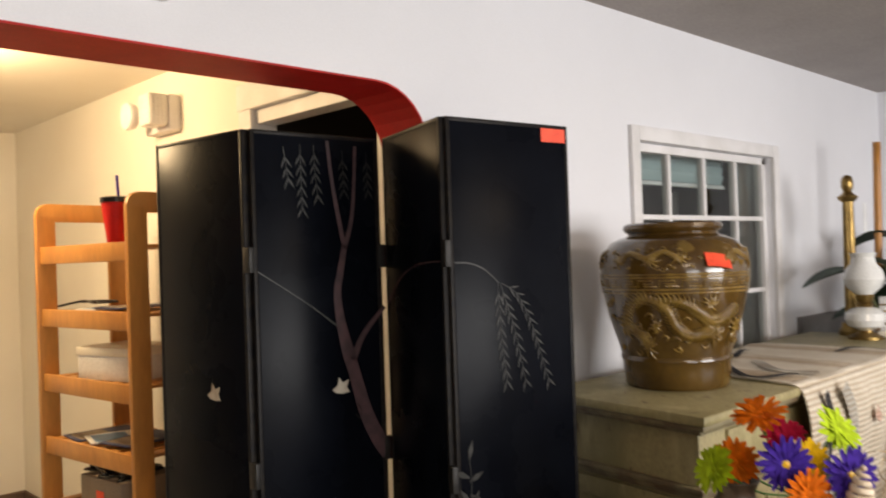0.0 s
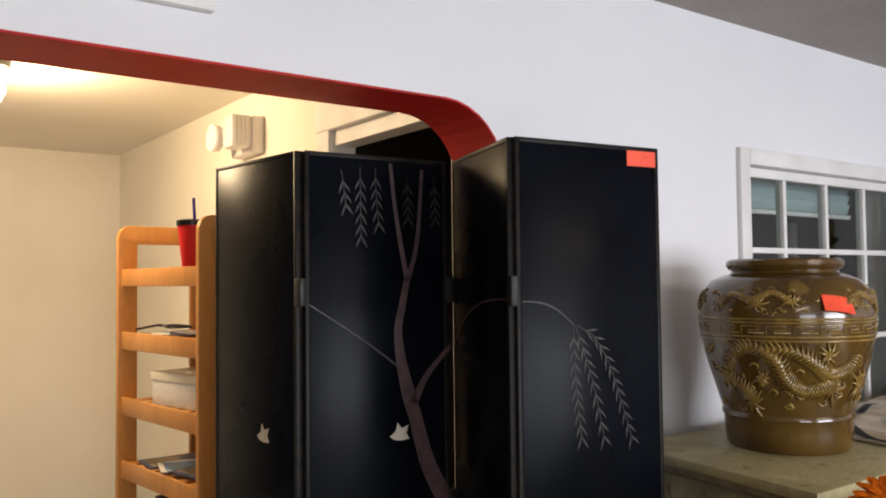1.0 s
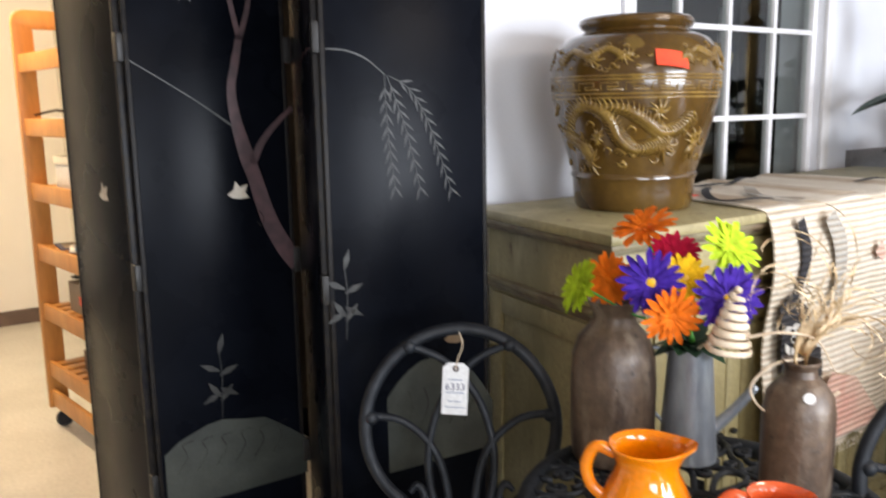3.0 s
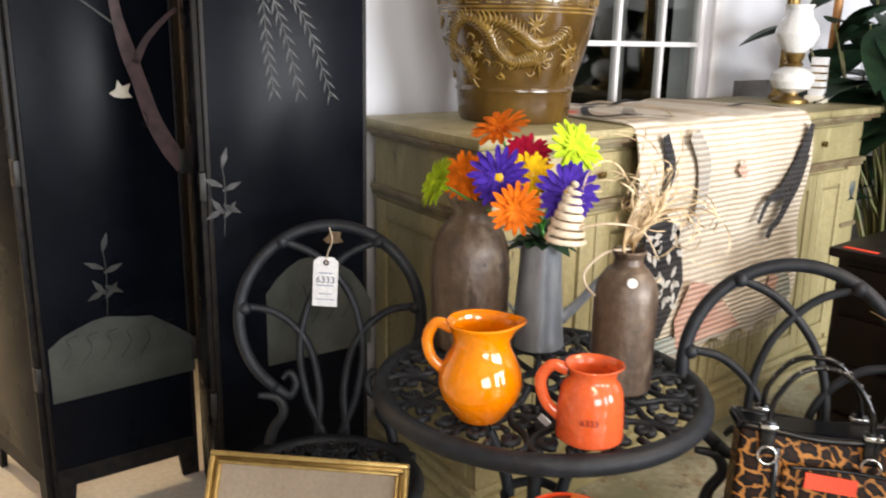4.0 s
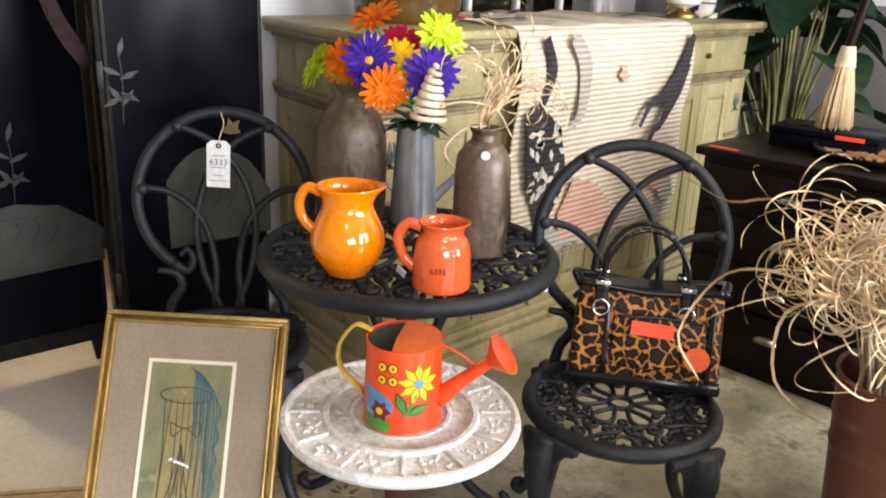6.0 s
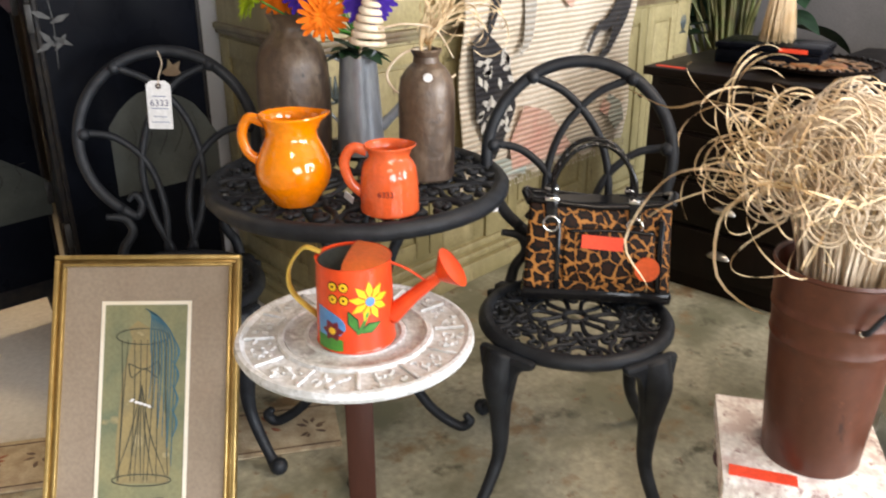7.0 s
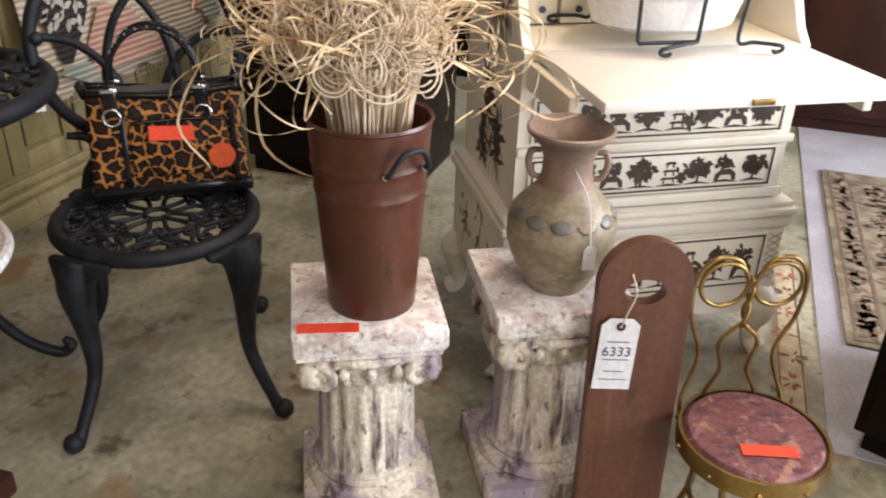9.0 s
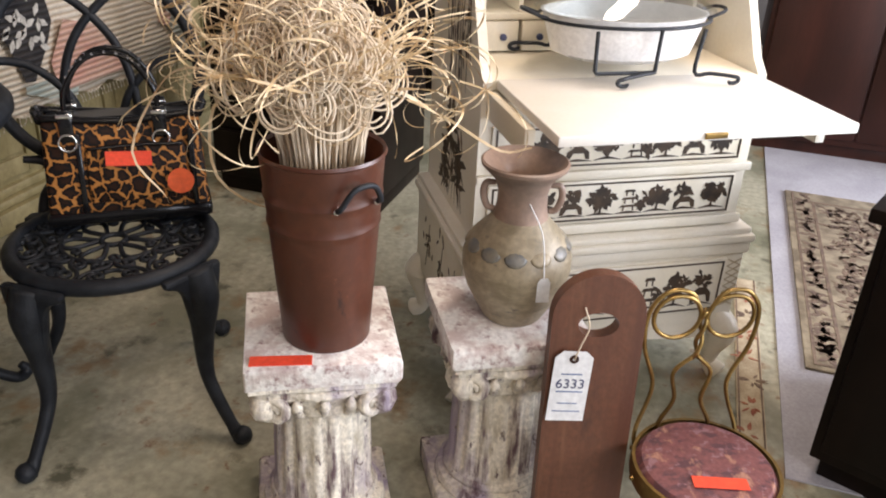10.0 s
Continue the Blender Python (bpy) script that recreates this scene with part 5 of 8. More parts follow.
def can_vase():
    t = thing("galvanised_can", pose(1.966, 0.846, TZ, 0, 0, -40), "tapered galvanised metal watering can used as a vase", "vase")
    b = lathe([(0, 0), (0.060, 0), (0.061, 0.006), (0.058, 0.03), (0.044, 0.235), (0.046, 0.243), (0.044, 0.247), (0.041, 0.243), (0.04, 0.2), (0.055, 0.03), (0, 0.012)], 32)
    part("body", b, GALV, t)
    part("spout", tube([(0.05, 0, 0.06), (0.09, 0, 0.10), (0.135, 0, 0.155)], [0.014, 0.011, 0.009], segs=12), GALV, t)
    part("handle", tube([(-0.044, 0, 0.225), (-0.075, 0, 0.235), (-0.10, 0, 0.19), (-0.095, 0, 0.13), (-0.052, 0, 0.075)], 0.004, segs=8), GALV, t)
    return t


can_vase()


def gerbera(p, facing, colour, size, parent):
    """A gerbera head: two rings of strap petals, slightly cupped, round a raised button."""
    r = random.Random(int(size * 1e4) + int(p[0] * 1e4))
    m = Matrix.Translation(p) @ Vector(facing).to_track_quat("Z", "Y").to_matrix().to_4x4()
    bm = bmesh.new()
    for count, length, lift, half in ((18, 1.04, 0.0, 0.112), (18, 0.92, 0.05, 0.098), (14, 0.52, 0.09, 0.07)):
        turn = r.uniform(0, 1)
        for k in range(count):
            a = 2 * math.pi * (k + turn) / count + r.uniform(-0.06, 0.06)
            ln = size * length * r.uniform(0.90, 1.06)
            dr = r.uniform(-0.07, 0.10)
            skew = r.uniform(-0.06, 0.06)
            row = []
            for f, wf in ((0.10, 0.35), (0.38, 0.80), (0.68, 1.0), (0.88, 0.82), (1.0, 0.30)):
                b = a + skew * f
                q = Vector((math.cos(b), math.sin(b), 0)) * ln * f + Vector((0, 0, size * (lift + 0.20 * f + dr * f - 0.10 * f ** 3)))
                w = Vector((-math.sin(b), math.cos(b), 0)) * size * half * wf
                up = Vector((0, 0, size * 0.022 * wf))
                row.append((bm.verts.new(q - w + up), bm.verts.new(q), bm.verts.new(q + w + up)))
            for (a0, a1, a2), (b0, b1, b2) in zip(row, row[1:]):
                bm.faces.new((a0, a1, b1, b0))
                bm.faces.new((a1, a2, b2, b1))
    bm.transform(m)
    fl = part("flower", bm, PETALS[colour], parent, colour + " gerbera head")
    c = lathe([(0, size * 0.17), (size * 0.10, size * 0.165), (size * 0.18, size * 0.13), (size * 0.20, size * 0.06), (0, 0.0)], 18)
    c.transform(m)
    part("flower_centre", c, {"orange": PETALS["orange"], "lime": PETALS["lime"], "crimson": PETALS["crimson"]}.get(colour, YELLOW), fl)
    if colour == "purple":
        eye = lathe([(size * 0.19, size * 0.09), (size * 0.235, size * 0.11), (size * 0.25, size * 0.09), (size * 0.23, size * 0.07)], 20)
        eye.transform(m)
        part("dark_ring", eye, MAROON, fl)
    cal = lathe([(0, -size * 0.22), (size * 0.07, -size * 0.20), (size * 0.17, -size * 0.03), (0, 0.0)], 14)
    cal.transform(m)
    part("calyx", cal, GREEN, fl)
    return m @ Vector((0, 0, -size * 0.2))


def bouquet():
    t = thing("flower_bouquet", pose(0, 0, 0), "artificial gerbera daisies in orange, purple, lime, crimson and yellow", "flowers")
    base = Vector((1.966, 0.846, 0.93))
    heads = [("orange", (1.871, 0.894, 1.178), 0.064, (-0.47, -0.06, 0.82)), ("crimson", (1.925, 0.862, 1.125), 0.053, (-0.50, -0.40, 0.75)),
             ("lime", (1.941, 0.748, 1.149), 0.060, (-0.20, -0.90, 0.62)), ("purple", (1.783, 0.797, 1.100), 0.060, (-0.78, -0.62, 0.02)),
             ("yellow", (1.850, 0.775, 1.100), 0.046, (-0.62, -0.70, 0.38)), ("orange", (1.793, 0.757, 1.043), 0.055, (-0.58, -0.76, -0.12)),
             ("purple", (1.869, 0.695, 1.075), 0.061, (-0.56, -0.80, 0.15)), ("lime", (1.750, 0.943, 1.069), 0.058, (-0.86, 0.30, 0.42)), ("orange", (1.815, 0.930, 1.078), 0.055, (-0.88, -0.42, 0.10))]
    for colour, p, size, facing in heads:
        back = gerbera(p, facing, colour, size, t)
        n = Vector(facing).normalized()
        part("stem", tube([base + Vector((0, 0, -0.12)), base + Vector((0, 0, 0.03)), base.lerp(back, 0.6) - n * 0.02, back - n * 0.006], 0.0028, segs=6), GREEN, t)
    r = random.Random(8)
    for k in range(16):
        a = 2 * math.pi * k / 16
        lb = bmesh.new()
        leaf_blade(lb, base + Vector((0, 0, 0.005)), base + Vector((0.085 * math.cos(a), 0.085 * math.sin(a), r.uniform(-0.01, 0.06))), 0.026, 0.02)
        part("leaf", lb, LEAF, t)
    return t


def leaf_blade(bm, a, b, width, sag, segs=7):
    """A leaf from a to b, folded along its midrib, drooping at the tip."""
    a, b = Vector(a), Vector(b)
    d = b - a
    side = d.cross(Vector((0, 0, 1)))
    side = side.normalized() if side.length > 1e-4 else Vector((1, 0, 0))
    up = side.cross(d).normalized()
    rows = []
    for i in range(segs + 1):
        f = i / segs
        w = width * math.sin(math.pi * min(1, f * 0.93 + 0.07)) ** 0.75 * (1.15 - 0.4 * f)
        p = a + d * f - Vector((0, 0, sag * f * f))
        rows.append((bm.verts.new(p - side * w + up * w * 0.25), bm.verts.new(p), bm.verts.new(p + side * w + up * w * 0.25)))
    for (a0, a1, a2), (b0, b1, b2) in zip(rows, rows[1:]):
        bm.faces.new((a0, a1, b1, b0))
        bm.faces.new((a1, a2, b2, b1))
    return bm


bouquet()


def coil_pick():
    t = thing("curled_cane", pose(1.838, 0.668, 0.985), "pale cane stick curled into a cone among the flowers", "dried stem")
    pts, rad = [], []
    for k in range(110):
        f = k / 109
        a = -f * 2 * math.pi * 7.5
        rr = 0.036 * (1 - f) ** 0.85 + 0.003
        pts.append((rr * math.cos(a) + 0.010 * f, rr * math.sin(a) - 0.008 * f, f * 0.118))
        rad.append(0.0036 + 0.0012 * math.sin(math.pi * f))
    part("coil", tube(pts, rad, segs=8, raw=True, flat=1.5), STRAW, t)
    part("stem", tube([(0.128, 0.178, -0.17), (0.10, 0.14, -0.05), (0.05, 0.06, -0.01), (0.036, 0.0, 0.0)], 0.003, segs=6), STRAW, t)
    part("tail", tube([(0.0, -0.036, 0.035), (0.04, -0.075, 0.045), (0.095, -0.11, 0.03), (0.135, -0.125, -0.03)], [0.003, 0.0025, 0.002, 0.0015], segs=6), STRAW, t)
    return t


coil_pick()


def ribbon(bm, pts, w, rnd):
    """A flat curling strip of raffia."""
    path = smooth_path(pts, 4)
    rows = []
    tw = rnd.uniform(0, 6.28)
    for i, p in enumerate(path):
        d = (path[min(i + 1, len(path) - 1)] - path[max(i - 1, 0)])
        d = d.normalized() if d.length else Vector((0, 0, 1))
        s = d.cross(Vector((math.cos(tw + i * 0.25), math.sin(tw + i * 0.25), 0.5)))
        s = s.normalized() if s.length > 1e-3 else Vector((1, 0, 0))
        k = w * (1.0 - 0.6 * i / len(path))
        rows.append((bm.verts.new(p - s * k), bm.verts.new(p + s * k)))
    for (a, b), (c, d) in zip(rows, rows[1:]):
        bm.faces.new((a, b, d, c))


def curl(start, direction, length, tight, rnd, wob=1.0):
    """A strand that rises, bends over and curls up at its end."""
    p, d = Vector(start), Vector(direction).normalized()
    axis = Vector((rnd.uniform(-1, 1), rnd.uniform(-1, 1), rnd.uniform(-0.4, 0.4))).normalized()
    axis = (axis - d * axis.dot(d)).normalized()
    pts, n = [p.copy()], 16
    for i in range(n):
        k = tight * (0.25 + 1.7 * (i / n) ** 1.3)
        d = (Matrix.Rotation(k, 3, axis) @ d).normalized()
        if rnd.random() < 0.25:
            axis = (axis + Vector((rnd.uniform(-1, 1), rnd.uniform(-1, 1), rnd.uniform(-1, 1))) * 0.35 * wob).normalized()
        p = p + d * length / n
        pts.append(p.copy())
    return pts


def bottle_raffia():
    t = thing("dried_grass", pose(1.925, 0.578, TZ + 0.2), "loose curled raffia strands in the clay bottle", "dried grass")
    r = random.Random(21)
    bm = bmesh.new()
    for k in range(30):
        a = r.uniform(0, 6.28)
        ribbon(bm, [(0, 0, 0.0), (0.005, -0.005, 0.08)] + curl((0.012 * math.cos(a), 0.012 * math.sin(a), 0.10), (0.25 + 0.3 * math.cos(a), -0.25 + 0.3 * math.sin(a), 1), r.uniform(0.18, 0.38), r.uniform(0.12, 0.42), r), 0.0024, r)
    for k in range(6):
        tube([(0, 0, 0), (0.004 * k - 0.01, 0.004, 0.12), (0.03 + 0.02 * k, -0.03 - 0.012 * k, 0.26 - 0.02 * k)], [0.003, 0.0022, 0.0012], bm, 5)
    part("curled_raffia", bm, RAFFIA, t, smooth=True, kind="stuff")
    loopb = tube([(0.005, 0, 0.085), (-0.04, 0.03, 0.075), (-0.065, 0.055, 0.03), (-0.045, 0.03, -0.012), (0.0, -0.02, 0.0), (0.04, -0.05, 0.03)], 0.0028, segs=6)
    part("bent_stalk", loopb, STRAW, t)
    return t


bottle_raffia()


# ---------------- small white table and watering can ----------------
def plaster_table():
    t = thing("side_table", pose(1.462, 0.305, 0, 0, 0, -40), "small round whitewashed table with raised relief on a dark post", "table")
    prof = [(0, 0.555), (0.19, 0.555), (0.202, 0.558), (0.206, 0.566), (0.203, 0.576), (0.196, 0.577), (0.188, 0.571), (0.135, 0.571), (0.132, 0.577), (0.124, 0.577), (0.121, 0.571), (0.09, 0.571), (0.087, 0.576), (0.08, 0.576), (0.077, 0.570), (0, 0.570)]
    top = part("tabletop", lathe(prof, 64), WHITE_STONE, t)
    part("inner_ring", lathe([(0.087, 0.5716), (0.090, 0.5745), (0.094, 0.5722), (0.117, 0.5722), (0.121, 0.5745), (0.124, 0.5716)], 56), GREY_STONE, top, "greyed recessed ring")
    r = random.Random(3)
    for k in range(12):
        dv = box(0.138, 0.190, -0.003, 0.003, 0.570, 0.5755, 0.001)
        dv.transform(pose(0, 0, 0, 0, 0, 30 * k))
        part("divider", dv, WHITE_STONE, top)
    rel = bmesh.new()
    for k in range(12):
        m = pose(0, 0, 0, 0, 0, 30 * k + 15) @ Matrix.Translation((0.163, 0, 0.5705))
        for q in range(11):
            x, y = r.uniform(-0.018, 0.018), r.uniform(-0.030, 0.030)
            d = Vector((r.uniform(-1, 1), r.uniform(-1, 1), 0)) * 0.010
            arc = tube([(x, y, 0), (x + d.x, y + d.y, 0.0018), (x + d.x * 1.2 - d.y, y + d.y * 1.2 + d.x, 0.0005)], [0.0022, 0.0032, 0.0015], segs=5, n=3)
            merge(rel, arc, m)
    for k in range(40):
        a, q = r.uniform(0, 6.283), r.uniform(0.0, 0.07)
        x, y = q * math.cos(a), q * math.sin(a)
        merge(rel, tube([(x, y, 0.570), (x + 0.006, y + 0.008, 0.572), (x + 0.014, y + 0.004, 0.570)], [0.002, 0.003, 0.001], segs=5, n=3), Matrix.Identity(4))
    part("relief", rel, WHITE_STONE, top, kind="stuff")
    pb = box(-0.025, 0.025, -0.025, 0.025, 0.05, 0.556, 0.004)
    part("post", pb, MAHOGANY, t, "dark brown square post")
    for k in range(2):
        fb = box(-0.14, 0.14, -0.022, 0.022, 0.0, 0.05, 0.005)
        fb.transform(pose(0, 0, 0.0005 * k, 0, 0, 90 * k + 45))
        part("foot", fb, MAHOGANY, t)
    return t


plaster_table()


def watering_can():
    t = thing("watering_can", pose(1.452, 0.290, 0.5745, 0, 0, -56), "small orange-red tin watering can painted with daisies", "watering can")
    H0, R0, R1 = 0.148, 0.066, 0.062
    bm = lathe([(0, 0.001), (R0, 0.001), (R0 + 0.0015, 0.004), (R0, 0.008), (R1, H0), (R1 + 0.0015, H0 + 0.002), (R1 - 0.002, H0), (R0 - 0.004, 0.012), (0, 0.01)], 40)
    body = part("body", bm, CAN_RED, t)
    # half-dome hood over the front of the mouth
    hd = bmesh.new()
    rows = []
    for i in range(9):
        f = i / 8
        row = []
        for k in range(17):
            a = -math.pi / 2 + math.pi * k / 16
            x, y = R1 * math.cos(a), R1 * math.sin(a)
            xx = x * (1 - f) + (-0.004) * f
            row.append(hd.verts.new((xx, y * (1 - 0.02 * f), H0 + 0.001 + 0.014 * math.sin(f * math.pi / 2) * max(0, 1 - (y / R1) ** 2) ** 0.5)))
        rows.append(row)
    for a, b in zip(rows, rows[1:]):
        for k in range(16):
            hd.faces.new((a[k], a[k + 1], b[k + 1], b[k]))
    bmesh.ops.solidify(hd, geom=hd.faces[:], thickness=0.0015)
    part("hood", hd, mat("pale_orange_enamel", (0.8, 0.2, 0.05), 0.32, second=(0.68, 0.13, 0.03), scale=12), body, "orange hood over half the mouth")
    part("lining", lathe([(0, 0.02), (R0 - 0.006, 0.02), (R1 - 0.004, H0 - 0.002)], 32), TIN, body, "dull grey inside")
    sp = tube([(0.060, 0, 0.045), (0.10, 0, 0.085), (0.148, 0, 0.128)], [0.017, 0.012, 0.009], segs=14)
    s = part("spout", sp, CAN_RED, t)
    ro = lathe([(0.009, 0), (0.034, 0.026), (0.036, 0.03), (0.0, 0.036)], 28)
    ro.transform(Matrix.Translation((0.142, 0, 0.122)) @ pose(0, 0, 0, 0, 52, 0))
    part("rose", ro, CAN_RED, s)
    part("brace", tube([(0.055, 0, 0.145), (0.09, 0, 0.132), (0.128, 0, 0.108)], 0.0025, segs=6), CAN_RED, t)
    hb = tube([(-0.055, 0, H0 + 0.005), (-0.085, 0, H0 + 0.010), (-0.112, 0, 0.118), (-0.108, 0, 0.075), (-0.066, 0, 0.035)], [0.0085] * 5, segs=8, flat=0.35)
    part("handle", hb, OLIVE_YELLOW, t, "olive-yellow strap handle")

    def on_can(fn, material, name, ang, z, label=""):
        b = bmesh.new()
        fn(b)
        for v in b.verts:
            a = radians(ang) + v.co.x / 0.064
            rr = R0 + (R1 - R0) * (z + v.co.z) / H0 + 0.0006 - v.co.y
            v.co = Vector((rr * math.cos(a), rr * math.sin(a), z + v.co.z))
        part(name, b, material, body, label, smooth=False)
    disc = lambda q, n=10: [(q * math.cos(6.2832 * k / n), q * math.sin(6.2832 * k / n)) for k in range(n)]
    for k in range(9):
        a = 2 * math.pi * k / 9 + 0.2
        on_can(lambda b: leaf_shape(b, 0.007 * math.cos(a), 0.007 * math.sin(a), 0.027, 0.0125, a), YELLOW, "painted_petal", -53, 0.094)
    on_can(lambda b: prism(disc(0.008), 0.002, b), BLUE, "painted_centre", -53, 0.094)
    on_can(lambda b: stroke([(-0.004, -0.01), (-0.010, -0.026), (-0.022, -0.048)], 0.005, b), GREEN, "painted_stalk", -53, 0.086)
    for x, dz, an in ((-0.022, -0.040, 1.95), (-0.018, -0.042, 0.32)):
        on_can(lambda b: leaf_shape(b, x - 0.002 * math.cos(an), dz - 0.002 * math.sin(an), 0.040, 0.019, an, 0.0009), DARK_GREEN, "painted_outline", -53, 0.084)
        on_can(lambda b: leaf_shape(b, x, dz, 0.035, 0.0135, an, 0.0015), GREEN, "painted_leaf", -53, 0.084)
    on_can(lambda b: stroke([(-0.030, 0.0), (-0.015, 0.0), (0.0, -0.002), (0.012, -0.006), (0.020, -0.012)], [0.056, 0.052, 0.046, 0.036, 0.016], b, 0.0008, 6), BLUE, "painted_patch", -112, 0.052)
    on_can(lambda b: stroke([(-0.030, -0.010), (-0.01, -0.010), (0.008, -0.011), (0.020, -0.011)], [0.024, 0.024, 0.022, 0.018], b, 0.0014, 6), GREEN, "painted_patch", -112, 0.028)
    for k in range(6):
        a = 2 * math.pi * k / 6
        on_can(lambda b: leaf_shape(b, 0.003 * math.cos(a), 0.003 * math.sin(a), 0.016, 0.012, a, 0.0020), MAROON, "painted_blossom", -110, 0.042)
    on_can(lambda b: prism(disc(0.0062), 0.0027, b), YELLOW, "painted_blossom_centre", -110, 0.042)
    for i in range(2):
        for k in range(2):
            on_can(lambda b: prism(disc(0.0088), 0.0008, b), MAHOGANY, "painted_dot_edge", -108 + i * 17, 0.098 + k * 0.022)
            on_can(lambda b: prism(disc(0.0072), 0.0013, b), YELLOW, "painted_dot", -108 + i * 17, 0.098 + k * 0.022)
            on_can(lambda b: prism(disc(0.0024, 6), 0.0018, b), MAHOGANY, "painted_dot_centre", -108 + i * 17, 0.098 + k * 0.022)
    return t


watering_can()


# ---------------- framed print ----------------
def framed_print():
    a, b = Vector((1.27, 1.066, 0.56)), Vector((1.547, 0.778, 0.56))
    down = Vector((-0.72 * 0.32, -0.695 * 0.32, -0.56)).normalized()
    x = (b - a).normalized()
    w = (b - a).length
    hgt = 0.56 / -down.z
    z = -down
    y = z.cross(x)
    m = Matrix(((x.x, y.x, z.x, (a + down * hgt).x), (x.y, y.y, z.y, (a + down * hgt).y), (x.z, y.z, z.z, 0.0), (0, 0, 0, 1)))
    t = thing("framed_print", m, "gilt-framed print with taupe mount leaning against a chair", "picture")
    def border(inset, wide, y0, y1, bev):
        b = bmesh.new()
        i, o = inset + wide, inset
        for q in ((o, w - o, o, i), (o, w - o, hgt - i, hgt - o), (o, i, i, hgt - i), (w - i, w - o, i, hgt - i)):
            box(q[0], q[1], y0, y1, q[2], q[3], bev, bm=b)
        return b
    part("frame", border(0, 0.010, 0, 0.024, 0.003), GOLD, t)
    part("frame_hollow", border(0.0095, 0.009, 0.006, 0.022, 0.002), BRASS, t, "dull gilt hollow")
    part("frame_lip", border(0.018, 0.007, 0.001, 0.022, 0.003), GOLD, t)
    part("mount", box(0.024, w - 0.024, 0.010, 0.016, 0.024, hgt - 0.024), MATBOARD, t, "taupe mount board", smooth=False)
    px0, px1, pz0, pz1 = w / 2 - 0.088, w / 2 + 0.088, 0.062, hgt - 0.108
    fi = bmesh.new()
    for q in ((px0 - 0.008, px1 + 0.008, pz0 - 0.008, pz0), (px0 - 0.008, px1 + 0.008, pz1, pz1 + 0.008), (px0 - 0.008, px0, pz0, pz1), (px1, px1 + 0.008, pz0, pz1)):
        box(q[0], q[1], 0.0075, 0.0095, q[2], q[3], bm=fi)
    part("bevel", fi, CREAM, t, smooth=False)
    pic = part("picture", box(px0, px1, 0.0083, 0.0097, pz0, pz1), ART, t, "green wash drawing of a draped bell shape in a cage", smooth=False)
    cx = w / 2
    up = lambda d: pz1 - d
    wash = bmesh.new()
    prism([(cx - 0.028, up(0.075)), (cx - 0.036, up(0.05)), (cx - 0.018, up(0.034)), (cx + 0.008, up(0.05)), (cx + 0.010, up(0.10)), (cx + 0.040, up(0.20)), (cx + 0.062, up(0.34)), (cx + 0.058, up(0.375)), (cx - 0.05, up(0.375)), (cx - 0.055, up(0.30)), (cx - 0.046, up(0.15))], 0.0004, wash)
    wash.transform(Matrix.Translation((0, 0.0081, 0)))
    part("tan_wash", wash, mat("tan_wash", (0.30, 0.235, 0.105), 0.65, second=(0.24, 0.20, 0.10), third=(0.36, 0.30, 0.16), scale=22), pic, smooth=False)
    ln = bmesh.new()
    r = random.Random(2)
    ell = lambda ex, ez, a, b, n=22: [(ex + a * math.cos(6.2832 * k / n), ez + b * math.sin(6.2832 * k / n)) for k in range(n + 1)]
    stroke(ell(cx - 0.006, up(0.068), 0.056, 0.017), 0.0022, ln, plain=True)
    stroke(ell(cx + 0.002, up(0.368), 0.062, 0.012), 0.0024, ln, plain=True)
    for k in range(8):
        u = -0.050 + 0.0135 * k
        stroke([(cx + u, up(0.075)), (cx + u + r.uniform(-0.006, 0.006), up(0.20)), (cx + u * 1.1 + r.uniform(-0.008, 0.008), up(0.37))], [0.001, 0.0018, 0.0012], ln)
    for k in range(5):
        stroke([(cx - 0.004, up(0.17)), (cx - 0.004 + 0.010 * (k - 2), up(0.27)), (cx + 0.026 * (k - 2), up(0.36))], [0.001, 0.0024, 0.001], ln)
    stroke([(cx - 0.034, up(0.125)), (cx, up(0.138)), (cx + 0.030, up(0.122)), (cx + 0.028, up(0.155)), (cx, up(0.136)), (cx - 0.026, up(0.155)), (cx - 0.034, up(0.125))], 0.0024, ln)
    for zz, ww in ((0.405, 0.05), (0.418, 0.06), (0.430, 0.045), (0.442, 0.055)):
        stroke([(cx - ww, up(zz)), (cx, up(zz + 0.006)), (cx + ww, up(zz - 0.002))], [0.001, 0.0035, 0.001], ln)
    ln.transform(Matrix.Translation((0, 0.0076, 0)))
    part("ink_drawing", ln, SEPIA, pic, smooth=False, kind="stuff")
    bl = bmesh.new()
    for k in range(8):
        e = 0.012 + 0.0068 * k
        stroke([(cx - 0.002, up(0.008)), (cx + 0.4 * e + 0.006, up(0.022 + 0.001 * k)), (cx + e, up(0.066 + 0.001 * k)), (cx + e + 0.004, up(0.14)), (cx + e + 0.003 * (k % 3), up(0.20 + 0.02 * k))], [0.0012, 0.0026, 0.003, 0.0022, 0.001], bl)
    for k in range(4):
        stroke([(cx + 0.060, up(0.07 + 0.05 * k)), (cx + 0.072, up(0.10 + 0.05 * k)), (cx + 0.064, up(0.13 + 0.05 * k))], [0.001, 0.005, 0.001], bl)
    bl.transform(Matrix.Translation((0, 0.0072, 0)))
    part("blue_wash", bl, BLUE_INK, pic, smooth=False, kind="stuff")
    pale = bmesh.new()
    for k in range(5):
        leaf_shape(pale, cx - 0.028 + 0.009 * k, up(0.205 + 0.002 * k), 0.011, 0.007, r.uniform(-0.5, 0.5))
    pale.transform(Matrix.Translation((0, 0.0070, 0)))
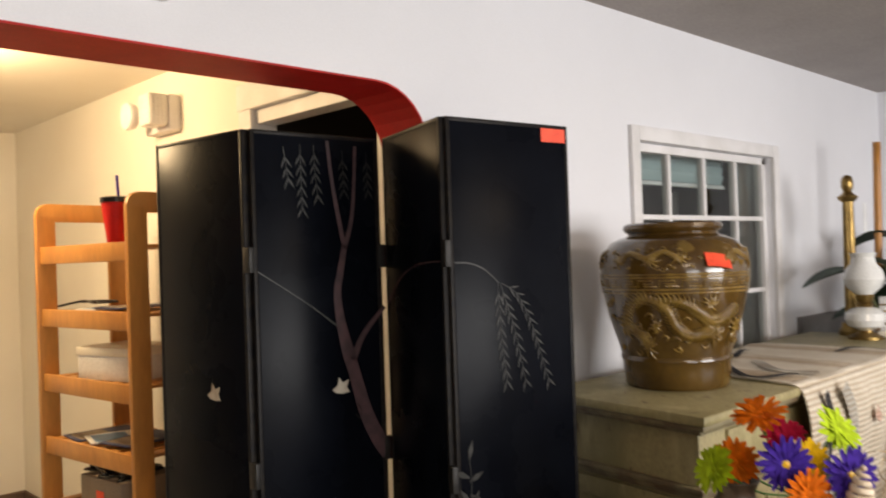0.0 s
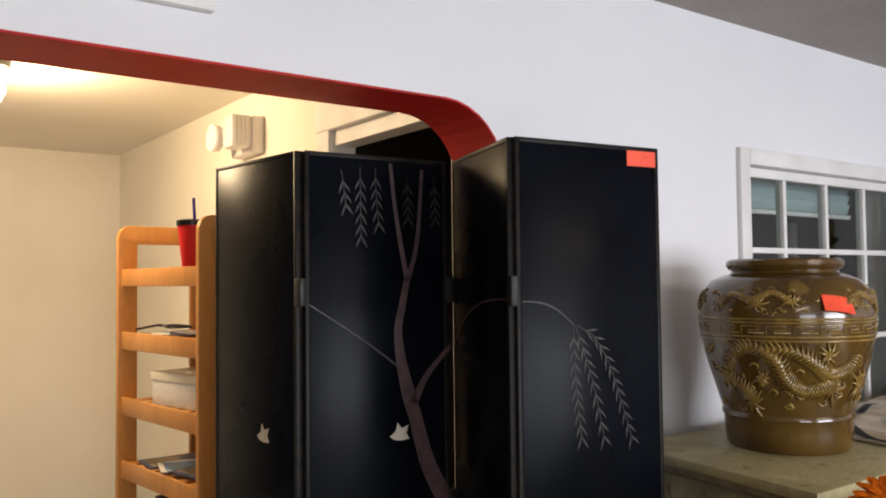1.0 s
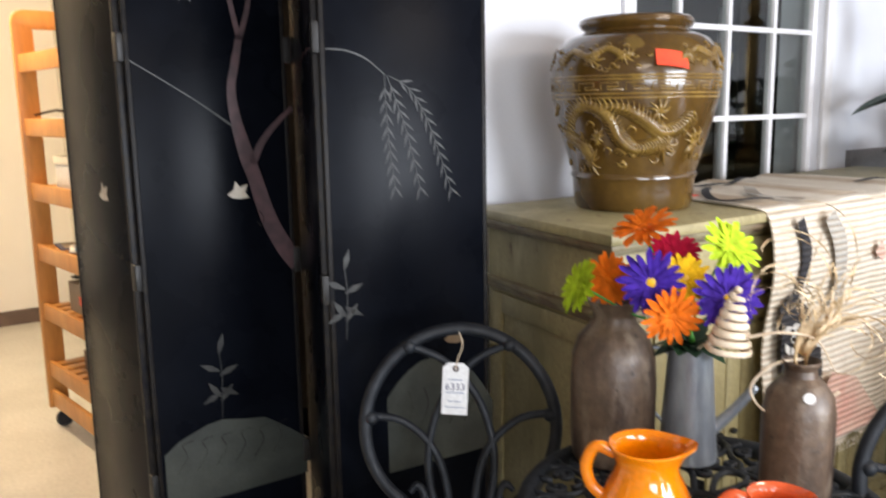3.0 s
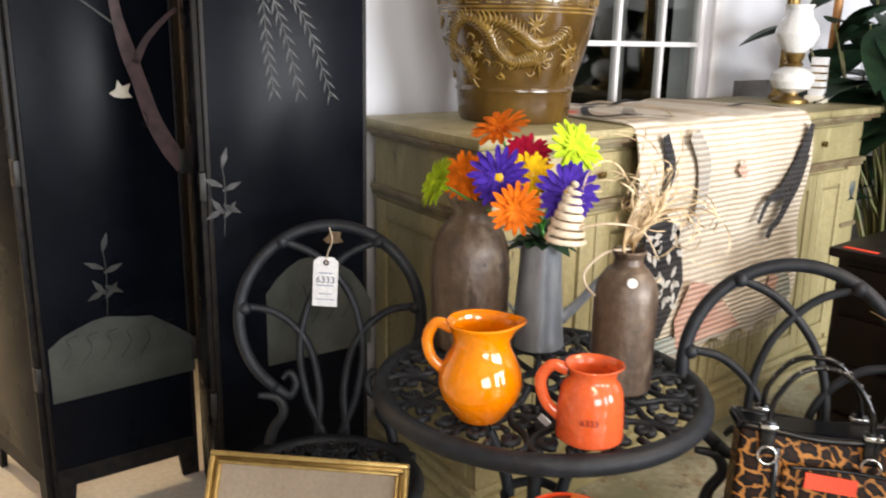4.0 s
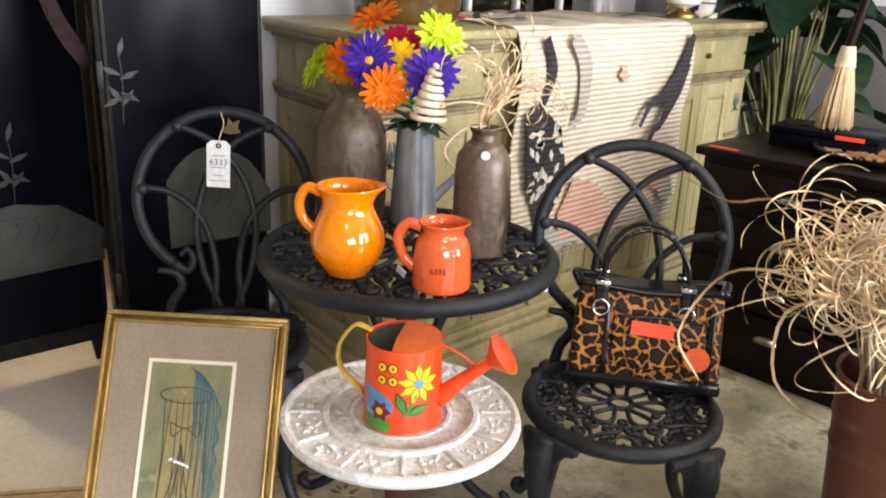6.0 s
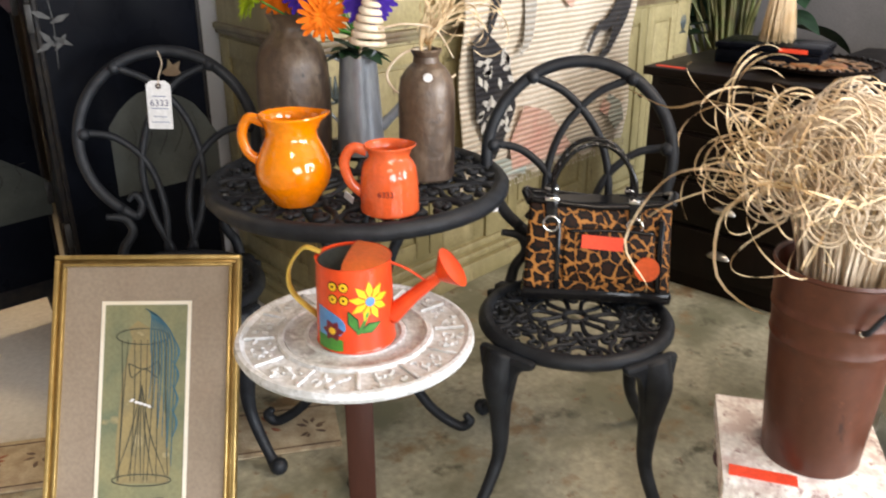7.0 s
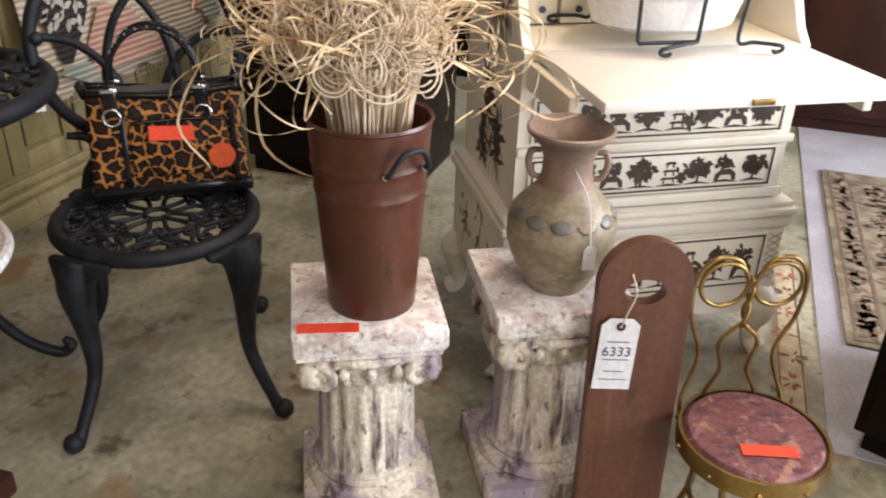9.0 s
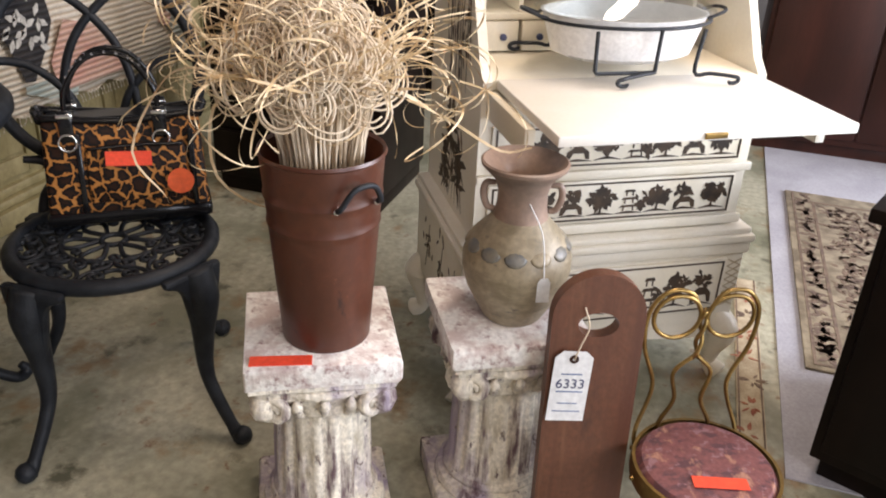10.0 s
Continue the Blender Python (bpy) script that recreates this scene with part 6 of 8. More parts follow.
    part("white_dab", pale, PAPER, pic, smooth=False, kind="stuff")
    return t


framed_print()


# ---------------- handbag ----------------
def handbag():
    t = thing("handbag", pose(2.138, 0.254, 0.431, -6, 0, -54), "leopard-print handbag with black patent trim on the chair seat", "handbag")
    W, D, Hh = 0.325, 0.13, 0.222
    b = box(-W / 2, W / 2, -D / 2, D / 2, 0.012, Hh, 0.0)
    bmesh.ops.subdivide_edges(b, edges=b.edges[:], cuts=6, use_grid_fill=True)
    for v in b.verts:
        f = (v.co.z) / Hh
        v.co.y *= 1.0 - 0.35 * f
        v.co.x *= 1.0 - 0.05 * f
        v.co.y += math.copysign(0.010 * math.sin(math.pi * f) * (1 - (2 * v.co.x / W) ** 2), v.co.y)
    bmesh.ops.bevel(b, geom=[e for e in b.edges if len(e.link_faces) == 2 and e.calc_face_angle(0) > 1.0], offset=0.010, segments=3, profile=0.5, affect="EDGES")
    body = part("body", b, LEOPARD, t)
    part("base", box(-W / 2 - 0.003, W / 2 + 0.003, -D / 2 - 0.003, D / 2 + 0.003, 0.0, 0.03, 0.008), PATENT, t, "black patent base")
    rim = bmesh.new()
    for s in (-1, 1):
        tube([(-W * 0.47, s * D * 0.32, Hh + 0.004), (-W * 0.2, s * D * 0.36, Hh - 0.004), (0, s * D * 0.36, Hh - 0.008), (W * 0.2, s * D * 0.36, Hh - 0.004), (W * 0.47, s * D * 0.32, Hh + 0.004)], 0.008, rim, 8)
    for s in (-1, 1):
        tube([(s * W * 0.465, -D * 0.32, Hh), (s * W * 0.50, 0, Hh + 0.012), (s * W * 0.465, D * 0.32, Hh)], 0.012, rim, 8)
    part("rim", rim, PATENT, t, "black patent rim")
    # solid black slab paints the darkness inside the bag's mouth
    part("opening", box(-W * 0.45, W * 0.45, -D * 0.3, D * 0.3, Hh - 0.01, Hh + 0.001), LACQUER, t, "black slab filling the mouth as its dark inside")
    for s in (-1, 1):
        for x in (-0.105, 0.075):
            st = part("strap_tab", box(x - 0.014, x + 0.014, s * D * 0.40 - 0.006, s * D * 0.40 + 0.006, Hh - 0.045, Hh + 0.02, 0.003), PATENT, t)
            rg = ring(0.017, 0.0028, 0, n=22, segs=6)
            rg.transform(Matrix.Translation((x, s * (D * 0.40 + 0.009), Hh - 0.046)) @ pose(0, 0, 0, 90))
            part("ring", rg, CHROME, st, "chrome ring")
            bk = box(x - 0.016, x + 0.016, s * D * 0.40 - 0.009, s * D * 0.40 + 0.009, Hh + 0.004, Hh + 0.013, 0.002)
            part("buckle", bk, CHROME, st)
        yy = s * D * 0.36
        hd = tube([(-0.105, yy, Hh + 0.015), (-0.098, yy, Hh + 0.06), (-0.062, yy * 0.9, Hh + 0.112), (-0.015, yy * 0.8, Hh + 0.128), (0.032, yy * 0.9, Hh + 0.112), (0.068, yy, Hh + 0.06), (0.075, yy, Hh + 0.015)], 0.0055, segs=10)
        hdl = part("handle", hd, PATENT, t, "black patent handle")
        for k in range(9):
            a = radians(30 + 15 * k)
            st = bmesh.new()
            bmesh.ops.create_icosphere(st, subdivisions=1, radius=0.0042)
            st.transform(Matrix.Translation((-0.015 - 0.088 * math.cos(a), yy * 0.9, Hh + 0.036 + 0.094 * math.sin(a))) @ Matrix.Diagonal((1, 1.5, 1, 1)))
            part("stud", st, CHROME, hdl, "chrome stud")
    for x in (-0.088, 0.133):
        sm = box(x - 0.006, x + 0.006, -D / 2 - 0.004, -D / 2 + 0.006, 0.03, Hh - 0.03, 0.002)
        for v in sm.verts:
            v.co.y += 0.022 * (v.co.z / Hh) - 0.006
        part("seam_strip", sm, PATENT, t, "black patent seam")
    pk = box(-0.075, 0.12, -D / 2 - 0.006, -D / 2 + 0.004, 0.05, 0.165, 0.006)
    for v in pk.verts:
        v.co.y += 0.022 * (v.co.z / Hh) - 0.012
    pocket = part("front_pocket", pk, LEOPARD, t)
    part("zip", tube([(-0.07, -D / 2 - 0.012, 0.165), (0.02, -D / 2 - 0.008, 0.168), (0.115, -D / 2 - 0.010, 0.165)], 0.004, segs=6), PATENT, pocket)
    s1 = box(-0.045, 0.045, -D / 2 - 0.020, -D / 2 - 0.017, 0.122, 0.152)
    s1.transform(pose(0, 0, 0, -3, 3, 0))
    part("price_sticker", s1, ORANGE_TAG, t, "bright orange price sticker", smooth=False)
    rt = lathe([(0, 0), (0.027, 0), (0.027, 0.001), (0, 0.001)], 28)
    rt.transform(Matrix.Translation((0.105, -D / 2 - 0.020, 0.088)) @ pose(0, 0, 0, 86))
    part("hang_tag", rt, CORAL_GLAZE, t, "round orange hang tag")
    return t


handbag()


# ---------------- pedestals, bucket, vase, board ----------------
def pedestal(m, label):
    t = thing("column_pedestal", m, label, "pedestal", "plaster column pedestals")
    s = 0.128
    r = random.Random(int(m.translation.x * 1000))

    def rough(b, k=0.0015):
        for v in b.verts:
            v.co += Vector((r.uniform(-k, k), r.uniform(-k, k), r.uniform(-k, k)))
        return b
    part("top_slab", rough(box(-s, s, -s, s, 0.398, 0.44, 0.006)), STONE_TOP, t)
    ab = box(-s * 0.95, s * 0.95, -s * 0.95, s * 0.95, 0.386, 0.399, 0.004)
    box(-s * 0.89, s * 0.89, -s * 0.89, s * 0.89, 0.366, 0.387, 0.008, bm=ab)
    part("abacus", rough(ab, 0.002), STONE, t)
    cb, rows = bmesh.new(), []
    for z, rad, sq in ((0.306, 0.086, 0.0), (0.314, 0.095, 0.0), (0.322, 0.090, 0.1), (0.336, 0.094, 0.45), (0.352, 0.103, 0.8), (0.368, 0.110, 1.0)):
        row = []
        for k in range(48):
            a = 2 * math.pi * k / 48
            c, e = math.cos(a), math.sin(a)
            f = rad * (1 - sq + sq / max(abs(c), abs(e)))
            row.append(cb.verts.new((f * c, f * e, z)))
        rows.append(row)
    for a, b in zip(rows, rows[1:]):
        for k in range(48):
            cb.faces.new((a[k], a[(k + 1) % 48], b[(k + 1) % 48], b[k]))
    cb.faces.new(rows[0][::-1])
    cb.faces.new(rows[-1])
    cap = part("capital", rough(cb), STONE, t)
    for side in range(4):
        turn = pose(0, 0, 0, 0, 0, 90 * side)
        for sx in (-1, 1):
            v = bmesh.new()
            pts = []
            for k in range(26):
                f = k / 25
                a = f * 2 * math.pi * 1.6
                rr = 0.027 * (1 - f * 0.85)
                pts.append((sx * rr * math.cos(a), 0, rr * math.sin(a)))
            tube(pts, [0.0105, 0.009, 0.006], v, 7, raw=True)
            v.transform(turn @ Matrix.Translation((sx * 0.082, -0.106, 0.345)) @ pose(0, 0, 0, 0, 0, sx * 24))
            part("volute", rough(v, 0.0012), STONE, cap)
        for q in range(3):
            u = -0.045 + 0.045 * q
            ac = tube([(u * 0.8, -0.088, 0.314), (u, -0.098, 0.330), (u, -0.106, 0.344), (u, -0.112, 0.354), (u, -0.108, 0.362)], [0.005, 0.008, 0.010, 0.008, 0.004], segs=8, n=4, flat=1.0)
            ac.transform(turn)
            part("acanthus_leaf", rough(ac, 0.0018), STONE, cap)
        lf = tube([(0.085, -0.085, 0.378), (0.100, -0.100, 0.362), (0.100, -0.100, 0.342), (0.086, -0.086, 0.322), (0.068, -0.068, 0.296)], [0.016, 0.020, 0.020, 0.014, 0.006], segs=9, n=6)
        lf.transform(turn)
        part("corner_leaf", rough(lf, 0.0022), STONE, cap)
        sw = tube([(-0.078, -0.100, 0.380), (-0.04, -0.108, 0.374), (0, -0.110, 0.371), (0.04, -0.108, 0.374), (0.078, -0.100, 0.380)], [0.006, 0.009, 0.011, 0.009, 0.006], segs=8)
        sw.transform(turn)
        part("carved_band", rough(sw, 0.0015), STONE, cap)
    sh = bmesh.new()
    n, rows = 72, []
    for z, rad in ((0.10, 0.096), (0.112, 0.092), (0.20, 0.090), (0.296, 0.086), (0.312, 0.088)):
        row = []
        for k in range(n):
            a = 2 * math.pi * k / n
            d = 0.0085 * abs(math.sin(a * 9)) ** 0.7 if 0.105 < z < 0.30 else 0.0085
            rr = rad - 0.0085 + d
            row.append(sh.verts.new((rr * math.cos(a), rr * math.sin(a), z)))
        rows.append(row)
    for a, b in zip(rows, rows[1:]):
        for k in range(n):
            sh.faces.new((a[k], a[(k + 1) % n], b[(k + 1) % n], b[k]))
    part("fluted_shaft", sh, STONE, t)
    part("base_ring", rough(lathe([(0, 0.05), (0.108, 0.05), (0.116, 0.06), (0.112, 0.074), (0.098, 0.08), (0.102, 0.09), (0.098, 0.10), (0, 0.10)], 32)), STONE, t)
    part("plinth", rough(box(-s * 0.98, s * 0.98, -s * 0.98, s * 0.98, 0.0, 0.052, 0.006)), STONE, t)
    return t


ped = pedestal(pose(1.863, -0.327, 0, 0, 0, 28.5), "stained plaster column pedestal under a metal bucket")
sk = box(-0.05, 0.05, -0.013, 0.013, 0.441, 0.4425)
sk.transform(pose(0, 0, 0, 0, 0, -90 - 4) @ Matrix.Translation((-0.060, -0.108, 0)))
part("price_sticker", sk, ORANGE_TAG, ped, "bright orange price sticker", smooth=False)
pedestal(pose(2.043, -0.615, 0, 0, 0, 30), "stained plaster column pedestal under a stoneware vase")


def bucket():
    t = thing("flower_bucket", pose(1.852, -0.345, 0.4405, 0, 0, -122), "tall rust-brown enamelled metal flower bucket", "bucket")
    taper = lambda z: 0.0735 + 0.0235 / 0.325 * z
    prof = [(0, 0.004), (0.070, 0.004), (0.0725, 0.0), (0.0740, 0.004), (0.0742, 0.009)] + [(taper(z), z) for z in (0.018, 0.06, 0.12, 0.17)]
    for z in (0.216, 0.262):
        prof += [(taper(z - 0.016), z - 0.016), (taper(z - 0.005), z - 0.005), (taper(z) + 0.0020, z - 0.0015), (taper(z) + 0.0020, z + 0.0015), (taper(z + 0.005), z + 0.005), (taper(z + 0.016), z + 0.016)]
    prof += [(taper(0.312), 0.312), (0.0968, 0.325), (0.1005, 0.329), (0.0985, 0.334), (0.094, 0.329), (0.07, 0.02), (0, 0.012)]
    part("body", lathe(prof, 48), BUCKET, t)
    for a in (0, 180):
        h = tube([(0.096, -0.036, 0.268), (0.104, -0.036, 0.274), (0.112, -0.02, 0.300), (0.114, 0.0, 0.306), (0.112, 0.02, 0.300), (0.104, 0.036, 0.274), (0.096, 0.036, 0.268)], 0.0046, segs=8)
        h.transform(pose(0, 0, 0, 0, 0, a))
        part("handle", h, IRON, t, "dark bail handle")
        for s in (-1, 1):
            rv = bmesh.new()
            bmesh.ops.create_icosphere(rv, subdivisions=2, radius=0.006)
            rv.transform(pose(0, 0, 0, 0, 0, a) @ Matrix.Translation((0.0925, s * 0.036, 0.266)))
            part("rivet", rv, CHROME, t)
    return t


bucket()


def bucket_raffia():
    t = thing("raffia_bundle", pose(1.852, -0.345, 0.4405), "large bundle of pale curled raffia standing in the bucket", "dried grass")
    r = random.Random(11)
    # straight stalks fanning out of the bucket
    st = bmesh.new()
    for k in range(190):
        a, q = r.uniform(0, 6.283), math.sqrt(r.random())
        x0, y0 = 0.05 * q * math.cos(a), 0.05 * q * math.sin(a)
        f = r.uniform(1.7, 2.3)
        tube([(x0, y0, 0.03), (x0 * 1.35, y0 * 1.35, 0.33), (x0 * f + r.uniform(-0.012, 0.012), y0 * f + r.uniform(-0.012, 0.012), r.uniform(0.44, 0.50))], r.uniform(0.0012, 0.0028), st, 4, 2)
    part("straight_straw", st, STRAW, t, "straight pale stalks", kind="stuff")
    # nest of wound loops over the stalks
    nest = bmesh.new()
    for k in range(190):
        a, q = r.uniform(0, 6.283), math.sqrt(r.random())
        c = Vector((0.105 * q * math.cos(a) - 0.025, 0.105 * q * math.sin(a) + 0.01, 0.535 - 0.085 * q * q + r.uniform(-0.03, 0.025)))
        up = Vector((0.9 * math.cos(a) * q - 0.75 + r.uniform(-0.5, 0.5), 0.9 * math.sin(a) * q + r.uniform(-0.5, 0.5), 0.5 + r.uniform(-0.3, 0.4))).normalized()
        e1 = up.orthogonal().normalized()
        e2 = up.cross(e1)
        rr, turns, ph = r.uniform(0.018, 0.062), r.uniform(0.9, 2.6), r.uniform(0, 6.283)
        n = int(12 * turns)
        oval = r.uniform(0.7, 1.0)
        pts = [c + (e1 * math.cos(ph + 6.283 * turns * i / n) + e2 * oval * math.sin(ph + 6.283 * turns * i / n)) * rr * (1 - 0.35 * i / n) + up * 0.012 * i / n for i in range(n + 1)]
        foot = Vector((c.x * 0.5, c.y * 0.5, 0.42))
        if k % 2:
            pts = [foot, foot.lerp(pts[0], 0.5) + Vector((0, 0, 0.01))] + pts
        tube(pts, r.uniform(0.0011, 0.0021), nest, 4, 2)
    part("wound_raffia", nest, STRAW, t, "pale wound loops", kind="stuff")
    # looser flat strands arching out on all sides and curling back
    cu = bmesh.new()
    made = 0
    while made < 125:
        a, q = r.uniform(0, 6.283), math.sqrt(r.random())
        c, s = math.cos(a), math.sin(a)
        q = 0.45 + 0.55 * q
        start = (0.08 * q * c, 0.08 * q * s, r.uniform(0.42, 0.48))
        out = r.uniform(0.3, 1.5) * (0.4 + q)
        path = curl(start, (c * out, s * out, r.uniform(0.2, 1.0)), r.uniform(0.22, 0.52), r.uniform(0.14, 0.42), r, 0.55)
        if min(w.z + 0.8 * max(0.0, w.xy.length - 0.12) for w in path) > 0.40 and max(w.z + 0.25 * w.xy.length for w in path) < 0.62 and max(w.xy.length for w in path) < 0.27:
            ribbon(cu, [(start[0] * 0.7, start[1] * 0.7, start[2] - 0.06)] + path, r.uniform(0.0009, 0.0026), r)
            made += 1
    part("curled_raffia", cu, RAFFIA, t, "tangled curled strands", kind="stuff")
    lo = bmesh.new()
    for k in range(24):
        a = radians(-110 + 270 * r.random())
        c, s = math.cos(a), math.sin(a)
        ribbon(lo, [(0.05 * c, 0.05 * s, 0.38)] + curl((0.09 * c, 0.09 * s, 0.45), (c * 1.3, s * 1.3, r.uniform(0.1, 0.8)), r.uniform(0.20, 0.34), r.uniform(0.14, 0.36), r, 0.6), r.uniform(0.001, 0.0022), r)
    part("loose_raffia", lo, RAFFIA, t, "long loose strands falling outwards", kind="stuff")
    # a few long strands that fall beside the bag and over the vase
    for pts in ([(-0.06, 0.08, 0.44), (0.02, 0.24, 0.42), (0.10, 0.36, 0.35), (0.06, 0.40, 0.24), (0.08, 0.36, 0.16), (0.12, 0.38, 0.12)],
                [(-0.02, 0.09, 0.43), (0.02, 0.20, 0.36), (0.0, 0.19, 0.25), (0.04, 0.12, 0.19), (0.07, 0.10, 0.22)],
                [(0.06, -0.07, 0.43), (0.13, -0.16, 0.36), (0.17, -0.24, 0.305), (0.18, -0.29, 0.315)],
                [(0.04, 0.05, 0.44), (0.15, 0.28, 0.50), (0.22, 0.42, 0.46), (0.28, 0.55, 0.47)]):
        lb = bmesh.new()
        ribbon(lb, pts, 0.0032, r)
        part("long_strand", lb, RAFFIA, t)
    return t


bucket_raffia()


def stoneware_vase():
    t = thing("stoneware_vase", pose(2.028, -0.628, 0.4405, 0, 0, -20), "grey-brown stoneware vase with flared rim, small handles and a price tag", "vase")
    prof = [(0, 0), (0.050, 0), (0.054, 0.004), (0.068, 0.03), (0.086, 0.065), (0.095, 0.10), (0.095, 0.125), (0.083, 0.155), (0.062, 0.178), (0.047, 0.195), (0.043, 0.215), (0.042, 0.24), (0.049, 0.262), (0.066, 0.280), (0.073, 0.287), (0.074, 0.293), (0.070, 0.295), (0.058, 0.284), (0.040, 0.262), (0.036, 0.24), (0.037, 0.235), (0, 0.232)]
    b = lathe(prof[:10], 44)
    for v in b.verts:
        v.co.xy *= 1 + 0.004 * math.sin(v.co.z * 900)
    body = part("body", b, STONEWARE, t)
    part("neck", lathe(prof[9:], 44), STONEWARE_RIM, t, "pinkish brown glazed neck and rim")
    for a in (0, 180):
        h = tube([(0.046, 0, 0.252), (0.062, 0, 0.25), (0.066, 0, 0.23), (0.058, 0, 0.208), (0.046, 0, 0.204)], [0.005, 0.006, 0.006, 0.006, 0.005], segs=8)
        h.transform(pose(0, 0, 0, 0, 0, a - 55))
        part("handle", h, STONEWARE_RIM, t)
    for k in range(12):
        a = 2 * math.pi * k / 12
        d = bmesh.new()
        bmesh.ops.create_icosphere(d, subdivisions=2, radius=1)
        d.transform(pose(0, 0, 0, 0, 0, math.degrees(a)) @ Matrix.Translation((0.083, 0, 0.150)) @ pose(0, 0, 0, 0, -38, 0) @ Matrix.Diagonal((0.0040, 0.0195, 0.015, 1)))
        part("relief_boss", d, STONEWARE if k % 4 == 0 else BLUE_GREY, body)
    tg = prism([(-0.011, -0.045), (0.011, -0.045), (0.011, -0.008), (0.006, 0.0), (-0.006, 0.0), (-0.011, -0.008)], 0.0008)
    tg.transform(pose(0, 0, 0, 0, 0, -42) @ Matrix.Translation((0.02, -0.100, 0.125)))
    part("price_tag", tg, PAPER, t, "small white string tag", smooth=False)
    sg = tube([(0.0, -0.045, 0.235), (0.018, -0.075, 0.19), (0.02, -0.100, 0.122)], 0.0012, segs=5)
    sg.transform(pose(0, 0, 0, 0, 0, -42))
    part("string", sg, PAPER, t)
    return t


stoneware_vase()


def plank():
    t = thing("wooden_board", pose(1.900, -0.806, 0, -4, 0, -67), "long reddish-brown plank with rounded top and oval hand hole", "wooden board")
    w, hh = 0.078, 0.60
    b = bmesh.new()
    outer, inner = [], []
    n = 48
    for k in range(n):
        a = 2 * math.pi * k / n - math.pi / 2
        c, s = math.cos(a), math.sin(a)
        outer.append((w * c, hh - w + w * s) if s >= 0 else (w * max(-1, min(1, c * 1.6)), max(0.0, (hh - w) * (1 + s / 0.78))))
        inner.append((0.034 * c, hh - 0.090 + 0.022 * s))
    rows = []
    for y in (0.0, 0.026):
        rows.append(([b.verts.new((x, y, z)) for x, z in outer], [b.verts.new((x, y, z)) for x, z in inner]))
    (o0, i0), (o1, i1) = rows
    for k in range(n):
        j = (k + 1) % n
        b.faces.new((o0[k], o0[j], i0[j], i0[k]))
        b.faces.new((o1[j], o1[k], i1[k], i1[j]))
        b.faces.new((o0[j], o0[k], o1[k], o1[j]))
        b.faces.new((i0[k], i0[j], i1[j], i1[k]))
    bmesh.ops.recalc_face_normals(b, faces=b.faces[:])
    part("plank", b, BROWN_WOOD, t, smooth=False)
    return t


plank()
shipping_tag("board_tag", pose(1.910, -0.763, 0.465, -4, 3, -67) @ Matrix.Scale(1.2, 4), "white card lot tag tied to the brown plank")


def wire_stool():
    t = thing("wire_stool", pose(1.935, -1.003, 0, 0, 0, -66), "small brass wire parlour stool with mauve plush seat", "stool")
    part("seat", lathe([(0, 0.255), (0.116, 0.255), (0.119, 0.27), (0.108, 0.283), (0.06, 0.289), (0, 0.290)], 40), STOOL_SEAT, t)
    part("seat_band", lathe([(0.118, 0.245), (0.124, 0.245), (0.126, 0.262), (0.124, 0.280), (0.118, 0.280)], 40), BRASS, t, "brass band")
    for k in range(10):
        a = 2 * math.pi * k / 10
        sd = bmesh.new()
        bmesh.ops.create_icosphere(sd, subdivisions=1, radius=0.006)
        sd.transform(Matrix.Translation((0.126 * math.cos(a), 0.126 * math.sin(a), 0.258)))
        part("stud", sd, BRASS, t)
    for k in range(4):
        a = radians(45 + 90 * k)
        c, s = math.cos(a), math.sin(a)
        part("leg", tube([(0.11 * c, 0.11 * s, 0.25), (0.085 * c, 0.085 * s, 0.15), (0.10 * c, 0.10 * s, 0.06), (0.135 * c, 0.135 * s, 0.006)], 0.006, segs=8), BRASS, t)
    part("stretcher", ring(0.085, 0.005, 0.14, n=28), BRASS, t)
    rr = 0.0041
    for s in (-1, 1):
        rg = bmesh.new()
        pts = [(s * 0.047 + 0.041 * math.cos(2 * math.pi * k / 24), 0, 0.50 + 0.041 * math.sin(2 * math.pi * k / 24)) for k in range(24)]
        tube(pts, rr, rg, 7, raw=True, closed=True)
        rg.transform(Matrix.Translation((0, 0.118, 0)))
        part("back_ring", rg, BRASS, t)
        o = tube([(s * 0.005, 0.118, 0.505), (s * 0.028, 0.12, 0.544), (s * 0.068, 0.12, 0.548), (s * 0.096, 0.12, 0.51), (s * 0.094, 0.12, 0.44), (s * 0.068, 0.118, 0.36), (s * 0.092, 0.10, 0.28), (s * 0.095, 0.085, 0.25)], rr, segs=7)
        part("back_wire", o, BRASS, t)
        i = tube([(s * 0.004, 0.118, 0.42), (s * 0.034, 0.118, 0.385), (s * 0.025, 0.115, 0.33), (s * 0.045, 0.112, 0.285), (s * 0.05, 0.11, 0.25)], rr, segs=7)
        part("back_wire", i, BRASS, t)
    tw = bmesh.new()
    for q in (0, math.pi):
        tube([(0.005 * math.cos(q + k * 0.7), 0.118 + 0.005 * math.sin(q + k * 0.7), 0.415 + 0.009 * k) for k in range(12)], 0.004, tw, 6, raw=True)
    part("twisted_stem", tw, BRASS, t)
    st = box(-0.045, 0.045, -0.013, 0.013, 0.2915, 0.2925)
    st.transform(Matrix.Translation((0.0, -0.055, -0.001)) @ pose(0, 0, 0, 0, 0, -8))
    part("price_sticker", st, ORANGE_TAG, t, "bright orange price sticker", smooth=False)
    return t


wire_stool()


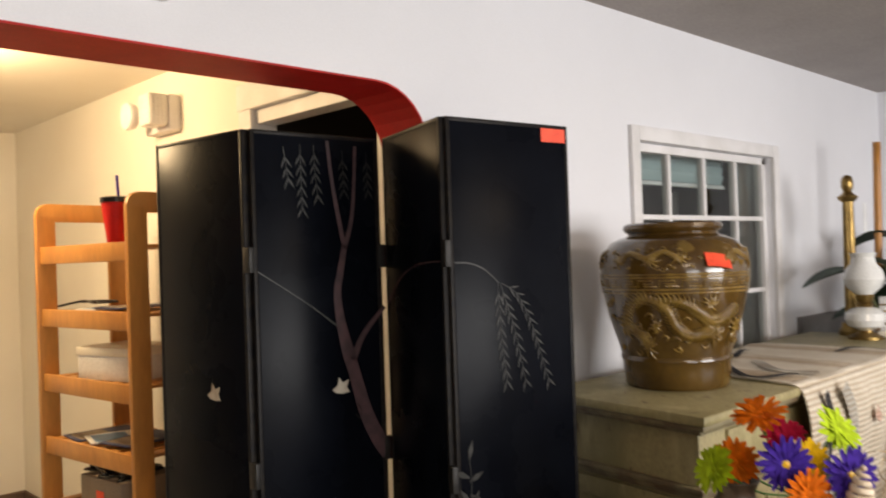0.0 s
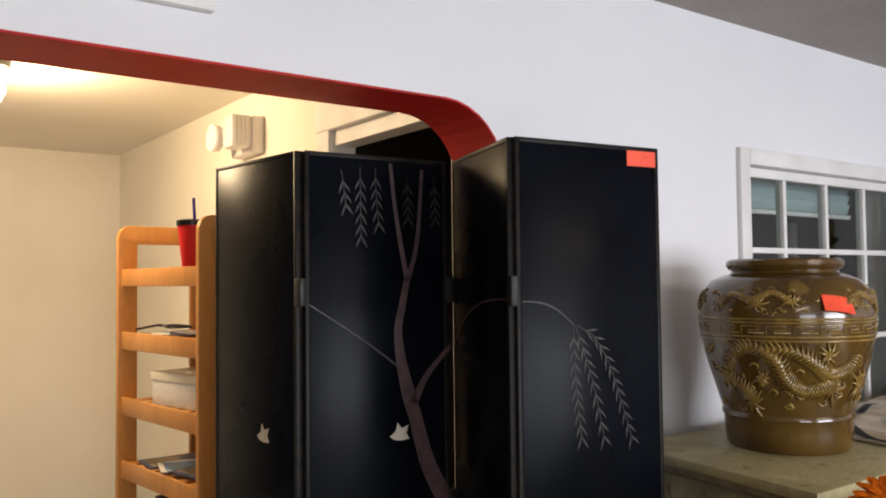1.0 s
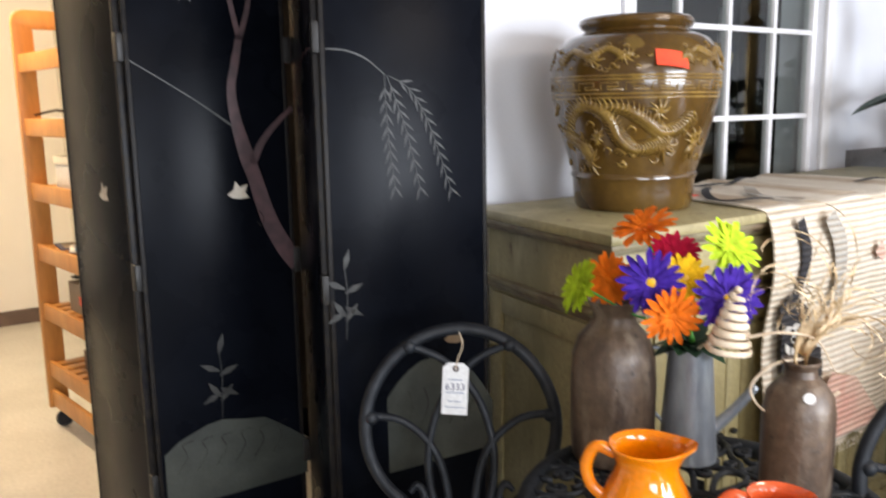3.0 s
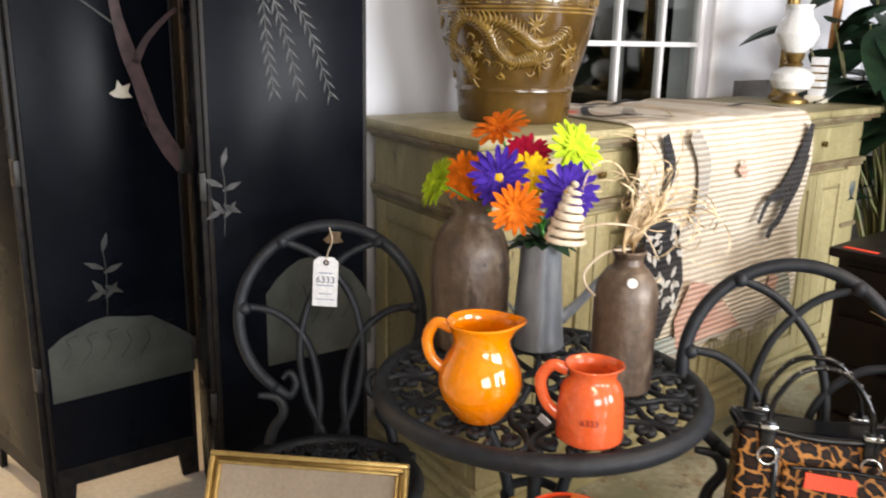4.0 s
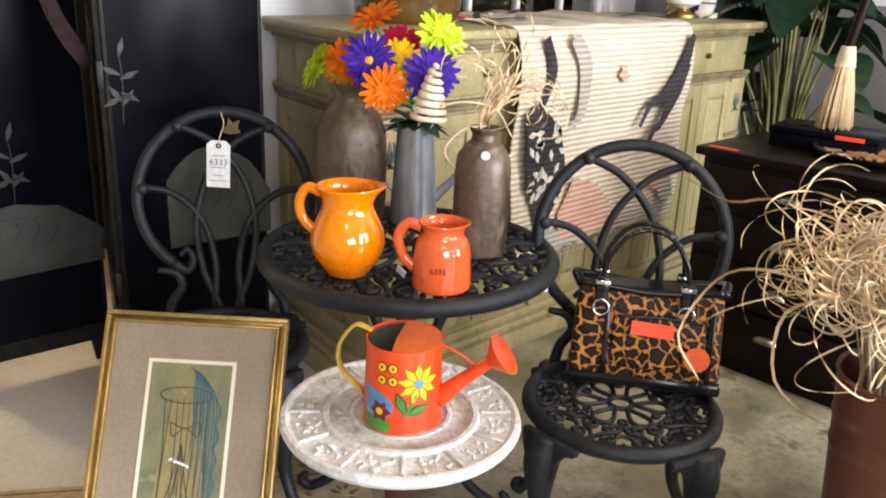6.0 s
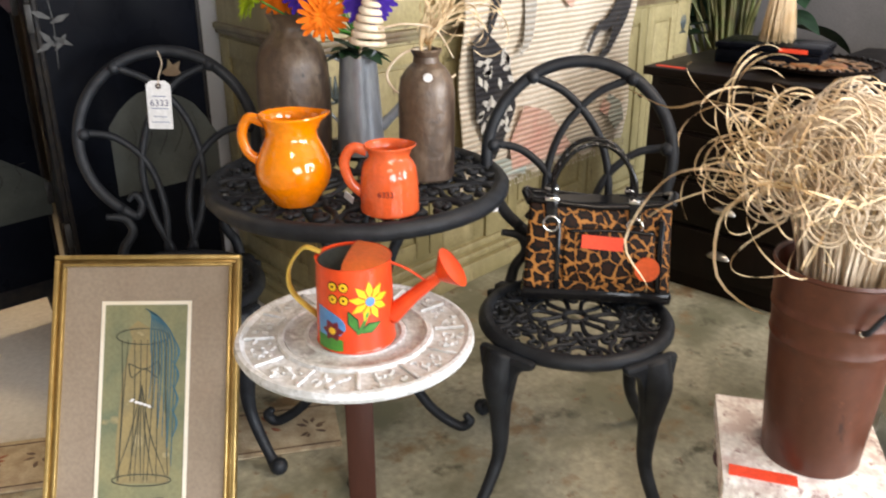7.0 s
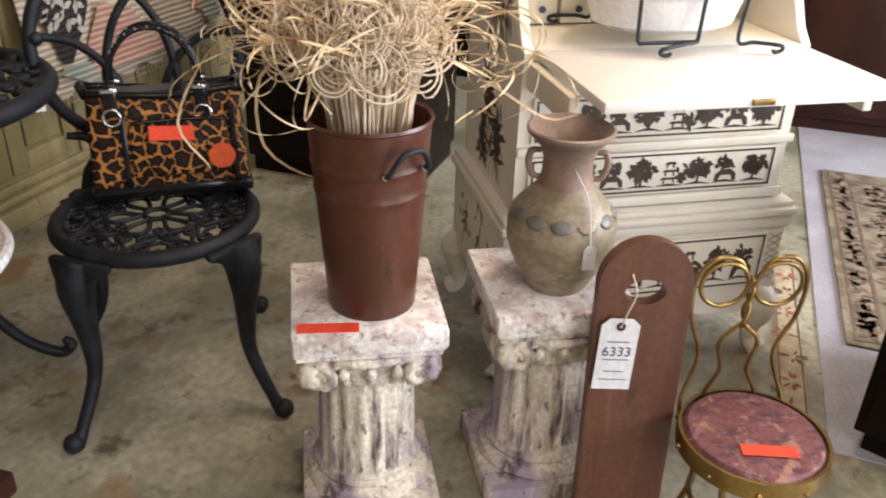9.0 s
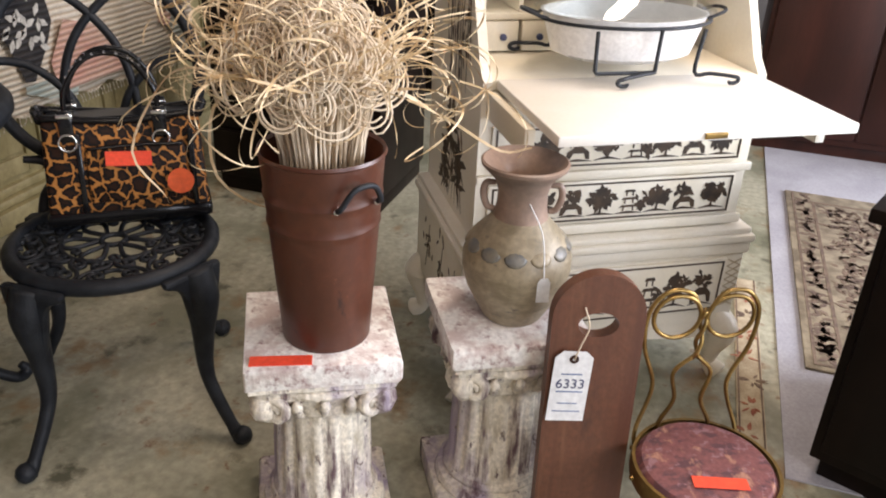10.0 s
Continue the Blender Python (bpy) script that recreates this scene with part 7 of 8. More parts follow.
# ---------------- secretary desk ----------------
def motif_cluster(bm, x0, x1, z0, z1, seed):
    """Painted garden scene: bushy trees, pagodas, bridges and birds on a ground line, as thin raised silhouettes."""
    r = random.Random(seed)
    n = max(3, int((x1 - x0) / 0.066))
    hz = z1 - z0

    def bush(cx, cz, sx, sz, count):
        for q in range(count):
            a, k = r.uniform(0, 6.283), math.sqrt(r.random())
            leaf_shape(bm, cx + sx * k * math.cos(a), cz + sz * k * math.sin(a), r.uniform(0.011, 0.019), r.uniform(0.008, 0.012), r.uniform(0, 6.283), 0.0008 + 0.00002 * q)
    for k in range(n):
        x = x0 + (x1 - x0) * (k + 0.5) / n
        kind = (k + seed) % 4
        if kind in (0, 2):
            for s in (-1, 1):
                bush(x + s * 0.016, z0 + hz * 0.60, 0.012, hz * 0.14, 22)
                bush(x + s * 0.008, z0 + hz * 0.42, 0.009, hz * 0.10, 12)
            bush(x, z0 + hz * 0.72, 0.008, hz * 0.16, 14)
            stroke([(x, z0 + hz * 0.10), (x + 0.002, z0 + hz * 0.32), (x, z0 + hz * 0.55)], [0.006, 0.004, 0.003], bm)
        elif kind == 1:
            for lev in range(3):
                zz = z0 + hz * (0.14 + lev * 0.24)
                ww = 0.022 - lev * 0.004
                prism([(x - ww, zz + hz * 0.12), (x - ww * 0.7, zz + hz * 0.19), (x + ww * 0.7, zz + hz * 0.19), (x + ww, zz + hz * 0.12)], 0.0009 + 0.0002 * lev, bm)
                for s in (-1, 1):
                    stroke([(x + s * ww * 0.55, zz), (x + s * ww * 0.5, zz + hz * 0.13)], 0.0035, bm)
            bush(x + 0.028, z0 + hz * 0.34, 0.010, hz * 0.20, 16)
        else:
            prism([(x - 0.026, z0 + hz * 0.12), (x - 0.024, z0 + hz * 0.34), (x - 0.008, z0 + hz * 0.48), (x + 0.012, z0 + hz * 0.48), (x + 0.026, z0 + hz * 0.34), (x + 0.028, z0 + hz * 0.12), (x + 0.020, z0 + hz * 0.12), (x + 0.014, z0 + hz * 0.30), (x - 0.010, z0 + hz * 0.30), (x - 0.018, z0 + hz * 0.12)], 0.001, bm)
            bush(x - 0.004, z0 + hz * 0.66, 0.022, hz * 0.13, 26)
        stroke([(x - 0.030, z0 + hz * 0.07), (x, z0 + hz * (0.09 + r.uniform(0, 0.05))), (x + 0.034, z0 + hz * 0.06)], [0.001, 0.006, 0.001], bm)


def secretary():
    t = thing("secretary_desk", pose(2.459, -0.758, 0, 0, 0, -57.7), "cream painted fall-front secretary desk with brown garden-scene decoration, flap open", "desk")
    W, D = 0.688, 0.44
    # lower case
    lo = box(-W / 2, W / 2, 0, D, 0.16, 0.385, 0.004)
    part("lower_case", lo, CREAM, t)
    st = box(-W / 2 - 0.012, W / 2 + 0.012, -0.015, D + 0.002, 0.385, 0.405, 0.006)
    box(-W / 2 - 0.004, W / 2 + 0.004, -0.006, D, 0.405, 0.42, 0.005, bm=st)
    part("step_moulding", st, CREAM, t)
    up = box(-W / 2 + 0.025, W / 2 - 0.025, 0.03, D, 0.42, 0.73, 0.004)
    part("upper_case", up, CREAM, t)
    # sloping cheeks of the writing compartment
    for s in (-1, 1):
        x = s * (W / 2 - 0.035)
        ck = bmesh.new()
        out = [(0.03, 0.73), (D, 0.73), (D, 1.10), (0.22, 1.10), (0.06, 0.80), (0.03, 0.77)]
        prism(out, 0.02, ck)
        ck.transform(Matrix.Translation((x + 0.01, 0, 0)) @ Matrix(((0, 1, 0, 0), (1, 0, 0, 0), (0, 0, 1, 0), (0, 0, 0, 1))))
        bmesh.ops.recalc_face_normals(ck, faces=ck.faces[:])
        part("cheek", ck, CREAM, t, smooth=False)
    part("back_board", box(-W / 2 + 0.045, W / 2 - 0.045, D - 0.015, D - 0.002, 0.73, 1.09), CREAM, t, smooth=False)
    part("desk_top", box(-W / 2 + 0.02, W / 2 - 0.02, 0.21, D + 0.01, 1.10, 1.12, 0.005), CREAM, t)
    part("writing_bed", box(-W / 2 + 0.047, W / 2 - 0.047, 0.04, D - 0.016, 0.752, 0.772, 0.002), CREAM, t)
    fl = part("fall_flap", box(-0.290, 0.290, -0.303, 0.035, 0.755, 0.775, 0.004), mat("white_flap_paint", (0.90, 0.885, 0.85), 0.38, second=(0.84, 0.80, 0.72), scale=5, amount=0.08, bump=0.04, grain=0.08), t, "open white writing flap")
    part("lock_plate", box(-0.022, 0.022, -0.307, -0.303, 0.759, 0.771, 0.002), BRASS, fl, "brass lock plate")
    for s in (-1, 1):
        part("flap_support", box(s * 0.30 - 0.01, s * 0.30 + 0.01, -0.20, 0.03, 0.70, 0.753, 0.002), CREAM, t)
    # pigeonholes
    for k in range(7):
        x = -0.255 + 0.085 * k
        part("divider", box(x - 0.005, x + 0.005, 0.26, D - 0.016, 0.86, 1.085, 0.001), CREAM, t, smooth=False)
    part("pigeonhole_shelf", box(-0.285, 0.285, 0.25, D - 0.016, 0.845, 0.859, 0.002), CREAM, t)
    for k in range(6):
        x = -0.255 + 0.085 * k
        d = part("small_drawer", box(x + 0.004, x + 0.081, 0.25, 0.29, 0.776, 0.842, 0.004), CREAM, t)
        kb = lathe([(0, 0.016), (0.007, 0.014), (0.008, 0.008), (0.004, 0)], 12)
        kb.transform(Matrix.Translation((x + 0.0425, 0.25, 0.809)) @ pose(0, 0, 0, 90))
        part("knob", kb, INK, d, "dark knob")
    # drawers
    for z0, z1, y, w in ((0.58, 0.68, 0.03, W - 0.10), (0.45, 0.55, 0.03, W - 0.10), (0.205, 0.345, 0.0, W - 0.09)):
        d = part("drawer", box(-w / 2, w / 2, y - 0.008, y + 0.004, z0, z1, 0.003), CREAM, t)
        ed = bmesh.new()
        for q in ((-w / 2 + 0.008, w / 2 - 0.008, z0 + 0.006, z0 + 0.010), (-w / 2 + 0.008, w / 2 - 0.008, z1 - 0.010, z1 - 0.006), (-w / 2 + 0.008, -w / 2 + 0.012, z0 + 0.01, z1 - 0.01), (w / 2 - 0.012, w / 2 - 0.008, z0 + 0.01, z1 - 0.01)):
            box(q[0], q[1], y - 0.0095, y - 0.007, q[2], q[3], bm=ed)
        part("border_line", ed, CHINOISERIE, d, "dark brown border line", smooth=False)
        mb = bmesh.new()
        motif_cluster(mb, -w / 2 + 0.02, w / 2 - 0.02, z0 + 0.012, z1 - 0.012, int(z0 * 100))
        mb.transform(Matrix.Translation((0, y - 0.0082, 0)))
        part("painted_scene", mb, CHINOISERIE, d, "dark brown painted garden scene", smooth=False, kind="stuff")
    # raised mouldings, lattice corner blocks
    part("rail", box(-W / 2 + 0.02, W / 2 - 0.02, 0.016, 0.03, 0.555, 0.575, 0.004), CREAM, t)
    part("rail", box(-W / 2 + 0.02, W / 2 - 0.02, 0.016, 0.03, 0.425, 0.447, 0.005), CREAM, t)
    part("rail", box(-W / 2 - 0.006, W / 2 + 0.006, -0.008, 0.0, 0.355, 0.384, 0.006), CREAM, t)
    for sx in (-1, 1):
        lb = bmesh.new()
        for k in range(7):
            for d in (-1, 1):
                stroke([(sx * (W / 2 - 0.021) - 0.018, 0.212 + 0.018 * k + (0.0 if d > 0 else 0.018)), (sx * (W / 2 - 0.021) + 0.018, 0.212 + 0.018 * k + (0.018 if d > 0 else 0.0))], 0.0022, lb, 0.0006)
        lb.transform(Matrix.Translation((0, -0.0008, 0)))
        part("lattice_block", lb, CREAM_EDGE, t, smooth=False)
    # tall painted willow on the side of the desk, sprays on the lower case
    r = random.Random(17)
    side = bmesh.new()
    for k in range(9):
        y = 0.13 + 0.022 * k + r.uniform(-0.006, 0.006)
        zt, zb = r.uniform(0.92, 1.06), r.uniform(0.60, 0.80)
        stroke([(y, zt), (y + r.uniform(-0.012, 0.012), (zt + zb) / 2), (y + r.uniform(-0.02, 0.02), zb)], [0.0012, 0.0022, 0.001], side)
        for q in range(5):
            leaf_shape(side, y + r.uniform(-0.01, 0.01), r.uniform(zb, zt), 0.03, 0.006, r.uniform(-1.9, -1.2), 0.0008 + 0.0001 * q)
    for cy, cz, sp in ((0.20, 0.60, 0.045), (0.27, 0.53, 0.035), (0.16, 0.50, 0.03)):
        for q in range(34):
            leaf_shape(side, cy + r.gauss(0, sp * 0.5), cz + r.gauss(0, sp * 0.8), r.uniform(0.025, 0.06), r.uniform(0.010, 0.018), r.uniform(0, 6.28), 0.0008 + 0.00004 * q)
    for k in range(6):
        stroke([(0.20 + 0.012 * k, 0.58), (0.19 + 0.02 * k, 0.50), (0.17 + 0.028 * k, 0.44)], [0.005, 0.003, 0.001], side)
    low = bmesh.new()
    for cy in (0.12, 0.25, 0.36):
        for q in range(12):
            leaf_shape(low, cy + r.gauss(0, 0.02), 0.27 + r.gauss(0, 0.03), r.uniform(0.015, 0.035), 0.008, r.uniform(0, 6.28), 0.0008 + 0.00004 * q)
        stroke([(cy - 0.02, 0.20), (cy, 0.27), (cy + 0.012, 0.33)], [0.001, 0.003, 0.001], low)
    for b, x in ((side, -W / 2 + 0.024), (low, -W / 2)):
        b.transform(Matrix(((0, 1, 0, x), (-1, 0, 0, D), (0, 0, 1, 0), (0, 0, 0, 1))))
        part("side_scene", b, CHINOISERIE, t, "dark brown painted willow", smooth=False, kind="stuff")
    part("side_panel", box(-W / 2 + 0.0235, -W / 2 + 0.0275, 0.03, D, 0.42, 0.73), CREAM, t, smooth=False)
    # skirt and cabriole feet
    part("apron", prism([(-0.30, 0.165), (-0.27, 0.12), (-0.1, 0.135), (0, 0.11), (0.1, 0.135), (0.27, 0.12), (0.30, 0.165)], 0.016, None, Matrix.Translation((0, 0.018, 0))), CREAM, t)
    for sx in (-1, 1):
        for y in (0.03, D - 0.03):
            sy = -1 if y < 0.1 else 1
            x = sx * (W / 2 - 0.03)
            part("foot", tube([(x, y, 0.18), (x + sx * 0.022, y + sy * 0.022, 0.135), (x + sx * 0.014, y + sy * 0.014, 0.075), (x + sx * 0.012, y + sy * 0.012, 0.035), (x + sx * 0.03, y + sy * 0.03, 0.012)], [0.032, 0.042, 0.024, 0.018, 0.028], segs=12), CREAM, t, "swollen cabriole foot")
    return t


secretary()


def casserole():
    t = thing("serving_bowl", pose(2.536, -0.706, 0.7765, 0, 0, -57.7), "oval glass baking dish with glass lid in a wrought wire stand", "bowl")
    b = lathe([(0, 0.028), (0.10, 0.028), (0.125, 0.04), (0.145, 0.115), (0.148, 0.12), (0.142, 0.12), (0.12, 0.045), (0, 0.036)], 44)
    b.transform(Matrix.Diagonal((1.22, 0.82, 1, 1)))
    part("dish", b, FROST, t, "whitish glass dish")
    ld = lathe([(0.155, 0.122), (0.160, 0.126), (0.15, 0.134), (0.12, 0.155), (0.06, 0.170), (0.018, 0.175), (0.014, 0.185), (0.02, 0.195), (0, 0.20), (0, 0.165), (0.06, 0.163), (0.12, 0.148), (0.15, 0.126)], 44)
    ld.transform(Matrix.Diagonal((1.22, 0.82, 1, 1)))
    part("lid", ld, CLEAR, t, "clear glass lid")
    rg = ring(0.152, 0.0038, 0.108, n=44, segs=7)
    rg.transform(Matrix.Diagonal((1.22, 0.82, 1, 1)))
    part("stand_ring", rg, IRON, t, "dark wire stand")
    for side in (0, 180):
        turn = pose(0, 0, 0, 0, 0, side)
        y = -0.128
        lp = tube([(-0.115, y, 0.106), (-0.112, y, 0.03), (-0.108, y, 0.024), (0.012, y, 0.024), (0.017, y, 0.03), (0.02, y, 0.106)], 0.0042, segs=7, raw=True)
        lp.transform(turn)
        part("stand_loop", lp, IRON, t)
        for x0, d in ((0.015, -1), (0.105, 1)):
            ft = [(x0 if d < 0 else x0 + 0.015, y + (0 if d < 0 else 0.01), 0.03 if d < 0 else 0.106), (x0, y, 0.024), (x0 + d * 0.03, y - 0.008, 0.022), (x0 + d * 0.065, y - 0.02, 0.020)]
            for k in range(9):
                a = 0.6 * k
                rr = 0.015 * (1 - 0.06 * k)
                ft.append((x0 + d * (0.075 + rr * math.sin(a)), y - 0.024, 0.005 + 0.014 * (1 - 0.04 * k) * (0.5 + 0.5 * math.cos(a))))
            lg = tube(ft, 0.0042, segs=7, n=4)
            lg.transform(turn)
            part("stand_leg", lg, IRON, t)
    for sx in (-1, 1):
        part("stand_handle", tube([(sx * 0.18, -0.03, 0.11), (sx * 0.215, -0.025, 0.122), (sx * 0.225, 0, 0.125), (sx * 0.215, 0.025, 0.122), (sx * 0.18, 0.03, 0.11)], 0.0036, segs=7), IRON, t)
    return t


casserole()


# ---------------- dark chest and what stands on it ----------------
PEWTER = mat("pewter", (0.36, 0.34, 0.31), 0.32, 1.0, second=(0.2, 0.19, 0.17), scale=30, bump=0.05)


def drawer_chest():
    t = thing("drawer_chest", pose(3.17, 0.74, 0, 0, 0, -90), "dark espresso chest of drawers with metal cup pulls", "chest of drawers")
    W, D = 0.66, 0.46
    part("body", box(0.01, W - 0.01, 0.01, D, 0.06, 0.735, 0.004), DARK_WOOD, t)
    part("top", box(-0.015, W + 0.015, -0.012, D + 0.01, 0.735, 0.765, 0.006), DARK_WOOD, t)
    part("plinth", box(0.02, W - 0.02, 0.03, D - 0.01, 0.0, 0.06, 0.003), DARK_WOOD, t)
    for k in range(4):
        z0 = 0.09 + 0.16 * k
        d = part("drawer", box(0.035, W - 0.035, -0.004, 0.014, z0, z0 + 0.145, 0.005), DARK_WOOD, t)
        for x in (W / 2,):
            cp = bmesh.new()
            bmesh.ops.create_uvsphere(cp, u_segments=18, v_segments=10, radius=1)
            bmesh.ops.delete(cp, geom=[v for v in cp.verts if v.co.z < -0.01 or v.co.y > 0.01], context="VERTS")
            cp.transform(Matrix.Translation((x, -0.004, z0 + 0.065)) @ Matrix.Diagonal((0.042, 0.022, 0.024, 1)))
            bmesh.ops.solidify(cp, geom=cp.faces[:], thickness=0.002)
            part("cup_pull", cp, PEWTER, d, "pewter cup pull")
    s = box(0.02, 0.12, 0.008, 0.03, 0.7655, 0.767)
    part("price_sticker", s, ORANGE_TAG, t, "orange price sticker", smooth=False)
    return t


drawer_chest()


def chest_items():
    b = thing("black_box", pose(3.52, 0.46, 0.766, 0, 0, -82), "low black lacquered box on the chest", "box")
    part("body", box(-0.17, 0.17, -0.11, 0.10, 0, 0.045, 0.004), LACQUER, b)
    part("lid", box(-0.175, 0.175, -0.115, 0.105, 0.046, 0.07, 0.008), LACQUER, b)
    part("price_sticker", box(0.04, 0.13, -0.1165, -0.1155, 0.05, 0.064), ORANGE_TAG, b, "orange price sticker", smooth=False)
    w = thing("hearth_brush", pose(3.50, 0.45, 0.8365, 0, 0, 0), "straw hearth brush with dark handle standing on its bristles", "brush")
    br = bmesh.new()
    r = random.Random(4)
    for k in range(220):
        a, q = r.uniform(0, 6.283), math.sqrt(r.random())
        tube([(0.075 * q * math.cos(a), 0.055 * q * math.sin(a), r.uniform(0, 0.012)), (0.058 * q * math.cos(a), 0.04 * q * math.sin(a), 0.12), (0.018 * q * math.cos(a), 0.016 * q * math.sin(a), 0.26)], 0.0018, br, 4, 2)
    part("bristles", br, RAFFIA, w, "straw bristles", kind="stuff")
    part("binding", lathe([(0.030, 0.20), (0.034, 0.207), (0.029, 0.214), (0.031, 0.222), (0.022, 0.27), (0, 0.27)], 20), STRAW, w)
    part("handle", tube([(0, 0, 0.26), (0.01, -0.02, 0.40), (0.02, -0.04, 0.56)], [0.014, 0.016, 0.012], segs=12), DARK_WOOD, w)
    p = thing("wooden_plate", pose(3.455, 0.285, 0.766), "round carved wooden plate with dark toothed rim", "plate")
    part("rim", lathe([(0, 0), (0.12, 0), (0.188, 0.016), (0.192, 0.026), (0.184, 0.028), (0.165, 0.016), (0.0, 0.012)], 52), DARK_WOOD, p)
    pale_wood = mat("carved_pale_wood", (0.42, 0.27, 0.14), 0.5, second=(0.26, 0.14, 0.07), scale=30, bump=0.2)
    part("centre", lathe([(0, 0.019), (0.086, 0.019), (0.088, 0.013), (0, 0.012)], 40), mat("orange_carved_wood", (0.48, 0.22, 0.08), 0.5, second=(0.34, 0.13, 0.05), scale=24, bump=0.2), p, "orange carved wooden centre")
    for k in range(10):
        a = 2 * math.pi * k / 10
        g = bmesh.new()
        prism([(0.100, -0.024), (0.150, -0.040), (0.156, 0.0), (0.150, 0.040), (0.100, 0.024)], 0.003, g)
        g.transform(pose(0, 0, 0.018, 0, 0, math.degrees(a)) @ pose(0, 0, 0, -90, 0, 0))
        part("carved_panel", g, pale_wood, p, smooth=False)
        g2 = bmesh.new()
        leaf_shape(g2, 0.108, 0, 0.038, 0.018, 0, 0.003)
        g2.transform(pose(0, 0, 0.0212, 0, 0, math.degrees(a)) @ pose(0, 0, 0, -90, 0, 0))
        part("carved_leaf", g2, DARK_WOOD, p, smooth=False)
    for k in range(8):
        a = 2 * math.pi * k / 8
        g = bmesh.new()
        leaf_shape(g, 0.016, 0, 0.06, 0.018, 0, 0.002)
        g.transform(pose(0, 0, 0.0205, 0, 0, math.degrees(a)) @ pose(0, 0, 0, -90, 0, 0))
        part("carved_ray", g, pale_wood, p, smooth=False)
    for k in range(40):
        a = 2 * math.pi * k / 40
        g = box(0.176, 0.190, -0.004, 0.004, 0.024, 0.033, 0.002)
        g.transform(pose(0, 0, 0, 0, 0, math.degrees(a)))
        part("tooth", g, DARK_WOOD, p)


chest_items()


# ---------------- big-leaved plant by the sideboard ----------------
def big_plant():
    t = thing("potted_plant", pose(4.72, 1.15, 0), "artificial plant with large glossy dark green leaves", "plant")
    part("pot", lathe([(0, 0), (0.12, 0), (0.15, 0.28), (0.155, 0.30), (0.14, 0.30), (0.13, 0.25), (0, 0.25)], 28), CLAY, t)
    r = random.Random(14)
    for k in range(46):
        a = r.uniform(0, 6.283)
        c, s = math.cos(a), math.sin(a)
        h = r.uniform(0.65, 1.6)
        out = r.uniform(0.10, 0.34)
        p1 = Vector((0.07 * c, 0.07 * s, 0.25))
        p3 = Vector((out * c, out * s * 0.8, h))
        p2 = (p1 + p3) / 2 + Vector((-0.04 * c, -0.04 * s, 0.06))
        st = part("stalk", tube([p1, p2, p3], [0.011, 0.008, 0.005], segs=7), STALK, t)
        lb = bmesh.new()
        ln = r.uniform(0.26, 0.46)
        leaf_blade(lb, p3, p3 + Vector((ln * c, ln * s * 0.8, r.uniform(-0.12, 0.12))), ln * 0.34, ln * 0.35, 9)
        part("leaf", lb, LEAF, st)
    for dx, dy, h, tx, ty, tz, wd in ((-0.20, 0.28, 1.34, -0.02, 0.40, 1.24, 0.13), (-0.04, 0.24, 1.46, 0.16, 0.30, 1.36, 0.14), (-0.05, 0.14, 1.40, 0.22, 0.06, 1.26, 0.12), (0.06, 0.04, 1.34, 0.30, -0.02, 1.16, 0.13),
                                     (-0.10, 0.24, 1.20, 0.08, 0.20, 1.08, 0.10), (-0.16, 0.06, 1.18, 0.10, 0.02, 1.10, 0.10), (-0.12, 0.14, 1.04, -0.30, 0.10, 0.92, 0.09), (0.10, -0.06, 1.12, 0.30, -0.10, 0.94, 0.12), (-0.14, -0.18, 1.42, -0.02, -0.26, 1.20, 0.14)):
        st = part("stalk", tube([(0.03, 0.05, 0.25), (dx * 0.6 + 0.02, dy * 0.6, h * 0.6), (dx, dy, h)], [0.010, 0.008, 0.005], segs=7), STALK, t)
        lb = bmesh.new()
        leaf_blade(lb, Vector((dx, dy, h)), Vector((tx, ty, tz)), wd, 0.05, 9)
        part("leaf", lb, LEAF, st)
    for p1, p2, p3, tip, wd in (((-0.05, 0.06, 0.25), (-0.16, 0.24, 0.9), (-0.34, 0.40, 1.44), (-0.52, 0.61, 1.40), 0.12), ((-0.05, 0.05, 0.25), (-0.15, 0.2, 0.8), (-0.33, 0.34, 1.22), (-0.44, 0.50, 1.24), 0.13), ((-0.02, 0.06, 0.25), (-0.1, 0.2, 0.9), (-0.26, 0.30, 1.46), (-0.14, 0.24, 1.50), 0.13)):
        st = part("stalk", tube([p1, p2, p3], [0.011, 0.008, 0.005], segs=7), STALK, t)
        lb = bmesh.new()
        leaf_blade(lb, Vector(p3), Vector(tip), wd, 0.05, 9)
        part("leaf", lb, LEAF, st)
    return t


big_plant()
tagged(part("bamboo_pole", tube([(4.66, 1.58, 0.0), (4.68, 1.56, 1.0), (4.68, 1.54, 2.1)], 0.02, segs=10), OAK), "bamboo pole standing in the corner", "pole")


# ---------------- cabinets and rug beyond ----------------
def cabinet(m, w, d, h, material, label):
    t = thing("cabinet", m, label, "cabinet")
    part("body", box(0.01, w - 0.01, 0.012, d, 0.06, h - 0.03, 0.004), material, t)
    part("top", box(-0.012, w + 0.012, -0.012, d, h - 0.03, h, 0.006), material, t)
    part("plinth", box(0.03, w - 0.03, 0.04, d - 0.02, 0, 0.06, 0.003), material, t)
    for s in (0, 1):
        part("door", box(0.03 + s * (w / 2 - 0.025), w / 2 - 0.005 + s * (w / 2 - 0.025), 0.0, 0.014, 0.09, h - 0.06, 0.005), material, t)
    return t


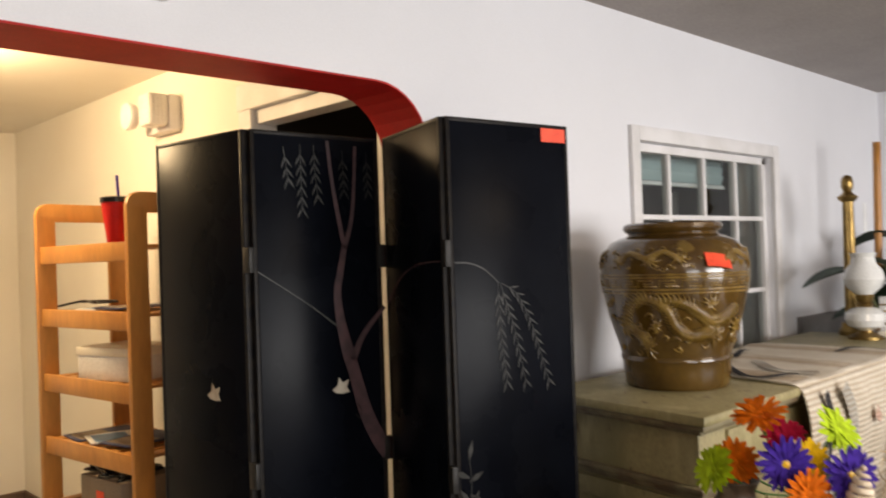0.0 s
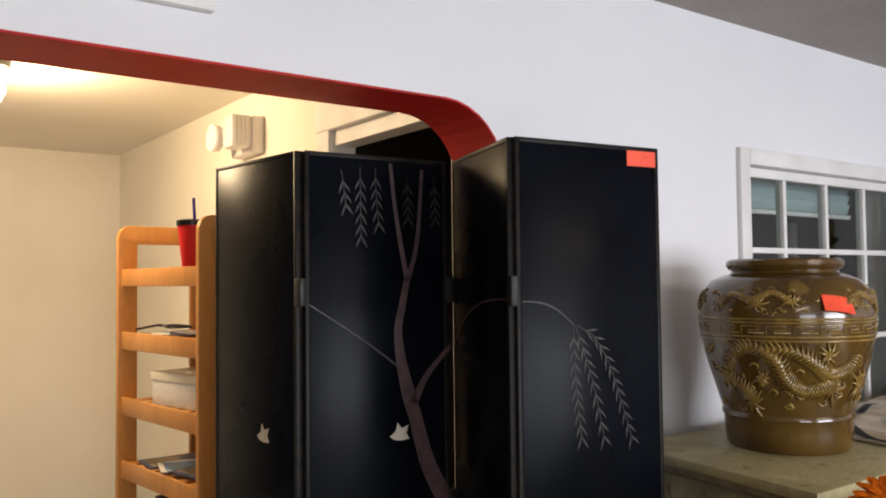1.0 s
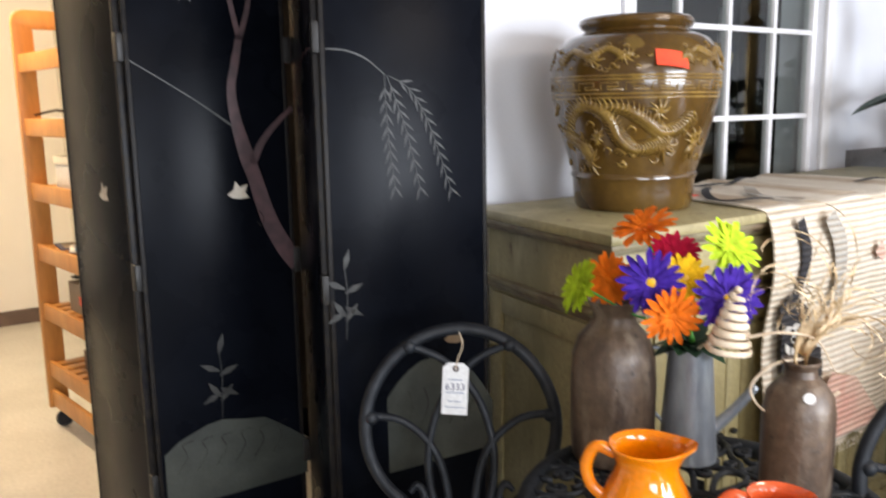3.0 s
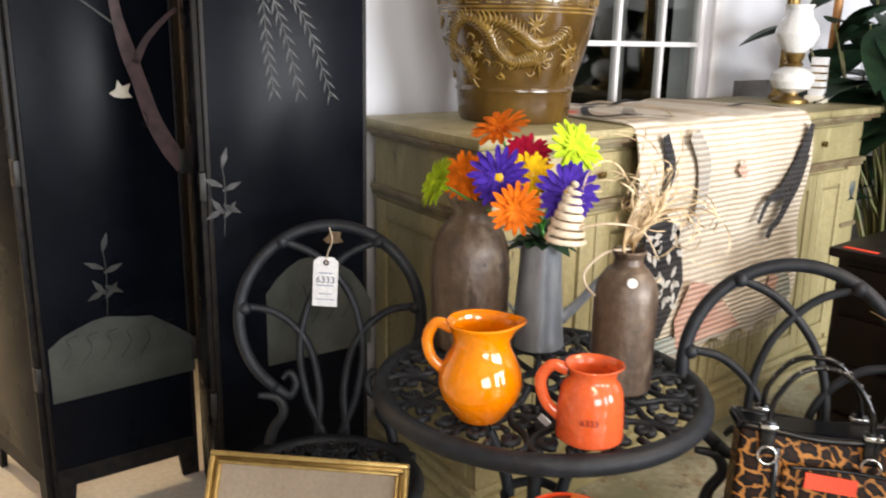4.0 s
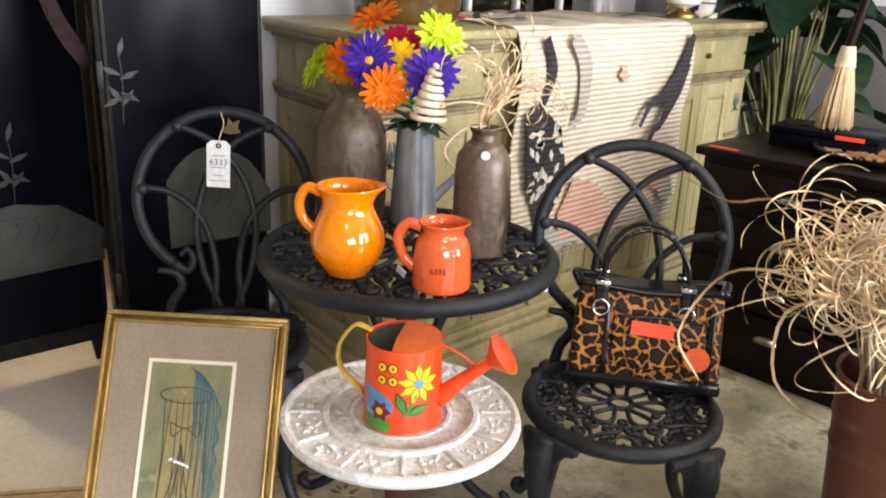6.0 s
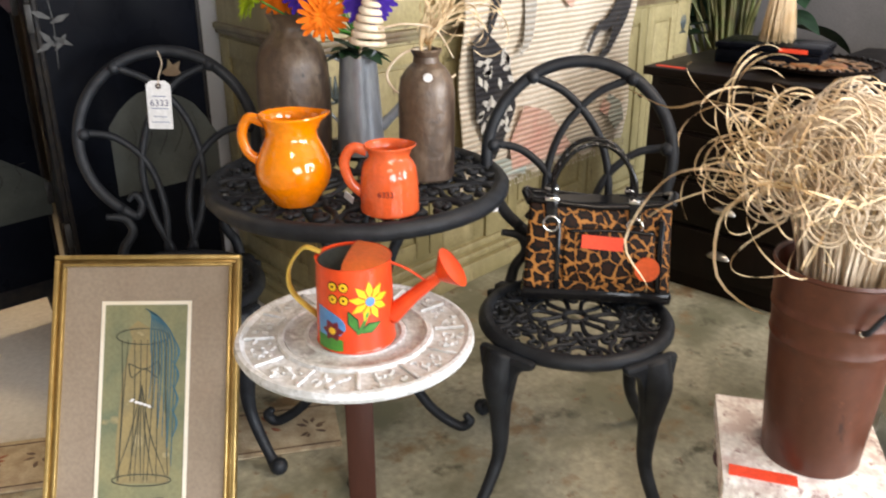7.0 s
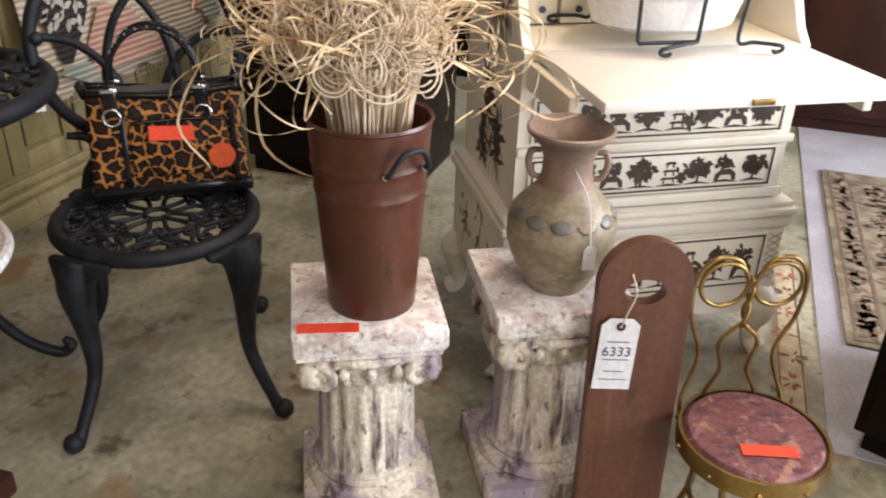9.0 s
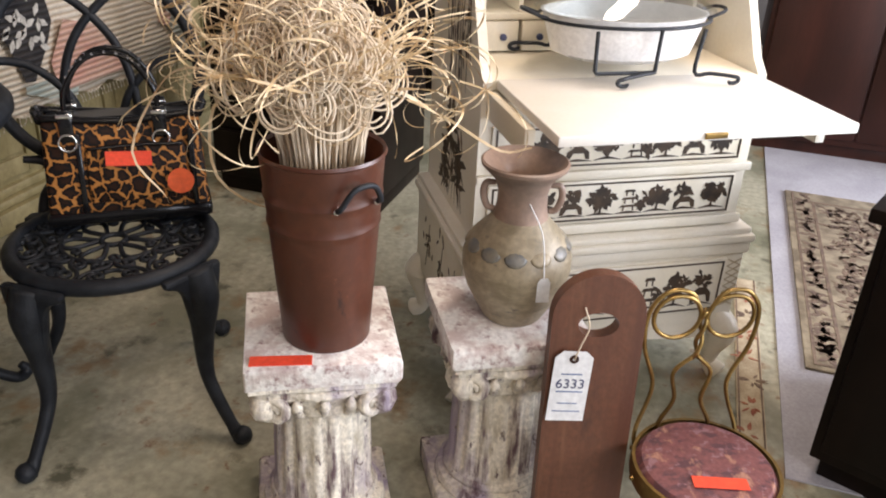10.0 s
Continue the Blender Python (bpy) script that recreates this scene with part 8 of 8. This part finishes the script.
cabinet(pose(2.31, -1.225, 0, 0, 0, -111.7), 0.62, 0.5, 0.64, DARK_WOOD, "low dark brown cabinet beside the wire stool")
cabinet(pose(4.50, -1.10, 0, 0, 0, -90), 0.9, 0.45, 1.15, MAHOGANY, "dark mahogany cabinet against the side of the shop")
cabinet(pose(4.30, -2.05, 0, 0, 0, -90), 0.9, 0.5, 0.75, BROWN_WOOD, "reddish-brown low cabinet beyond the rug")
cabinet(pose(4.62, 0.62, 0, 0, 0, -90), 1.1, 0.5, 0.62, DARK_WOOD, "dark low cabinet behind the chest")
grey = mat("pale_grey_carpet", (0.40, 0.39, 0.42), 0.9, second=(0.34, 0.33, 0.36), scale=6, bump=0.3, fine=140)
setting("pavement_strip", box(2.3, 5.66, -4.5, -1.205, 0, 0.004), grey, "pale grey floor covering beyond the desk")
rug_cream = mat("rug_cream_pile", (0.36, 0.30, 0.21), 0.95, second=(0.20, 0.16, 0.11), scale=20, bump=0.5, fine=160)
rug_dark = mat("rug_dark_pile", (0.12, 0.08, 0.06), 0.95, second=(0.19, 0.13, 0.09), scale=30, bump=0.5, fine=160)


def floor_rug(x0, x1, y0, y1, label, seed, dense):
    t = thing("rug", pose(0, 0, 0.0045), label, "rug")
    part("field", box(x0, x1, y0, y1, 0, 0.008, 0.003), rug_cream, t)
    b = bmesh.new()
    for q in ((x0 + 0.09, x1 - 0.09, y0 + 0.09, y0 + 0.10), (x0 + 0.09, x1 - 0.09, y1 - 0.10, y1 - 0.09), (x0 + 0.09, x0 + 0.10, y0 + 0.10, y1 - 0.10), (x1 - 0.10, x1 - 0.09, y0 + 0.10, y1 - 0.10), (x0 + 0.02, x1 - 0.02, y1 - 0.03, y1 - 0.022), (x0 + 0.02, x0 + 0.028, y0 + 0.02, y1 - 0.03)):
        box(*q, 0.0075, 0.0092, bm=b)
    part("border", b, rug_dark, t, smooth=False)
    r = random.Random(seed)
    p = bmesh.new()
    for k in range(dense):
        leaf_shape(p, r.uniform(x0 + 0.13, x1 - 0.13), r.uniform(y0 + 0.13, y1 - 0.13), r.uniform(0.02, 0.05), r.uniform(0.010, 0.022), r.uniform(0, 6.28), 0.001)
    for k in range(dense // 4):
        leaf_shape(p, r.uniform(x0 + 0.04, x1 - 0.04), r.choice((y0 + 0.06, y1 - 0.06)), 0.035, 0.018, r.uniform(0, 6.28), 0.001)
    p.transform(Matrix(((1, 0, 0, 0), (0, 0, 1, 0), (0, -1, 0, 0.0082), (0, 0, 0, 1))))
    part("pile_pattern", p, rug_dark, t, "dark floral pattern", smooth=False, kind="stuff")
    return t


floor_rug(2.75, 4.02, -2.1, -1.27, "cream oriental rug with a dark floral pattern", 7, 1500)
rug_red = mat("rug_red_pile", (0.27, 0.085, 0.05), 0.95, second=(0.36, 0.16, 0.09), scale=30, bump=0.5, fine=160)


def floral_strip(m, length, width, label, seed):
    """A narrow cream carpet runner with red and dark sprays along its middle."""
    t = thing("carpet_runner", m, label, "rug")
    part("field", box(0, length, 0, width, 0, 0.007, 0.003), mat("carpet_cream_pile", (0.50, 0.42, 0.29), 0.95, second=(0.38, 0.30, 0.20), scale=26, bump=0.5, fine=160), t)
    r = random.Random(seed)
    flat = Matrix(((1, 0, 0, 0), (0, 0, 1, 0), (0, -1, 0, 0.0072), (0, 0, 0, 1)))
    ed = bmesh.new()
    for y in (0.08, 0.90):
        stroke([(0.004, width * y), (length / 2, width * y), (length - 0.004, width * y)], 0.004, ed)
    ed.transform(flat)
    part("border", ed, rug_dark, t, smooth=False)
    for k in range(int(length / 0.11)):
        sp = bmesh.new()
        x, y = 0.06 + 0.11 * k, width * r.uniform(0.35, 0.65)
        for q in range(9):
            a = r.uniform(0, 6.283)
            leaf_shape(sp, x + 0.012 * math.cos(a), y + 0.25 * width * math.sin(a) * 0.5, r.uniform(0.016, 0.032), r.uniform(0.007, 0.012), a, 0.0008 + 0.00008 * q)
        sp.transform(flat)
        part("spray", sp, rug_red if k % 3 else rug_dark, t, smooth=False)
    return t


floral_strip(pose(0.62, 1.64, 0.0005, 0, 0, -33.5) @ Matrix.Translation((0, -0.17, 0)), 1.45, 0.21, "worn cream carpet runner with red floral sprays under the chairs", 9)
floral_strip(pose(2.25, -1.172, 0.0005, 0, 0, 1.2), 0.95, 0.066, "narrow cream carpet runner with red floral sprays beside the desk", 12)


# ---------------- back room ----------------
def rack():
    t = thing("shelf_rack", pose(1.215, 3.82, 0, 0, 0, -83), "honey-coloured wooden rolling rack with slatted shelves", "rack")
    W, D, hh = 0.74, 0.42, 1.865
    for x in (0.0, W):
        # inverted U of flat boards with rounded top corners
        out = [(0, 0.09), (0, hh - 0.05), (0.008, hh - 0.025), (0.025, hh - 0.008), (0.05, hh), (D - 0.05, hh), (D - 0.025, hh - 0.008), (D - 0.008, hh - 0.025), (D, hh - 0.05), (D, 0.09)]
        inn = [(D - 0.085, 0.09), (D - 0.085, hh - 0.08), (0.085, hh - 0.08), (0.085, 0.09)]
        e = prism(out + inn, 0.026, bev=0.004)
        e.transform(Matrix.Translation((x + 0.013, 0, 0)) @ Matrix(((0, 1, 0, 0), (1, 0, 0, 0), (0, 0, 1, 0), (0, 0, 0, 1))))
        bmesh.ops.recalc_face_normals(e, faces=e.faces[:])
        part("end_frame", e, OAK, t)
    for z in (1.60, 1.33, 1.05, 0.78, 0.51, 0.24):
        f = box(0.014, W - 0.014, 0.012, 0.032, z, z + 0.075, 0.004)
        part("front_rail", f, OAK, t)
        for k in range(8):
            x = 0.05 + (W - 0.1) * k / 7
            part("slat", box(x - 0.028, x + 0.028, 0.034, D - 0.02, z + 0.050, z + 0.064, 0.002), OAK, t)
    part("front_rail", box(0.014, W - 0.014, 0.012, 0.032, 0.10, 0.18, 0.004), OAK, t)
    for x in (0.04, W - 0.04):
        for y in (0.05, D - 0.04):
            cw = lathe([(0, -0.012), (0.036, -0.012), (0.04, 0), (0.036, 0.012), (0, 0.012)], 20)
            cw.transform(Matrix.Translation((x, y, 0.04)) @ pose(0, 0, 0, 0, 90, 0))
            c = part("caster", cw, IRON, t, "black caster wheel")
            part("fork", box(x - 0.018, x + 0.018, y - 0.012, y + 0.012, 0.07, 0.10, 0.003), HINGE, c)
    return t


rack()


def rack_items():
    base = pose(1.215, 3.82, 0, 0, 0, -83)
    tm = thing("tumbler", base @ pose(0.50, 0.10, 1.6645), "red travel tumbler with black lid and purple straw", "tumbler")
    part("cup", lathe([(0, 0), (0.035, 0), (0.039, 0.01), (0.058, 0.175), (0, 0.175)], 24), RED, tm)
    part("lid", lathe([(0, 0.175), (0.062, 0.175), (0.062, 0.195), (0.045, 0.20), (0, 0.20)], 24), PATENT, tm)
    part("straw", tube([(0.02, 0, 0.19), (0.01, 0, 0.285)], 0.006, segs=8), PETALS["purple"], tm)
    r = random.Random(6)
    for z, n in ((1.3945, 3), (0.8445, 3)):
        for k in range(n):
            mg = thing("magazine", base @ pose(0.16 + 0.16 * k, 0.20, z + 0.007 * k, 0, 0, r.uniform(-20, 20)), "loose printed magazine on the rack", "magazine", "magazines")
            part("page_block", box(-0.10, 0.10, -0.14, 0.14, 0.0, 0.006, 0.001), PAPER if k % 2 else INK, mg)
            part("cover_print", box(-0.08, 0.08, -0.12, 0.02, 0.0062, 0.0068), BLUE if k % 2 else MATBOARD, mg, smooth=False)
    cb = thing("cable", base @ pose(0, 0, 1.419), "black cable coiled over magazines", "cable")
    part("cord", tube([(0.15, 0.02, 0.0), (0.25, 0.08, 0.02), (0.40, 0.05, 0.016), (0.45, 0.12, 0.018), (0.30, 0.14, 0.018), (0.2, 0.1, 0.014)], 0.005, segs=7), PATENT, cb)
    bx = thing("carton", base @ pose(0.40, 0.20, 1.1145, 0, 0, 8), "pale printed cardboard box", "box")
    part("carton_body", box(-0.17, 0.17, -0.13, 0.13, 0, 0.13, 0.003), FROST, bx)
    part("carton_lid", box(-0.175, 0.175, -0.135, 0.135, 0.10, 0.135, 0.003), CREAM, bx)
    bk = thing("basket", base @ pose(0.36, 0.20, 0.5745), "brown carton heaped with black cables", "box")
    part("carton_body", box(-0.16, 0.16, -0.13, 0.13, 0, 0.13, 0.003), MATBOARD, bk)
    cc = bmesh.new()
    for k in range(14):
        tube([(r.uniform(-0.18, 0.15), r.uniform(-0.13, 0.1), 0.13 + r.uniform(0, 0.03)) for _ in range(5)], 0.006, cc, 6, 5)
    part("cable_tangle", cc, PATENT, bk, "tangled black cables", kind="stuff")
    part("price_sticker", box(-0.03, 0.03, -0.132, -0.1305, 0.04, 0.08), ORANGE_TAG, bk, "orange sticker", smooth=False)
    lx = thing("carton", base @ pose(0.40, 0.20, 0.3045, 0, 0, -6), "low brown carton on the bottom shelf", "box")
    part("carton_body", box(-0.15, 0.15, -0.12, 0.12, 0, 0.09, 0.003), BROWN_WOOD, lx)


rack_items()


def emergency_light():
    t = thing("emergency_light", pose(1.8, 3.70, 2.285, 0, 0, -90), "white twin-head emergency light on the cream wall", "emergency light")
    part("housing", box(-0.15, 0.105, -0.062, 0.0, -0.085, 0.085, 0.012), WHITE_TRIM, t)
    part("lamp_box", box(-0.02, 0.10, -0.155, -0.060, -0.065, 0.085, 0.016), FROST, t, "clear ribbed lens box")
    for k in range(5):
        part("rib", box(0.099, 0.103, -0.145 + 0.018 * k, -0.138 + 0.018 * k, -0.05, 0.07, 0.001), WHITE_TRIM, t)
    hd = lathe([(0, 0), (0.062, 0), (0.066, 0.010), (0.058, 0.04), (0.03, 0.062), (0, 0.066)], 28)
    hd.transform(Matrix.Translation((-0.115, -0.17, 0.0)) @ pose(0, 0, 0, -90, 0, 0))
    part("lamp_head", hd, WHITE_TRIM, t)
    part("arm", tube([(-0.115, -0.055, 0), (-0.115, -0.115, 0)], 0.012, segs=8), WHITE_TRIM, t)
    return t


emergency_light()


def ceiling_lamp():
    t = thing("ceiling_lamp", pose(0.72, 3.76, 2.5), "bare bulb ceiling lamp holder in the back room", "ceiling lamp")
    part("canopy", lathe([(0, 0), (0.07, 0), (0.065, -0.025), (0.03, -0.035), (0, -0.035)], 24), HINGE, t)
    g = lathe([(0, -0.17), (0.03, -0.16), (0.05, -0.12), (0.045, -0.085), (0.02, -0.05), (0.018, -0.035), (0, -0.035)], 24)
    gb = part("bulb", g, glow("warm_bulb", (1.0, 0.80, 0.52), 14.0), t, "glowing warm bulb")
    gb.visible_shadow = False
    return t


ceiling_lamp()
v = box(0.66, 0.90, WY - 0.03, WY, 2.205, 2.33, 0.004)
vt = tagged(part("wall_vent", v, WHITE_TRIM), "small off-white vent cover above the arch", "vent")
for k in range(5):
    part("slat", box(0.68, 0.88, WY - 0.036, WY - 0.029, 2.225 + k * 0.02, 2.233 + k * 0.02, 0.001), WHITE_TRIM, vt)
for x, y in ((0.3, -1.3), (2.7, -0.9)):
    tl = thing("tube_light", pose(x, y, H), "white ceiling tube light fitting", "ceiling light", "ceiling tube lights")
    part("housing", box(-0.63, 0.63, -0.14, 0.14, -0.08, 0, 0.006), WHITE_TRIM, tl)
